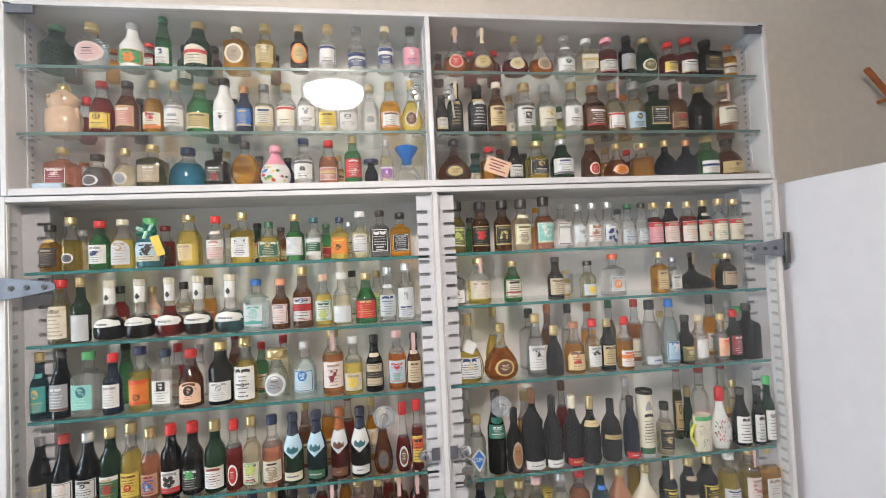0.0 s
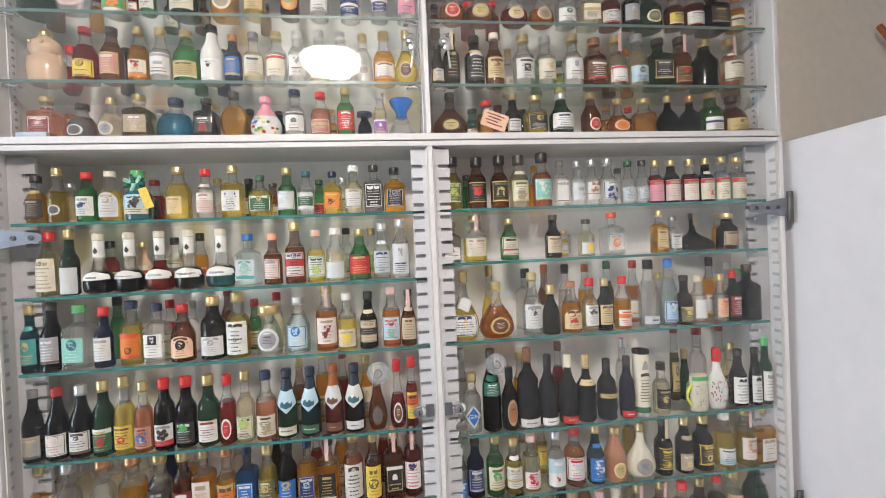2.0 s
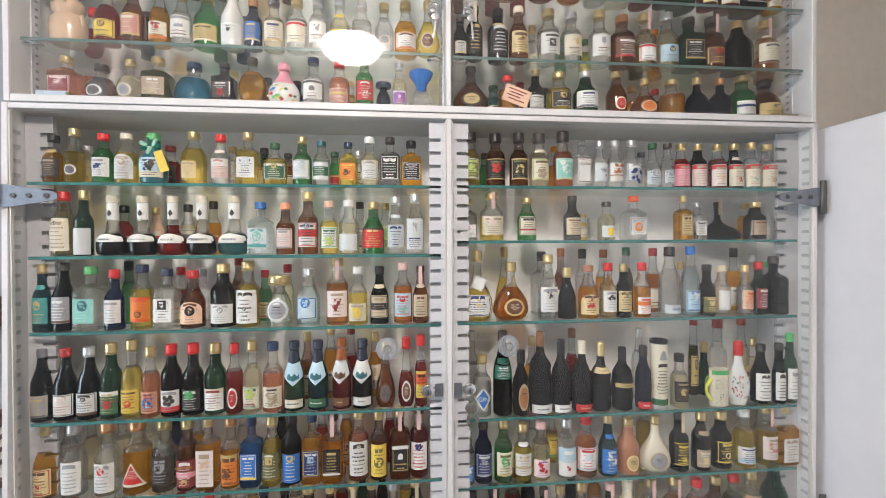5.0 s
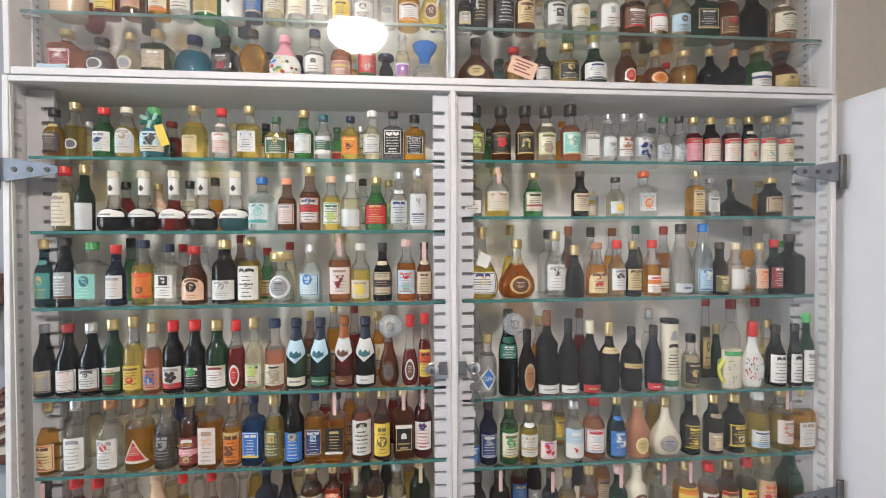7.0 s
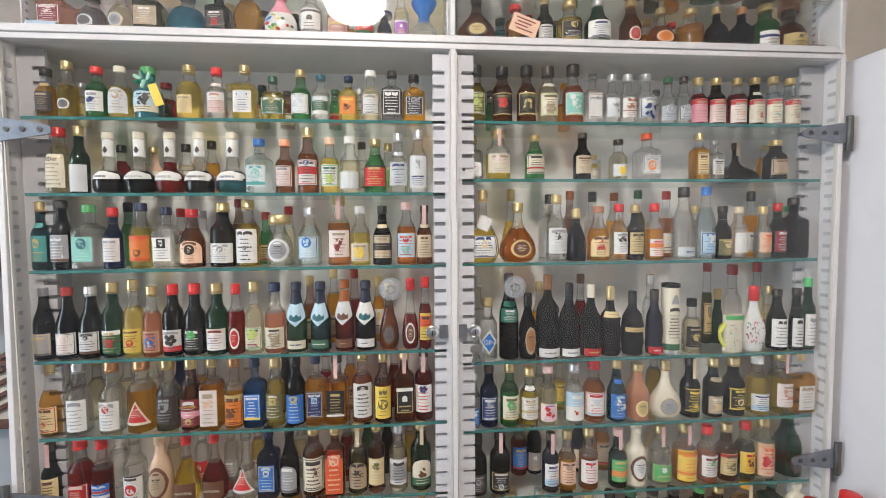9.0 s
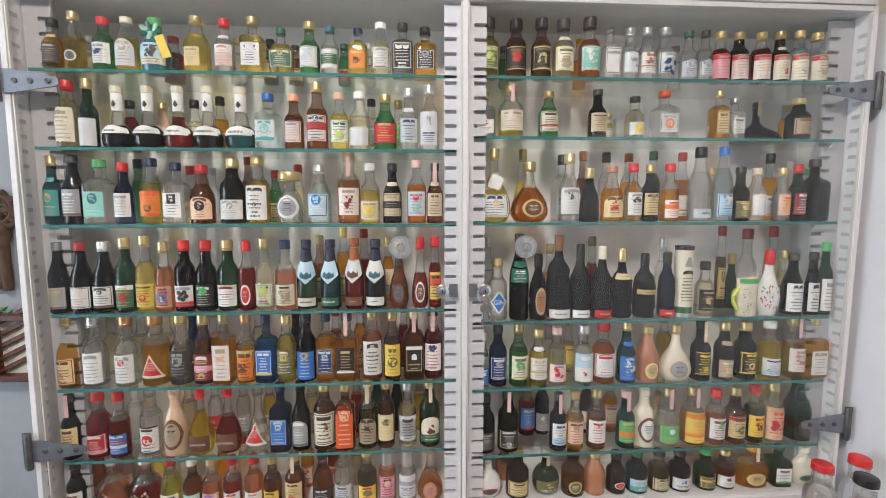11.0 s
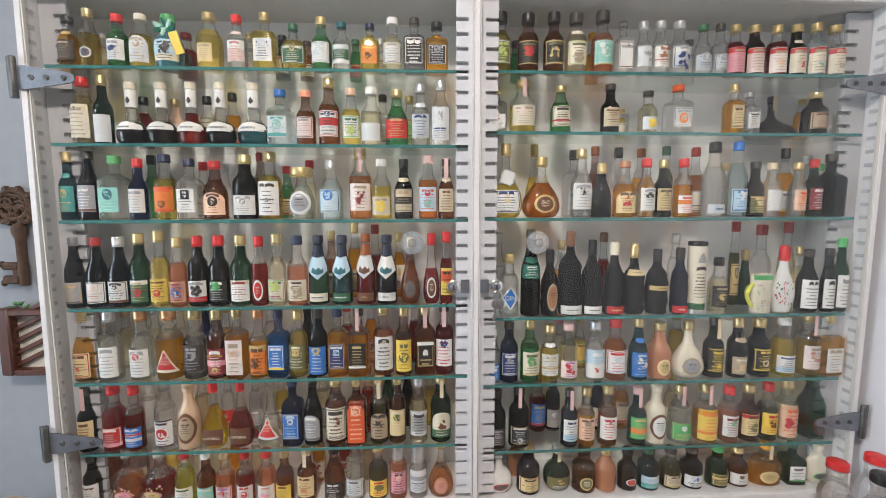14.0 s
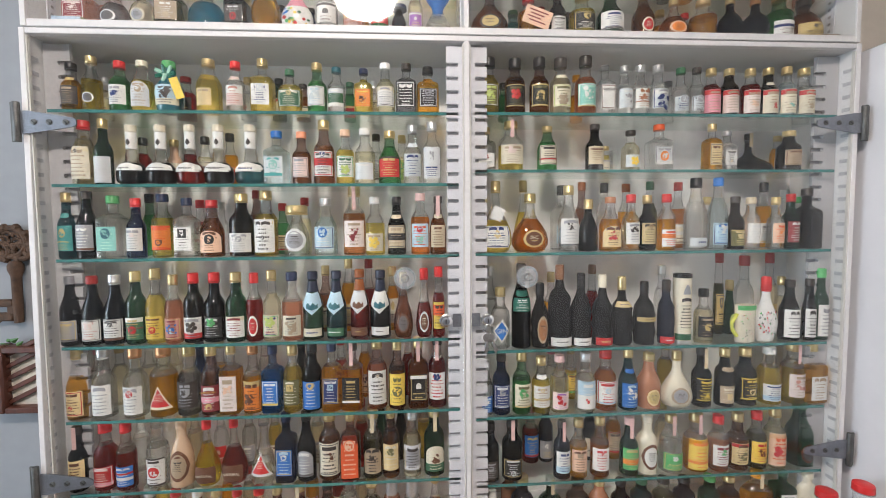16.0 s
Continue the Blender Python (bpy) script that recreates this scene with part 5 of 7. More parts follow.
# lower, one door cabinet, shelf 4
bottle("w", -0.6497, 0.0295, 1.4043, 0.1134, 0.0300, "black", "grey:low:black", "grey")
bottle("w", -0.6168, 0.0314, 1.4043, 0.1127, 0.0319, "black", "white:low:red", "wine", "em=sq/blush/.3/.7 ink=rose")
bottle("w", -0.5828, 0.0333, 1.4043, 0.1139, 0.0337, "black", "white:low:black", "silver", "em=shield/dark/.2/.75 ink=dark bd=brown/0/.12")
bottle("r", -0.5478, 0.0300, 1.4043, 0.1197, 0.0300, "dkgreen", "dkgreen:low:white", "gold", "bd=white/.8/1+wine/.5/.55 em=disc/red/.4/.45 ink=gold")
bottle("r", -0.5171, 0.0311, 1.4043, 0.1236, 0.0301, "gold", "yellow:low:red", "gold", "em=disc/red/.35/.4 ink=brown")
bottle("r", -0.4872, 0.0282, 1.4043, 0.1128, 0.0273, "rose", "rose:low:red", "gold", "em=fig/blue/.6/.5+fig/ltblue/.3/.4 ink=wine")
bottle("r", -0.4563, 0.0309, 1.4043, 0.1149, 0.0308, "black", "white:low:red", "red", "em=fruit/dark/.6/.55 bd=red/0/.25 ink=grey")
bottle("r", -0.4234, 0.0329, 1.4043, 0.1151, 0.0327, "black", "black:low:white", "red", "em=fruit/green/.45/.75 ink=white")
bottle("r", -0.3876, 0.0315, 1.4043, 0.1154, 0.0331, "dkgreen", "white:low:black", "gold", "ink=wine bd=cream/.8/1")
bottle("r", -0.3571, 0.0293, 1.4043, 0.1138, 0.0266, "wine", "white:loval:red", "red")
bottle("r", -0.3284, 0.0293, 1.4043, 0.1177, 0.0296, "pale", "cream:low:green", "gold", "t=triple_sec/0.0050/red/0.22 em=fruit/lime/.6/.7")
bottle("r", -0.2959, 0.0321, 1.4043, 0.1142, 0.0333, "rose", "cream:low:black", "navy", "em=fig/tan/.6/.4 ink=dark")
bottle("w", -0.2613, 0.0332, 1.4043, 0.1145, 0.0334, "dkgreen", "cream:band0:blue", "ink", "neck2")
bottle("r", -0.2502, 0.0850, 1.4043, 0.1189, 0.0246, "brown", "cream:low:gold", "gold")
bottle("w", -0.2219, 0.0328, 1.4043, 0.1148, 0.0336, "dkteal", "dkgreen:band0:blue", "ink", "neck2")
bottle("r", -0.2087, 0.0850, 1.4043, 0.1333, 0.0248, "amber", "gold:low:brown", "gold")
bottle("w", -0.1823, 0.0315, 1.4043, 0.1170, 0.0320, "wine", "brown:band0:brown", "brown", "neck2")
bottle("r", -0.1722, 0.0850, 1.4043, 0.1295, 0.0230, "wine", "dark:none:red", "wine")
bottle("w", -0.1472, 0.0320, 1.4043, 0.1153, 0.0340, "black", "white:band0:blue", "ink", "neck2")
bottle("r", -0.1293, 0.0850, 1.4043, 0.1157, 0.0231, "amber", "cream:rect:gold", "gold")
bottle("p", -0.1081, 0.0261, 1.4043, 0.1119, 0.0331, "brown", "brown:loval:brown", "gold")
bottle("p", -0.0727, 0.0253, 1.4043, 0.1178, 0.0280, "wine", "silver:loval:brown", "red")
bottle("r", -0.0477, 0.0269, 1.4043, 0.1199, 0.0208, "wine", "yellow:rect:red", "red", "bd=vermilion/.5/.9 ink=dark")
# lower, one door cabinet, shelf 5
bottle("w", -0.6476, 0.0322, 1.2811, 0.1143, 0.0324, "amber", "straw:low:red", "gold", "em=disc/red/.2/.35 ink=brown lab=.06/.42/.86")
bottle("r", -0.6512, 0.0850, 1.2811, 0.1040, 0.0275, "clear", "cream:none:grey", "pink")
bottle("r", -0.6066, 0.0326, 1.2811, 0.1146, 0.0343, "clear", "white:rect:green", "silver", "ink=grey lab=.06/.5/.8")
bottle("r", -0.6151, 0.0850, 1.2811, 0.1084, 0.0277, "pale", "cream:none:grey", "gold")
bottle("r", -0.5563, 0.0331, 1.2811, 0.1149, 0.0362, "clear", "white:low:red", "copper", "em=disc/red/.3/.75 ink=grey lab=.06/.46/.84")
bottle("r", -0.5649, 0.0850, 1.2811, 0.1108, 0.0260, "pale", "cream:none:grey", "silver")
bottle("r", -0.5121, 0.0353, 1.2811, 0.1153, 0.0417, "amber", "cream:tri:red", "copper")
bottle("r", -0.5212, 0.0850, 1.2811, 0.1131, 0.0243, "clear", "cream:none:grey", "pink")
bottle("r", -0.4704, 0.0348, 1.2811, 0.1156, 0.0367, "grey", "dark:rect:grey", "gold", "em=shield/grey/.4/.6 ink=grey")
bottle("r", -0.4764, 0.0850, 1.2811, 0.1093, 0.0244, "navy", "cream:none:grey", "navy")
bottle("r", -0.4331, 0.0320, 1.2811, 0.1159, 0.0319, "brown", "wine:low:gold", "gold", "t=CAPPUCCINO/0.0041/yellow/0.75 bd=pink/.35/.55 em=disc/gold/.3/.2 lab=.06/.44/.86")
bottle("r", -0.4413, 0.0850, 1.2811, 0.1137, 0.0245, "amber", "cream:none:grey", "gold")
bottle("s", -0.4003, 0.0317, 1.2811, 0.1180, 0.0324, "amber", "floral:rect:brown", "gold", "em=fig/peach/.5/.6 ink=tan lab=.06/.56/.84")
bottle("r", -0.3646, 0.0324, 1.2811, 0.1164, 0.0319, "amber", "orange:low:brown", "copper", "em=fig/brown/.6/.4 bd=gold/.8/1 ink=brown lab=.05/.48/.86")
bottle("r", -0.3626, 0.0850, 1.2811, 0.1184, 0.0229, "clear", "cream:none:grey", "silver")
bottle("s", -0.3315, 0.0321, 1.2811, 0.1127, 0.0322, "blue", "blue:rect:yellow", "navy")
bottle("r", -0.2983, 0.0297, 1.2811, 0.1130, 0.0304, "gold", "olive:rect:gold", "gold", "em=sq/gold/.35/.7 ink=cream")
bottle("r", -0.2964, 0.0850, 1.2811, 0.1105, 0.0231, "black", "dark:none:gold", "black")
bottle("r", -0.2659, 0.0326, 1.2811, 0.1152, 0.0323, "black", "blue:low:gold", "black", "em=shield/gold/.35/.85 ink=silver lab=.04/.45/.86")
bottle("s", -0.2324, 0.0310, 1.2811, 0.1154, 0.0320, "amber", "navy:rect:red", "navy", "em=sq/ltblue/.3/.65 ink=silver")
bottle("r", -0.2256, 0.0850, 1.2811, 0.1130, 0.0233, "wine", "cream:low:red", "red")
bottle("s", -0.1978, 0.0325, 1.2811, 0.1157, 0.0360, "amber", "black:rect:white", "dark", "strip")
bottle("r", -0.1822, 0.0850, 1.2811, 0.1175, 0.0234, "amber", "cream:low:black", "pink")
bottle("r", -0.1553, 0.0338, 1.2811, 0.1199, 0.0346, "rose", "white:rect:black", "gold", "ink=dark em=shield/tan/.14/.85 lab=.08/.56/.86")
bottle("r", -0.1204, 0.0296, 1.2811, 0.1182, 0.0293, "brown", "yellow:rect:black", "gold", "em=disc/olive/.55/.45 ink=olive lab=.06/.52/.86")
bottle("r", -0.1030, 0.0850, 1.2811, 0.1181, 0.0216, "wine", "gold:none:red", "red")
bottle("s", -0.0843, 0.0318, 1.2811, 0.1205, 0.0346, "brown", "black:rect:white", "gold", "strip")
bottle("r", -0.0510, 0.0309, 1.2811, 0.1227, 0.0308, "wine", "white:rect:navy", "dark", "strip ink=red em=fruit/navy/.4/.85")
# lower, one door cabinet, shelf 6
bottle("r", -0.6511, 0.0289, 1.1590, 0.1088, 0.0278, "black", "straw:rect:red", "dark", "strip ink=brown")
bottle("r", -0.6104, 0.0335, 1.1590, 0.1112, 0.0350, "red", "red:low:white", "red", "ink=blush bd=pink/.05/.2")
bottle("r", -0.5750, 0.0294, 1.1590, 0.1114, 0.0299, "wine", "blue:low:red", "red", "bd=silver/.3/.45+red/.6/.7 ink=silver")
bottle("r", -0.5848, 0.0850, 1.1590, 0.1083, 0.0264, "clear", "cream:none:grey", "gold")
bottle("r", -0.5262, 0.0333, 1.1590, 0.1138, 0.0336, "clear", "white:low:red", "clearcap", "em=disc/red/.5/.5 ink=dark bd=dark/.94/1+dark/0/.06 lab=.05/.46/.86")
bottle("k", -0.4874, 0.0342, 1.1590, 0.1160, 0.0384, "biscuit", "brown:oval:tan", "biscuit")
bottle("r", -0.4907, 0.0850, 1.1590, 0.1089, 0.0248, "pale", "cream:none:grey", "gold")
bottle("p", -0.4438, 0.0296, 1.1590, 0.1143, 0.0433, "honey", "brown:low:gold", "red", "lab=.05/.30/.78 t=NATURAL/0.0062/cream/0.5")
bottle("r", -0.4448, 0.0850, 1.1590, 0.1092, 0.0250, "clear", "red:low:white", "gold")
bottle("p", -0.3999, 0.0317, 1.1590, 0.1147, 0.0433, "wine", "brown:low:gold", "red", "lab=.05/.30/.78 t=NATURAL/0.0062/cream/0.5")
bottle("r", -0.3946, 0.0850, 1.1590, 0.1074, 0.0251, "clear", "grey:low:black", "gold")
bottle("t", -0.3519, 0.0381, 1.1590, 0.1110, 0.0443, "clear", "silver:tri:red", "clearcap")
bottle("r", -0.3481, 0.0850, 1.1590, 0.1055, 0.0233, "gold", "cream:low:grey", "gold")
bottle("s", -0.3123, 0.0319, 1.1590, 0.1173, 0.0329, "navy", "blue:rect:silver", "navy", "em=shield/silver/.3/.7 ink=ltblue")
bottle("w", -0.2783, 0.0320, 1.1590, 0.1196, 0.0311, "black", "grey:arch:dark", "black")
bottle("r", -0.2723, 0.0850, 1.1590, 0.1147, 0.0235, "pale", "cream:low:grey", "silver")
bottle("r", -0.2393, 0.0344, 1.1590, 0.1179, 0.0367, "brown", "cream:rect:red", "gold", "em=fig/brown/.4/.6 ink=dark lab=.08/.56/.88")
bottle("s", -0.2031, 0.0312, 1.1590, 0.1181, 0.0334, "brown", "vermilion:tall:gold", "gold", "em=disc/peach/.5/.78 ink=peach lab=.04/.66/.86")
bottle("r", -0.1904, 0.0850, 1.1590, 0.1152, 0.0238, "wine", "dark:none:red", "wine")
bottle("r", -0.1647, 0.0329, 1.1590, 0.1204, 0.0328, "olive", "tan:arch:grey", "gold", "strip ink=dark em=fig/dark/.4/.6")
bottle("r", -0.1534, 0.0850, 1.1590, 0.1177, 0.0219, "dkgreen", "cream:none:grey", "dkgreen")
bottle("r", -0.1331, 0.0306, 1.1590, 0.1207, 0.0293, "brown", "straw:rect:olive", "gold", "ink=cream em=fig/olive/.5/.75")
bottle("r", -0.1173, 0.0850, 1.1590, 0.1157, 0.0220, "black", "dark:none:gold", "black")
bottle("r", -0.0963, 0.0314, 1.1590, 0.1148, 0.0318, "pale", "grey:rect:navy", "silver", "ink=dark bd=silver/.8/1+silver/0/.15")
bottle("r", -0.0747, 0.0850, 1.1590, 0.1160, 0.0221, "gold", "cream:none:gold", "gold")
bottle("r", -0.0574, 0.0329, 1.1590, 0.1192, 0.0357, "dkgreen", "cream:arch:brown", "gold", "strip em=fig/brown/.5/.55 bd=dkgreen/0/.3 ink=cream")
# lower, one door cabinet, shelf 7
bottle("r", -0.6509, 0.0286, 1.0552, 0.0940, 0.0283, "black", "white:rect:grey", "dark")
bottle("r", -0.6508, 0.0850, 1.0552, 0.1024, 0.0285, "rose", "cream:none:grey", "red")
bottle("j", -0.6001, 0.0389, 1.0552, 0.0985, 0.0497, "copper", "rose:small:pink", "silver", "flor")
bottle("r", -0.6057, 0.0850, 1.0552, 0.1027, 0.0229, "clear", "cream:low:dark", "gold")
bottle("j", -0.5468, 0.0411, 1.0552, 0.0967, 0.0557, "wine", "rose:small:gold", "silver", "flor")
bottle("r", -0.5515, 0.0850, 1.0552, 0.1031, 0.0250, "gold", "cream:low:red", "gold")
bottle("w", -0.4999, 0.0317, 1.0552, 0.0949, 0.0325, "lime", "cream:low:yellow", "red", "ink=dkgreen bd=white/.3/.7")
bottle("r", -0.5052, 0.0850, 1.0552, 0.0989, 0.0232, "clear", "cream:none:grey", "gold")
bottle("r", -0.4633, 0.0297, 1.0552, 0.0931, 0.0294, "brown", "sea:low:pink", "white", "em=fig/pink/.6/.4 ink=cream")
bottle("r", -0.4323, 0.0316, 1.0552, 0.0932, 0.0313, "rose", "blush:low:red", "gold", "ink=purple em=disc/red/.3/.6")
bottle("r", -0.4379, 0.0850, 1.0552, 0.1015, 0.0234, "amber", "cream:none:red", "red")
bottle("r", -0.3973, 0.0301, 1.0552, 0.0934, 0.0292, "wine", "white:low:red", "red", "em=disc/red/.35/.5 ink=red")
bottle("r", -0.3994, 0.0850, 1.0552, 0.1018, 0.0216, "pale", "cream:none:red", "red")
bottle("r", -0.3612, 0.0306, 1.0552, 0.0936, 0.0312, "rose", "white:low:pink", "red", "em=fig/pink/.4/.5 ink=rose")
bottle("r", -0.3638, 0.0850, 1.0552, 0.1020, 0.0217, "clear", "cream:none:grey", "gold")
bottle("r", -0.3298, 0.0293, 1.0552, 0.0938, 0.0295, "brown", "yellow:low:brown", "gold", "ink=brown")
bottle("r", -0.2924, 0.0322, 1.0552, 0.0961, 0.0334, "brown", "straw:rect:red", "gold", "strip t=86/0.010/red/.35 ink=brown")
bottle("r", -0.2837, 0.0850, 1.0552, 0.1092, 0.0239, "amber", "cream:low:red", "gold")
bottle("w", -0.2449, 0.0327, 1.0552, 0.0964, 0.0354, "brown", "black:low:white", "black", "ink=silver")
bottle("r", -0.2348, 0.0850, 1.0552, 0.1072, 0.0240, "wine", "cream:low:red", "gold")
bottle("r", -0.2081, 0.0314, 1.0552, 0.1114, 0.0337, "clear", "clearlab:low:grey", "red")
bottle("r", -0.1921, 0.0850, 1.0552, 0.1075, 0.0241, "pale", "cream:none:red", "red")
bottle("r", -0.1681, 0.0335, 1.0552, 0.0969, 0.0339, "olive", "yellow:low:red", "gold", "ink=red em=fig/olive/.5/.5")
bottle("r", -0.1329, 0.0301, 1.0552, 0.1056, 0.0303, "rose", "pink:rect:black", "silver", "tallcap ink=dark em=disc/peach/.3/.7")
bottle("r", -0.0976, 0.0322, 1.0552, 0.1058, 0.0323, "clear", "silver:rect:grey", "silver", "tallcap")
bottle("p", -0.0571, 0.0302, 1.0552, 0.1039, 0.0447, "copper", "copper:loval:rose", "gold")
# lower, other door cabinet, shelf 1
bottle("r", 0.0413, 0.0337, 1.7819, 0.0946, 0.0344, "gold", "olive:rect:lime", "black", "bigcap ink=lime em=fig/lime/.5/.5")
bottle("r", 0.0770, 0.0850, 1.7819, 0.0693, 0.0186, "green", "green:none:white", "black")
bottle("r", 0.0863, 0.0333, 1.7819, 0.0932, 0.0346, "brown", "black:rect:red", "black", "bigcap em=fruit/red/.5/.55 ink=olive bd=gold/.96/1+gold/0/.04")
bottle("r", 0.1279, 0.0310, 1.7819, 0.0952, 0.0331, "brown", "black:rect:gold", "black", "bigcap em=fig/gold/.5/.45 ink=olive bd=gold/.96/1+gold/0/.04")
bottle("r", 0.1650, 0.0330, 1.7819, 0.0954, 0.0350, "pale", "cream:rect:lime", "dark", "bigcap em=fruit/tan/.5/.3 ink=olive")
bottle("r", 0.2130, 0.0850, 1.7819, 0.0849, 0.0227, "amber", "cream:none:red", "amber")
bottle("r", 0.2090, 0.0326, 1.7819, 0.0992, 0.0352, "rose", "sea:rect:white", "dark", "bigcap em=fig/white/.6/.55 ink=mint fill=.62 bd=gold/0/.05")
bottle("s", 0.2428, 0.0310, 1.7819, 0.0839, 0.0301, "clear", "white:tall:black", "clearcap", "t=vodka/0.0085/smoke/0.80")
bottle("r", 0.2758, 0.0284, 1.7819, 0.0824, 0.0279, "clear", "clearlab:rect:grey", "silver", "em=fig/grey/.5/.5 ink=white")
bottle("r", 0.3052, 0.0303, 1.7819, 0.0843, 0.0297, "clear", "white:rect:red", "silver", "em=fig/terra/.6/.7 ink=terra bd=terra/.3/.36")
bottle("r", 0.3385, 0.0335, 1.7819, 0.0862, 0.0340, "clear", "clearlab:rect:navy", "silver", "em=fig/navy/.7/.35 ink=grey bd=white/.7/.95")
bottle("r", 0.3885, 0.0850, 1.7819, 0.0764, 0.0213, "clear", "cream:none:grey", "grey")
bottle("r", 0.3777, 0.0299, 1.7819, 0.0812, 0.0279, "clear", "clearlab:low:grey", "dkgreen", "em=disc/grey/.4/.8")
bottle("r", 0.4046, 0.0269, 1.7819, 0.0814, 0.0247, "clear", "clearlab:low:grey", "dark", "em=disc/grey/.4/.8")
bottle("r", 0.4335, 0.0309, 1.7819, 0.0815, 0.0308, "wine", "pink:rect:red", "gold", "bd=red/.78/.98 ink=tan lab=.04/.52/.9")
bottle("r", 0.4674, 0.0320, 1.7819, 0.0817, 0.0310, "dark", "blush:rect:red", "gold", "bd=red/.78/.98 ink=tan lab=.04/.52/.9")
bottle("r", 0.5054, 0.0306, 1.7819, 0.0819, 0.0311, "wine", "floral:rect:red", "gold", "bd=red/.78/.98 ink=tan lab=.04/.52/.9 em=fig/peach/.4/.4")
bottle("r", 0.5396, 0.0316, 1.7819, 0.0839, 0.0313, "dark", "cream:rect:red", "gold", "bd=red/.78/.98 ink=tan lab=.04/.52/.9 em=fig/red/.3/.3")
bottle("r", 0.5720, 0.0293, 1.7819, 0.0858, 0.0296, "ice", "cream:rect:red", "gold", "bd=red/.78/.98 ink=tan lab=.04/.52/.9 em=fig/sea/.3/.3")
bottle("r", 0.6066, 0.0322, 1.7819, 0.0843, 0.0334, "clear", "cream:rect:red", "gold", "bd=red/.78/.98 ink=tan lab=.04/.52/.9 em=fruit/tan/.3/.3")
bottle("r", 0.6519, 0.0850, 1.7819, 0.0779, 0.0261, "clear", "cream:none:grey", "clearcap")
# lower, other door cabinet, shelf 2
bottle("s", 0.0349, 0.0327, 1.6872, 0.0731, 0.0334, "clear", "white:low:red", "gold")
bottle("r", 0.0797, 0.0356, 1.6872, 0.0839, 0.0422, "gold", "cream:rect:tan", "gold", "ink=tan em=fig/blush/.4/.8 strip fill=.5")
bottle("w", 0.1426, 0.0323, 1.6872, 0.0754, 0.0337, "green", "cream:rect:dark", "gold", "ink=dark bd=red/.25/.32 lab=.12/.55/.86")
bottle("r", 0.2261, 0.0317, 1.6872, 0.0794, 0.0305, "dark", "beige:rect:brown", "dark", "ink=brown em=fig/tan/.4/.7")
bottle("r", 0.2688, 0.0850, 1.6872, 0.0510, 0.0174, "gold", "cream:rect:grey", "gold")
bottle("r", 0.2903, 0.0314, 1.6872, 0.0690, 0.0307, "pale", "clearlab:low:grey", "dark", "em=fruit/honey/.5/.5 ink=silver")
bottle("c", 0.2998, 0.0850, 1.6872, 0.0433, 0.0414, "clear", "clear:none:grey", "none")
bottle("s", 0.3434, 0.0349, 1.6872, 0.0801, 0.0387, "clear", "silver:rect:orange", "vermilion", "em=disc/orange/.4/.45 ink=grey bd=white/0/.2")
bottle("s", 0.4371, 0.0295, 1.6872, 0.0806, 0.0259, "amber", "straw:rect:brown", "gold", "ink=brown lab=.1/.56/.8")
bottle("s", 0.4636, 0.0280, 1.6872, 0.0680, 0.0260, "clear", "white:rect:black", "grey", "ink=dark em=fig/straw/.2/.25")
bottle("e", 0.5489, 0.0850, 1.6872, 0.0755, 0.0895, "dark", "dark:none:gold", "dark", "strip")
bottle("r", 0.6078, 0.0850, 1.6872, 0.0719, 0.0242, "amber", "cream:low:grey", "gold")
bottle("r", 0.5848, 0.0343, 1.6872, 0.0704, 0.0376, "dark", "tan:rect:brown", "gold", "ink=brown")
# lower, other door cabinet, shelf 3
bottle("p", 0.0529, 0.0345, 1.5472, 0.1225, 0.0558, "gold", "white:low:navy", "gold", "tag em=fig/straw/.3/.7 ink=navy fill=.45")
bottle("p", 0.1139, 0.0850, 1.5472, 0.1282, 0.0351, "gold", "cream:none:gold", "gold")
bottle("p", 0.1142, 0.0375, 1.5472, 0.1010, 0.0656, "copper", "gold:loval:brown", "gold")
bottle("s", 0.1865, 0.0850, 1.5472, 0.1189, 0.0354, "clear", "ltblue:low:grey", "black")
bottle("w", 0.1818, 0.0343, 1.5472, 0.1144, 0.0357, "clear", "white:rect:grey", "gold", "em=fig/dark/.35/.7 ink=grey")
bottle("r", 0.2251, 0.0850, 1.5472, 0.1251, 0.0256, "brown", "cream:low:black", "brown")
bottle("k", 0.2168, 0.0326, 1.5472, 0.0906, 0.0331, "black", "cream:none:grey", "gold")
bottle("r", 0.2682, 0.0850, 1.5472, 0.1235, 0.0277, "clear", "cream:low:grey", "black")
bottle("w", 0.2569, 0.0339, 1.5472, 0.0945, 0.0368, "amber", "straw:arch:gold", "terra", "em=fig/red/.4/.6 ink=brown")
bottle("r", 0.3104, 0.0850, 1.5472, 0.1218, 0.0278, "amber", "cream:low:red", "brown")
bottle("r", 0.2923, 0.0299, 1.5472, 0.0985, 0.0298, "pale", "white:rect:black", "red", "em=fig/dark/.5/.65 ink=grey")
bottle("r", 0.3218, 0.0301, 1.5472, 0.0968, 0.0282, "black", "straw:rect:black", "gold", "ink=dark em=shield/brown/.2/.8")
bottle("r", 0.3570, 0.0850, 1.5472, 0.1261, 0.0260, "olive", "cream:none:black", "dkgreen")
bottle("r", 0.3575, 0.0304, 1.5472, 0.0989, 0.0299, "amber", "white:low:orange", "red", "bd=orange/.5/.75 ink=vermilion")
bottle("r", 0.4126, 0.0850, 1.5472, 0.1245, 0.0282, "copper", "cream:low:white", "wine")
bottle("w", 0.4133, 0.0338, 1.5472, 0.1273, 0.0375, "clear", "clearlab:band0:grey", "black")
bottle("r", 0.4706, 0.0850, 1.5472, 0.0967, 0.0243, "clear", "cream:none:grey", "gold")
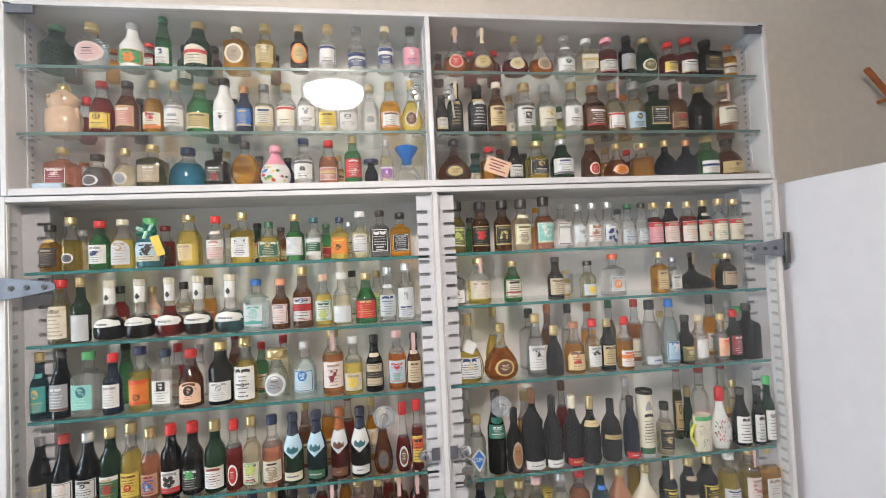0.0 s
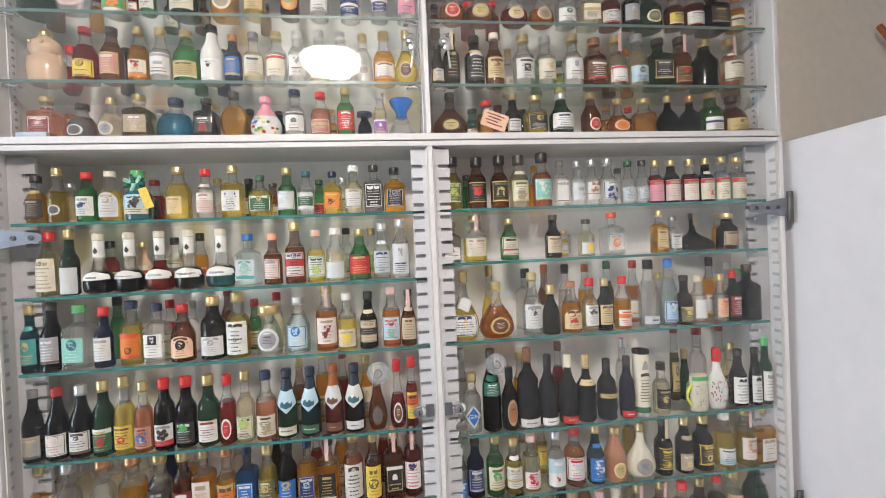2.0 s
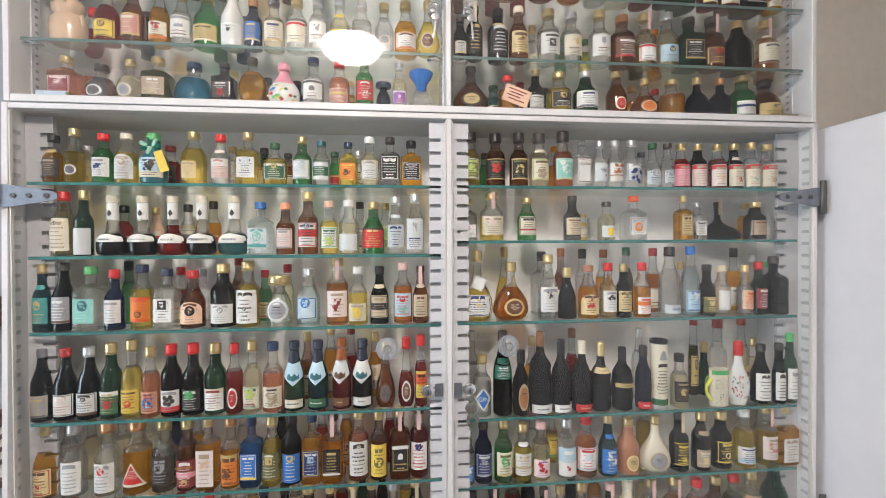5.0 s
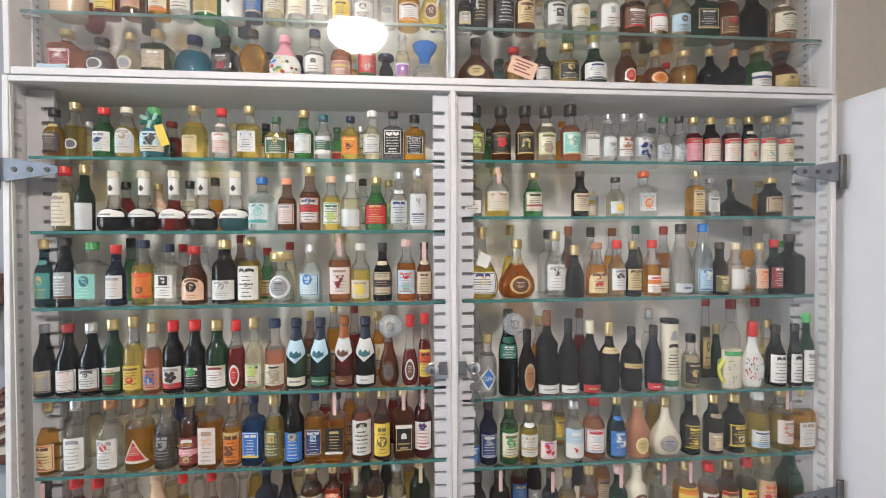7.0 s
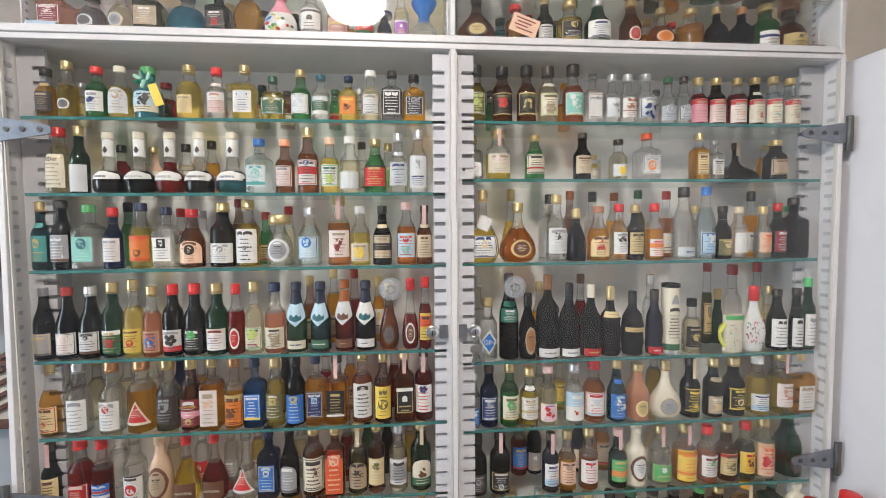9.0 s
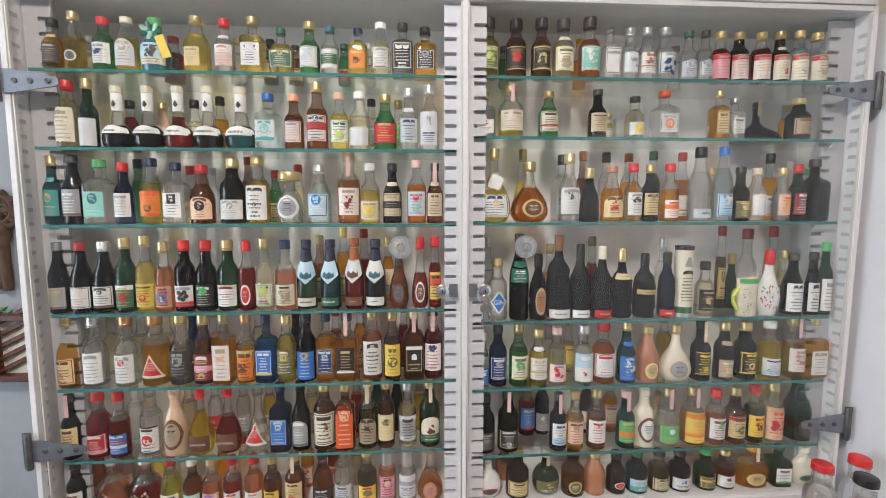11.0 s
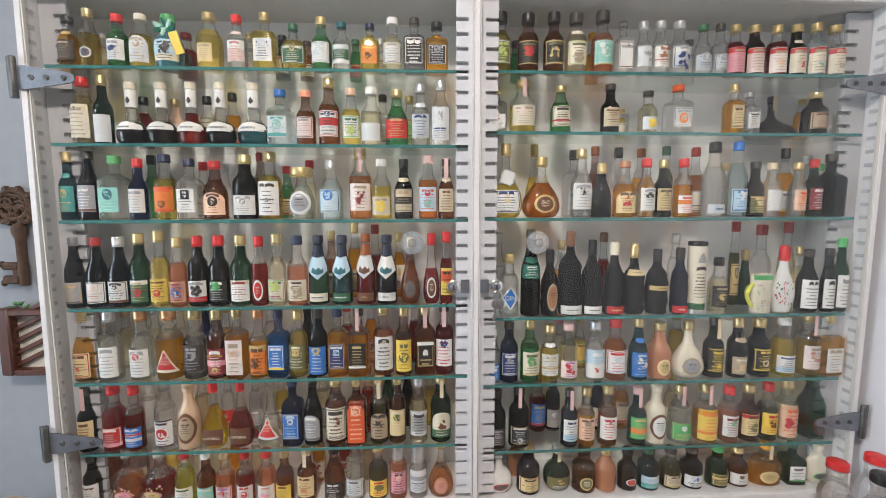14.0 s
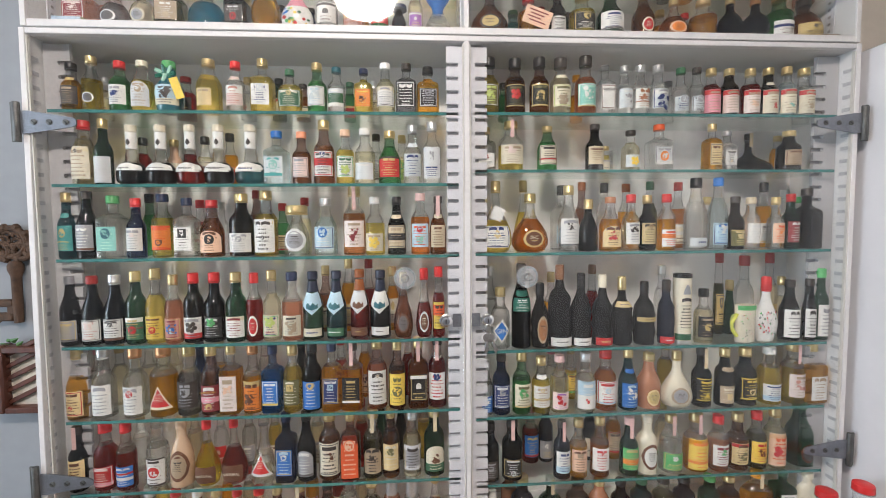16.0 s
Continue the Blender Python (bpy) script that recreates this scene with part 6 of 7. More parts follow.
bottle("w", 0.4524, 0.0306, 1.5472, 0.1276, 0.0323, "ice", "ltblue:low:navy", "blue", "ink=blue em=fig/white/.5/.7")
bottle("r", 0.4847, 0.0305, 1.5472, 0.0940, 0.0300, "dark", "olive:low:gold", "dark", "ink=straw em=fig/straw/.4/.6 bd=gold/.92/1")
bottle("r", 0.5150, 0.0312, 1.5472, 0.0923, 0.0295, "clear", "white:rect:grey", "beige", "ink=silver")
bottle("r", 0.5836, 0.0850, 1.5472, 0.1238, 0.0267, "amber", "white:low:gold", "black")
bottle("r", 0.5608, 0.0295, 1.5472, 0.0926, 0.0269, "clear", "peach:rect:orange", "gold", "em=fig/orange/.4/.6 ink=vermilion")
bottle("r", 0.6264, 0.0850, 1.5472, 0.1099, 0.0227, "clear", "white:none:grey", "white")
bottle("r", 0.5884, 0.0290, 1.5472, 0.0985, 0.0270, "dkgreen", "wine:rect:white", "red", "ink=white")
bottle("s", 0.6243, 0.0350, 1.5472, 0.1082, 0.0370, "black", "black:none:grey", "dark")
bottle("r", 0.6494, 0.0850, 1.5472, 0.0960, 0.0313, "clear", "cream:small:grey", "green")
# lower, other door cabinet, shelf 4
bottle("r", 0.0514, 0.0850, 1.3799, 0.1384, 0.0257, "clear", "cream:none:grey", "silver")
bottle("r", 0.0605, 0.0319, 1.3799, 0.1062, 0.0327, "clear", "white:diamond:blue", "gold", "t=GIN/0.011/white/0.5")
bottle("w", 0.0979, 0.0331, 1.3799, 0.1469, 0.0333, "black", "emerald:rect:white", "dark", "lab=.44/.60/.9 ink=white")
bottle("b", 0.1305, 0.0299, 1.3799, 0.1125, 0.0298, "black", "tan:loval:copper", "black", "lab=.08/.5/.5")
bottle("r", 0.1677, 0.0850, 1.3799, 0.1249, 0.0260, "amber", "orange:low:black", "gold")
bottle("b", 0.1672, 0.0347, 1.3799, 0.1437, 0.0404, "black", "white:foot:grey", "wood")
bottle("b", 0.2051, 0.0326, 1.3799, 0.1286, 0.0342, "black", "white:foot:grey", "black")
bottle("r", 0.2470, 0.0850, 1.3799, 0.1379, 0.0243, "wine", "dark:none:grey", "wood")
bottle("b", 0.2442, 0.0323, 1.3799, 0.1250, 0.0346, "black", "red:foot:gold", "cream")
bottle("b", 0.2804, 0.0343, 1.3799, 0.1214, 0.0366, "black", "straw:band:brown", "gold", "lab=.56/.64/.9")
bottle("b", 0.3209, 0.0328, 1.3799, 0.1119, 0.0365, "black", "gold:band:black", "black", "lab=.38/.45/.9")
bottle("r", 0.3837, 0.0850, 1.3799, 0.1349, 0.0267, "clear", "cream:none:grey", "silver")
bottle("b", 0.3605, 0.0306, 1.3799, 0.1142, 0.0281, "ink", "red:foot:gold", "dark")
bottle("c", 0.3902, 0.0300, 1.3799, 0.1242, 0.0299, "cream", "cream:none:black", "none")
bottle("r", 0.4312, 0.0315, 1.3799, 0.0969, 0.0310, "pale", "black:rect:gold", "black", "em=fig/gold/.4/.5 ink=tan")
bottle("w", 0.4982, 0.0850, 1.3799, 0.1568, 0.0182, "olive", "gold:rect:black", "wine")
bottle("k", 0.5204, 0.0850, 1.3799, 0.1041, 0.0226, "dkgreen", "lime:loval:green", "gold")
bottle("r", 0.5493, 0.0850, 1.3799, 0.1509, 0.0341, "clear", "pink:low:red", "wine")
bottle("m", 0.5067, 0.0263, 1.3799, 0.0672, 0.0376, "cream", "white:none:red", "none")
bottle("v", 0.5473, 0.0287, 1.3799, 0.1175, 0.0425, "white", "white:none:red", "red")
bottle("r", 0.6008, 0.0850, 1.3799, 0.1556, 0.0278, "pale", "gold:low:brown", "wine")
bottle("r", 0.6267, 0.0850, 1.3799, 0.1090, 0.0227, "pale", "cream:low:brown", "gold")
bottle("w", 0.5965, 0.0329, 1.3799, 0.1099, 0.0327, "black", "white:rect:grey", "dark", "ink=dark lab=.06/.52/.86")
bottle("w", 0.6281, 0.0260, 1.3799, 0.1121, 0.0220, "black", "white:rect:grey", "dark", "ink=dark lab=.06/.52/.86")
bottle("r", 0.6523, 0.0287, 1.3799, 0.1302, 0.0254, "dkgreen", "white:rect:grey", "green", "ink=grey lab=.06/.5/.86")
# lower, other door cabinet, shelf 5
bottle("r", 0.0343, 0.0273, 1.2628, 0.0940, 0.0236, "clear", "blue:low:navy", "silver", "em=fig/white/.4/.6 ink=ltblue")
bottle("r", 0.0622, 0.0320, 1.2628, 0.1062, 0.0310, "navy", "navy:rect:silver", "dark", "ink=silver em=fig/grey/.4/.7")
bottle("r", 0.0983, 0.0310, 1.2628, 0.1085, 0.0321, "green", "cream:rect:gold", "gold", "em=fig/green/.5/.6 ink=olive bd=gold/0/.06")
bottle("r", 0.1335, 0.0321, 1.2628, 0.0986, 0.0322, "gold", "white:rect:green", "gold", "bd=gold/.3/.4 ink=tan em=shield/gold/.2/.8")
bottle("r", 0.1689, 0.0850, 1.2628, 0.0990, 0.0224, "clear", "cream:none:grey", "pink")
bottle("r", 0.1668, 0.0317, 1.2628, 0.1009, 0.0324, "pale", "blush:low:blue", "seal", "em=fig/red/.5/.55 ink=purple")
bottle("r", 0.2069, 0.0850, 1.2628, 0.1014, 0.0225, "yellow", "yellow:rect:green", "gold")
bottle("r", 0.2146, 0.0323, 1.2628, 0.1032, 0.0345, "clear", "ltblue:rect:navy", "silver", "em=fig/red/.25/.3 ink=white bd=white/0/.5 lab=.06/.54/.9")
bottle("r", 0.2524, 0.0353, 1.2628, 0.1075, 0.0385, "orange", "white:rect:red", "red", "em=disc/ltblue/.25/.6 ink=red bd=ltblue/.02/.1")
bottle("w", 0.2924, 0.0310, 1.2628, 0.1078, 0.0329, "dkteal", "blue:low:white", "gold", "em=fig/white/.6/.55 ink=ltblue lab=.06/.46/.86")
bottle("w", 0.3337, 0.0359, 1.2628, 0.0978, 0.0409, "terra", "straw:loval:gold", "gold")
bottle("r", 0.3941, 0.0850, 1.2628, 0.1047, 0.0293, "yellow", "cream:none:green", "gold")
bottle("p", 0.3856, 0.0352, 1.2628, 0.1002, 0.0576, "cream", "tan:loval:grey", "gold")
bottle("r", 0.4315, 0.0326, 1.2628, 0.1066, 0.0331, "black", "black:rect:yellow", "dark", "strip em=tri/yellow/.3/.3 bd=yellow/.96/1+yellow/0/.04 ink=yellow")
bottle("r", 0.4735, 0.0304, 1.2628, 0.1048, 0.0317, "dark", "tan:low:gold", "gold", "em=fruit/straw/.4/.4 ink=cream")
bottle("r", 0.5157, 0.0344, 1.2628, 0.1030, 0.0378, "black", "black:rect:yellow", "gold", "em=shield/straw/.3/.35 bd=yellow/.95/1+yellow/0/.05 ink=yellow")
bottle("r", 0.5635, 0.0355, 1.2628, 0.1033, 0.0381, "gold", "white:low:navy", "white", "ink=navy bd=ltblue/.05/.3")
bottle("r", 0.6083, 0.0341, 1.2628, 0.1119, 0.0383, "gold", "floral:rect:red", "gold", "strip em=fig/rose/.5/.55 ink=tan")
bottle("s", 0.6456, 0.0354, 1.2628, 0.1101, 0.0388, "amber", "white:low:brown", "gold", "ink=tan lab=.06/.46/.8")
# lower, other door cabinet, shelf 6
bottle("r", 0.0415, 0.0317, 1.1424, 0.1039, 0.0325, "black", "dark:low:silver", "black", "ink=grey em=disc/grey/.3/.6")
bottle("r", 0.0823, 0.0347, 1.1424, 0.1083, 0.0365, "black", "black:low:silver", "black", "strip ink=silver em=disc/silver/.25/.25")
bottle("r", 0.1293, 0.0850, 1.1424, 0.1090, 0.0309, "wine", "blue:rect:red", "wine")
bottle("r", 0.1590, 0.0850, 1.1424, 0.1137, 0.0273, "black", "grey:low:white", "black")
bottle("r", 0.1716, 0.0292, 1.1424, 0.1026, 0.0294, "ink", "white:rect:blue", "dark", "strip ink=navy bd=ltblue/0/.3")
bottle("r", 0.2026, 0.0312, 1.1424, 0.1049, 0.0314, "amber", "peach:rect:brown", "gold", "ink=brown em=fig/tan/.4/.7")
bottle("r", 0.2453, 0.0850, 1.1424, 0.1187, 0.0272, "dark", "cream:low:gold", "gold")
bottle("r", 0.2421, 0.0317, 1.1424, 0.1073, 0.0333, "copper", "white:rect:red", "gold", "ink=red em=fig/red/.2/.8")
bottle("r", 0.2922, 0.0850, 1.1424, 0.1100, 0.0274, "amber", "beige:rect:red", "gold")
bottle("r", 0.2964, 0.0306, 1.1424, 0.1034, 0.0321, "dkgreen", "green:rect:red", "seal", "strip bd=orange/.25/.5 ink=gold")
bottle("r", 0.3311, 0.0335, 1.1424, 0.1057, 0.0360, "cream", "brown:oval:white", "cream")
bottle("r", 0.3912, 0.0850, 1.1424, 0.1083, 0.0277, "pale", "cream:low:green", "gold")
bottle("w", 0.3775, 0.0349, 1.1424, 0.1039, 0.0399, "clear", "green:low:white", "gold", "strip")
bottle("r", 0.4264, 0.0371, 1.1424, 0.1042, 0.0421, "amber", "yellow:rect:orange", "gold", "strip ink=orange bd=orange/.2/.3 lab=.05/.58/.88")
bottle("r", 0.4659, 0.0316, 1.1424, 0.1001, 0.0343, "rose", "white:rect:green", "red", "em=fig/green/.35/.7 ink=wine")
bottle("r", 0.5045, 0.0337, 1.1424, 0.1025, 0.0365, "brown", "straw:rect:brown", "gold", "bd=red/.82/.98 ink=brown em=fig/olive/.4/.4")
bottle("r", 0.5412, 0.0331, 1.1424, 0.1049, 0.0331, "olive", "yellow:rect:green", "red", "ink=red em=fig/brown/.4/.5")
bottle("r", 0.5769, 0.0336, 1.1424, 0.1094, 0.0372, "pale", "peach:rect:red", "gold", "em=fig/red/.6/.45 ink=vermilion lab=.06/.6/.88")
bottle("w", 0.6302, 0.0386, 1.1424, 0.1184, 0.0453, "dkgreen", "brown:loval:dark", "dkgreen")
# lower, other door cabinet, shelf 7
bottle("j", 0.0473, 0.0378, 1.0552, 0.0701, 0.0495, "white", "red:small", "none")
bottle("r", 0.0876, 0.0850, 1.0552, 0.0655, 0.0312, "terra", "brown:none:grey", "brown")
bottle("r", 0.1010, 0.0355, 1.0552, 0.0877, 0.0410, "ink", "straw:low:brown", "gold", "ink=dark")
bottle("j", 0.1541, 0.0386, 1.0552, 0.0814, 0.0501, "dkgreen", "olive:low:gold", "silver", "strip")
bottle("r", 0.2033, 0.0351, 1.0552, 0.0795, 0.0413, "brown", "gold:loval:olive", "black")
bottle("w", 0.2433, 0.0343, 1.0552, 0.0753, 0.0375, "terra", "brown:none:brown", "gold")
bottle("r", 0.2835, 0.0335, 1.0552, 0.0733, 0.0339, "black", "white:small:red", "black")
bottle("r", 0.3228, 0.0341, 1.0552, 0.0734, 0.0381, "dkteal", "ltblue:low:white", "dkgreen", "bd=teal/0/.4 ink=white")
bottle("r", 0.3655, 0.0350, 1.0552, 0.0714, 0.0380, "olive", "beige:low:gold", "dark")
bottle("r", 0.4042, 0.0336, 1.0552, 0.0716, 0.0381, "ink", "silver:low:blue", "dark")
bottle("r", 0.4538, 0.0341, 1.0552, 0.0718, 0.0373, "dkgreen", "olive:low:gold", "green")
bottle("r", 0.4918, 0.0349, 1.0552, 0.0697, 0.0368, "brown", "white:low:brown", "gold")
bottle("f", 0.5442, 0.0316, 1.0552, 0.0789, 0.0603, "amber", "straw:loval:gold", "amber", "strip")
bottle("s", 0.5969, 0.0336, 1.0552, 0.0746, 0.0351, "dkgreen", "white:rect:green", "dkgreen")
bottle("o", 0.6399, 0.0269, 1.0552, 0.0748, 0.0498, "cream", "green:small", "cream")
# upper, one door cabinet, shelf 1
bottle("w", -0.6209, 0.0417, 2.1148, 0.0757, 0.0504, "dkgreen", "dark:none:grey", "dkgreen")
bottle("r", -0.6244, 0.0850, 2.1148, 0.0610, 0.0256, "brown", "cream:none:grey", "dark")
bottle("f", -0.5607, 0.0306, 2.1148, 0.0766, 0.0532, "clear", "blush:oval:seal", "gold")
bottle("r", -0.5601, 0.0850, 2.1148, 0.0596, 0.0209, "amber", "cream:none:grey", "brown")
bottle("w", -0.5000, 0.0353, 2.1148, 0.0794, 0.0396, "white", "green:low:orange", "silver", "em=fruit/orange/.5/.4 ink=dkgreen")
bottle("r", -0.4691, 0.0240, 2.1148, 0.0408, 0.0150, "red", "cream:low:red", "red")
bottle("w", -0.4486, 0.0274, 2.1148, 0.0880, 0.0248, "green", "white:low:navy", "dkgreen")
bottle("r", -0.4388, 0.0850, 2.1148, 0.0693, 0.0255, "dkgreen", "cream:low:dark", "dark")
bottle("w", -0.3962, 0.0368, 2.1148, 0.0849, 0.0446, "dkgreen", "cream:arch:red", "gold")
bottle("r", -0.3871, 0.0850, 2.1148, 0.0678, 0.0259, "brown", "cream:low:red", "dark")
bottle("s", -0.3326, 0.0361, 2.1148, 0.0778, 0.0392, "amber", "cream:oval:tan", "cream")
bottle("r", -0.2837, 0.0320, 2.1148, 0.0825, 0.0339, "gold", "straw:rect:white", "gold", "ink=olive em=fig/cream/.4/.7")
bottle("r", -0.2798, 0.0850, 2.1148, 0.0539, 0.0192, "brown", "cream:none:grey", "dark")
bottle("r", -0.2262, 0.0300, 2.1148, 0.0813, 0.0310, "dark", "orange:oval:gold", "gold")
bottle("r", -0.1774, 0.0312, 2.1148, 0.0841, 0.0315, "clear", "white:rect:navy", "gold")
bottle("r", -0.1258, 0.0335, 2.1148, 0.0828, 0.0339, "clear", "navy:low:white", "grey")
bottle("r", -0.0752, 0.0304, 2.1148, 0.0835, 0.0307, "clear", "navy:rect:white", "beige")
bottle("r", -0.0286, 0.0326, 2.1148, 0.0842, 0.0332, "clear", "pink:rect:white", "dark")
# upper, one door cabinet, shelf 2
bottle("owl", -0.6139, 0.0432, 2.0048, 0.0884, 0.0553, "peach", "peach:none:brown", "gold")
bottle("j", -0.6040, 0.0850, 2.0048, 0.0830, 0.0328, "red", "dark:none:red", "red")
bottle("w", -0.5486, 0.0328, 2.0048, 0.0894, 0.0355, "wine", "yellow:low:brown", "wine")
bottle("w", -0.5096, 0.0332, 2.0048, 0.0901, 0.0344, "brown", "rose:rect:gold", "dark", "ink=cream bd=gold/.96/1+gold/0/.04")
bottle("r", -0.5161, 0.0850, 2.0048, 0.0802, 0.0212, "dark", "cream:none:grey", "dark")
bottle("w", -0.4684, 0.0312, 2.0048, 0.0908, 0.0313, "amber", "cream:low:brown", "gold", "em=fig/red/.4/.75 ink=brown bd=orange/0/.2")
bottle("w", -0.4355, 0.0332, 2.0048, 0.0913, 0.0333, "clear", "white:rect:grey", "gold")
bottle("w", -0.3967, 0.0355, 2.0048, 0.0881, 0.0410, "green", "gold:low:cream", "gold")
bottle("r", -0.3953, 0.0850, 2.0048, 0.0777, 0.0221, "dkgreen", "cream:none:grey", "dkgreen")
bottle("w", -0.3555, 0.0327, 2.0048, 0.0966, 0.0364, "white", "white:low:grey", "black", "em=fig/dark/.3/.7 ink=silver")
bottle("r", -0.3568, 0.0850, 2.0048, 0.0803, 0.0224, "navy", "cream:none:grey", "dark")
bottle("r", -0.3221, 0.0305, 2.0048, 0.0813, 0.0281, "navy", "blue:rect:gold", "copper")
bottle("r", -0.2893, 0.0319, 2.0048, 0.0858, 0.0337, "pale", "cream:rect:gold", "grey")
bottle("r", -0.2523, 0.0331, 2.0048, 0.0884, 0.0342, "clear", "cream:rect:red", "gold")
bottle("r", -0.2176, 0.0300, 2.0048, 0.0889, 0.0309, "clear", "white:rect:grey", "silver")
bottle("r", -0.1816, 0.0321, 2.0048, 0.0915, 0.0332, "pale", "yellow:low:white", "silver")
bottle("r", -0.1451, 0.0333, 2.0048, 0.0900, 0.0336, "clear", "white:low:black", "silver")
bottle("w", -0.1071, 0.0311, 2.0048, 0.0865, 0.0321, "clear", "cream:small:grey", "gold")
bottle("w", -0.0707, 0.0351, 2.0048, 0.0933, 0.0383, "amber", "white:low:orange", "gold")
bottle("p", -0.0327, 0.0290, 2.0048, 0.0940, 0.0414, "gold", "beige:loval:brown", "gold")
# upper, one door cabinet, shelf 3
bottle("s", -0.6124, 0.0366, 1.9126, 0.0709, 0.0401, "rose", "wine:rect:white", "gold", "ink=blush em=fig/blush/.3/.75")
bottle("r", -0.6105, 0.0850, 1.9126, 0.0582, 0.0221, "rose", "cream:none:red", "brown")
bottle("k", -0.5609, 0.0373, 1.9126, 0.0603, 0.0426, "grey", "silver:loval:dark", "dark")
bottle("j", -0.5153, 0.0326, 1.9126, 0.0684, 0.0401, "pale", "cream:loval:grey", "gold")
bottle("s", -0.4743, 0.0359, 1.9126, 0.0747, 0.0408, "olive", "tan:rect:white", "gold", "ink=white em=disc/beige/.2/.25")
bottle("r", -0.4664, 0.0850, 1.9126, 0.0659, 0.0251, "clear", "teal:low:white", "silver")
bottle("k", -0.4219, 0.0446, 1.9126, 0.0715, 0.0592, "ocean", "ocean:none:navy", "navy")
bottle("s", -0.3693, 0.0334, 1.9126, 0.0683, 0.0347, "dark", "dark:rect:red", "dark", "em=disc/red/.3/.3 ink=white")
bottle("r", -0.3725, 0.0850, 1.9126, 0.0753, 0.0203, "pale", "cream:low:brown", "gold")
bottle("o", -0.3232, 0.0274, 1.9126, 0.0768, 0.0478, "amber", "amber:none:brown", "dark")
bottle("r", -0.3149, 0.0850, 1.9126, 0.0655, 0.0245, "brown", "dark:none:grey", "dark")
bottle("house", -0.2735, 0.0301, 1.9126, 0.0715, 0.0504, "white", "floral:none:red", "pink")
bottle("r", -0.2644, 0.0850, 1.9126, 0.0618, 0.0230, "navy", "cream:none:grey", "dark")
bottle("r", -0.2258, 0.0317, 1.9126, 0.0821, 0.0344, "clear", "white:rect:black", "navy")
bottle("w", -0.1831, 0.0329, 1.9126, 0.0787, 0.0349, "rose", "rose:low:gold", "red")
bottle("r", -0.1711, 0.0850, 1.9126, 0.0649, 0.0198, "amber", "gold:rect:brown", "gold")
bottle("r", -0.1408, 0.0301, 1.9126, 0.0854, 0.0302, "green", "red:rect:white", "gold", "ink=white em=fig/white/.3/.3")
bottle("k", -0.1089, 0.0282, 1.9126, 0.0429, 0.0245, "ink", "dark:none:blue", "navy", "wide")
bottle("w", -0.0817, 0.0266, 1.9126, 0.0760, 0.0242, "pale", "purple:low:white", "silver")
bottle("t", -0.0440, 0.0405, 1.9126, 0.0682, 0.0500, "clear", "clearlab:none:grey", "blue", "stopper")
# upper, other door cabinet, shelf 1
bottle("r", 0.0290, 0.0850, 2.1136, 0.0623, 0.0191, "brown", "cream:none:grey", "dark")
bottle("p", 0.0540, 0.0326, 2.1136, 0.0853, 0.0475, "orange", "peach:loval:red", "gold", "strip fill=.34")
bottle("r", 0.0928, 0.0850, 2.1136, 0.0686, 0.0281, "wine", "dark:none:red", "red")
bottle("p", 0.1056, 0.0345, 2.1136, 0.0861, 0.0544, "copper", "tan:loval:gold", "silver", "strip fill=.34")
bottle("r", 0.1414, 0.0850, 2.1136, 0.0715, 0.0285, "wine", "dark:none:red", "red")
bottle("p", 0.1691, 0.0330, 2.1136, 0.0739, 0.0514, "wine", "cream:loval:straw", "gold", "fill=.34")
bottle("p", 0.2204, 0.0335, 2.1136, 0.0767, 0.0501, "orange", "peach:loval:tan", "gold", "fill=.34")
bottle("w", 0.2681, 0.0339, 2.1136, 0.0773, 0.0387, "clear", "white:low:dkgreen", "silver")
bottle("s", 0.3141, 0.0352, 2.1136, 0.0734, 0.0395, "pale", "cream:rect:gold", "white")
bottle("r", 0.3561, 0.0364, 2.1136, 0.0762, 0.0398, "wine", "white:low:red", "pink")
bottle("r", 0.3964, 0.0314, 2.1136, 0.0789, 0.0328, "black", "grey:rect:silver", "black")
bottle("w", 0.4383, 0.0409, 2.1136, 0.0794, 0.0499, "dkgreen", "cream:loval:olive", "gold")
bottle("r", 0.4845, 0.0318, 2.1136, 0.0685, 0.0346, "wine", "yellow:low:white", "red")
bottle("r", 0.5276, 0.0363, 2.1136, 0.0805, 0.0416, "wine", "white:low:gold", "red")
bottle("s", 0.5738, 0.0411, 2.1136, 0.0788, 0.0491, "black", "dark:rect:grey", "black")
bottle("r", 0.6156, 0.0316, 2.1136, 0.0653, 0.0332, "amber", "cream:low:brown", "copper")
# upper, other door cabinet, shelf 2
bottle("r", 0.0231, 0.0256, 2.0023, 0.0694, 0.0222, "dark", "white:low:yellow", "dark")
bottle("r", 0.0487, 0.0302, 2.0023, 0.0931, 0.0293, "black", "black:rect:gold", "black", "strip ink=gold lab=.1/.66/.86")
bottle("r", 0.0914, 0.0347, 2.0023, 0.0916, 0.0364, "black", "black:rect:silver", "black", "ink=silver lab=.1/.66/.86")
bottle("w", 0.1282, 0.0324, 2.0023, 0.0965, 0.0348, "brown", "straw:rect:brown", "cream", "ink=brown em=fig/brown/.4/.7")
bottle("r", 0.1696, 0.0850, 2.0023, 0.0920, 0.0265, "clear", "cream:low:grey", "gold")
bottle("r", 0.1832, 0.0343, 2.0023, 0.0952, 0.0396, "clear", "white:rect:black", "gold", "em=sq/dark/.3/.5 ink=dark")
bottle("r", 0.2253, 0.0850, 2.0023, 0.0695, 0.0225, "green", "green:none:grey", "green")
bottle("r", 0.2256, 0.0355, 2.0023, 0.0936, 0.0380, "clear", "cream:rect:gold", "silver")
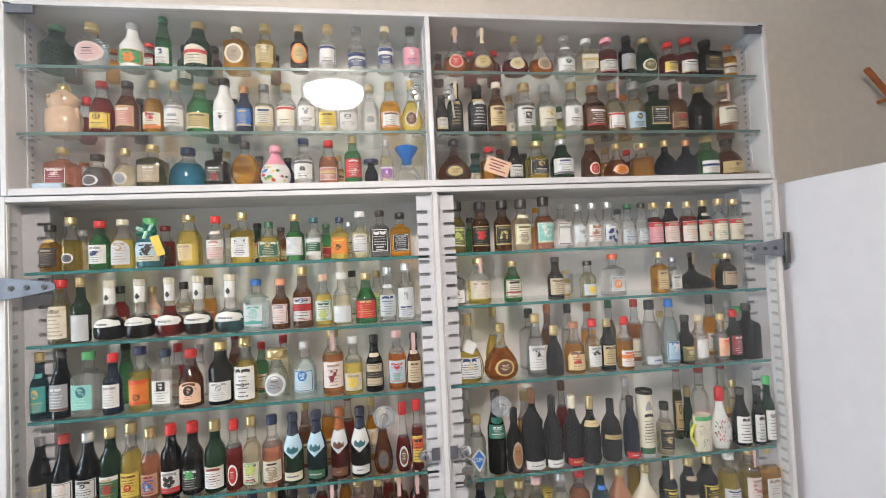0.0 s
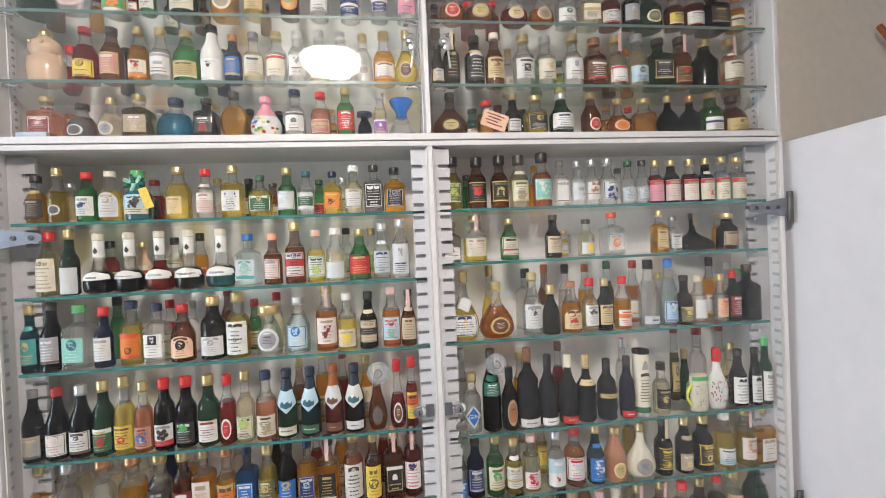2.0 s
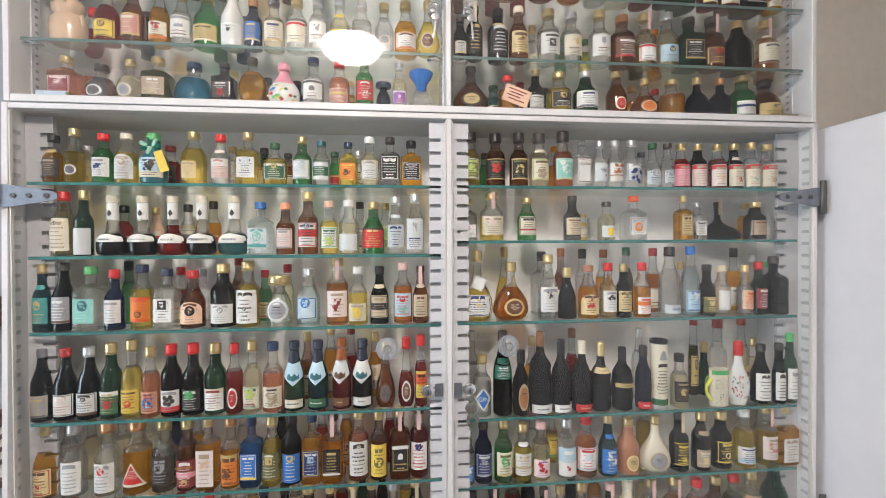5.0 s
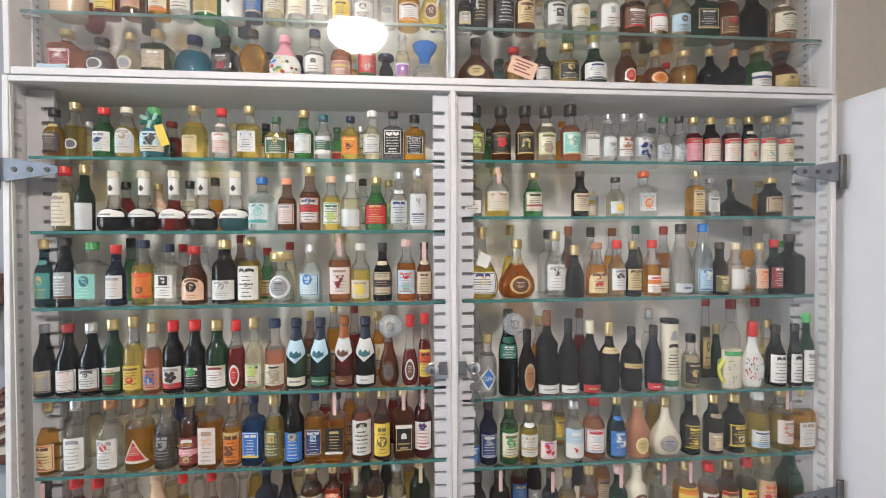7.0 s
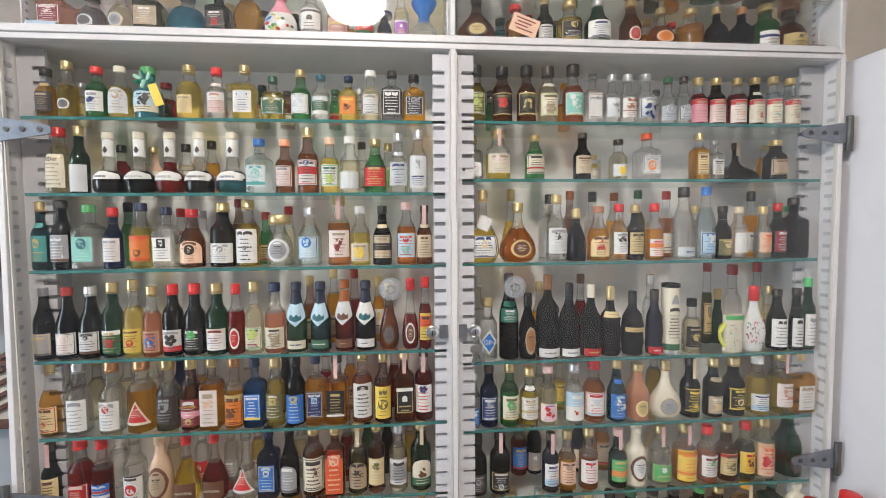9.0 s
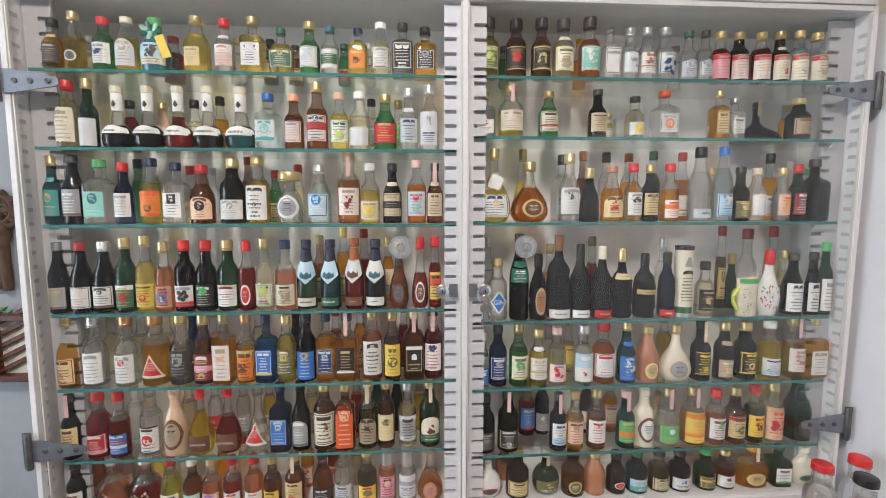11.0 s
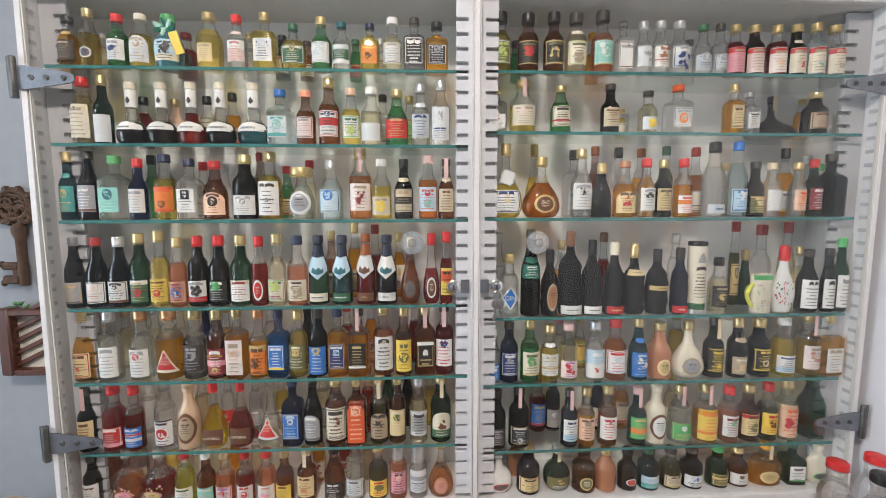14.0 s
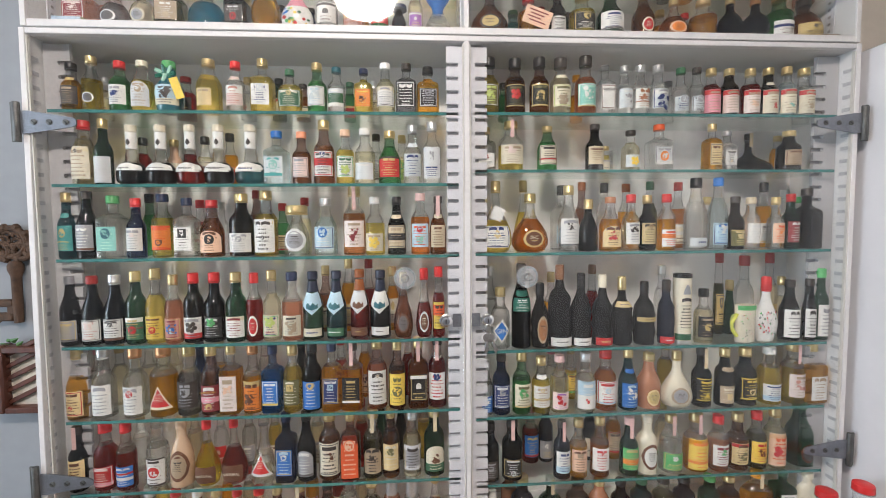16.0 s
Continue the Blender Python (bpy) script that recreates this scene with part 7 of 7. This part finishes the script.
bottle("r", 0.2734, 0.0850, 2.0023, 0.0700, 0.0228, "lime", "yellow:low:green", "dkgreen")
bottle("r", 0.2789, 0.0354, 2.0023, 0.0989, 0.0387, "clear", "white:rect:grey", "gold")
bottle("r", 0.3226, 0.0373, 2.0023, 0.0929, 0.0456, "brown", "brown:rect:red", "copper")
bottle("r", 0.3769, 0.0850, 2.0023, 0.0664, 0.0259, "black", "cream:none:grey", "dark")
bottle("r", 0.3659, 0.0363, 2.0023, 0.0980, 0.0396, "pale", "white:low:red", "gold", "strip")
bottle("r", 0.4158, 0.0850, 2.0023, 0.0955, 0.0262, "amber", "cream:none:grey", "orange")
bottle("r", 0.4085, 0.0359, 2.0023, 0.1009, 0.0399, "pale", "ltblue:low:navy", "silver")
bottle("s", 0.4529, 0.0377, 2.0023, 0.0949, 0.0464, "dkgreen", "black:rect:gold", "dark")
bottle("r", 0.4980, 0.0368, 2.0023, 0.0978, 0.0425, "brown", "brown:low:red", "dark", "strip")
bottle("w", 0.5549, 0.0435, 2.0023, 0.0964, 0.0540, "black", "dark:none:gold", "gold")
bottle("r", 0.6064, 0.0388, 2.0023, 0.0972, 0.0477, "pale", "cream:rect:brown", "gold", "strip")
bottle("r", 0.6483, 0.0850, 2.0023, 0.0819, 0.0334, "rose", "cream:none:red", "red")
# upper, other door cabinet, shelf 3
bottle("p", 0.0437, 0.0377, 1.9126, 0.0797, 0.0633, "brown", "dark:loval:gold", "dark")
bottle("r", 0.0944, 0.0850, 1.9126, 0.0655, 0.0344, "teal", "cream:low:green", "dkgreen")
bottle("r", 0.1085, 0.0322, 1.9126, 0.0636, 0.0345, "amber", "dark:none:red", "red", "bigtag")
bottle("r", 0.1452, 0.0850, 1.9126, 0.0728, 0.0306, "brown", "cream:none:grey", "wine")
bottle("r", 0.1575, 0.0289, 1.9126, 0.0748, 0.0288, "dark", "white:low:grey", "gold")
bottle("r", 0.1944, 0.0850, 1.9126, 0.0642, 0.0266, "dkgreen", "cream:none:grey", "dark")
bottle("r", 0.2039, 0.0385, 1.9126, 0.0754, 0.0439, "gold", "black:rect:gold", "gold")
bottle("w", 0.2533, 0.0373, 1.9126, 0.0782, 0.0447, "dkgreen", "white:rect:black", "silver")
bottle("w", 0.3104, 0.0344, 1.9126, 0.0789, 0.0368, "brown", "cream:loval:red", "gold")
bottle("r", 0.3690, 0.0850, 1.9126, 0.0730, 0.0304, "amber", "beige:low:brown", "gold")
bottle("p", 0.3651, 0.0344, 1.9126, 0.0685, 0.0539, "copper", "peach:loval:orange", "gold")
bottle("r", 0.4166, 0.0850, 1.9126, 0.0688, 0.0261, "wine", "cream:none:red", "red")
bottle("r", 0.4196, 0.0369, 1.9126, 0.0691, 0.0437, "amber", "amber:none:gold", "gold")
bottle("j", 0.4677, 0.0352, 1.9126, 0.0742, 0.0426, "ink", "dark:none:gold", "gold")
bottle("j", 0.5141, 0.0353, 1.9126, 0.0747, 0.0462, "ink", "dark:none:gold", "copper")
bottle("r", 0.5599, 0.0376, 1.9126, 0.0821, 0.0442, "green", "white:low:navy", "gold")
bottle("k", 0.6127, 0.0456, 1.9126, 0.0782, 0.0583, "brown", "gold:low:black", "dark")
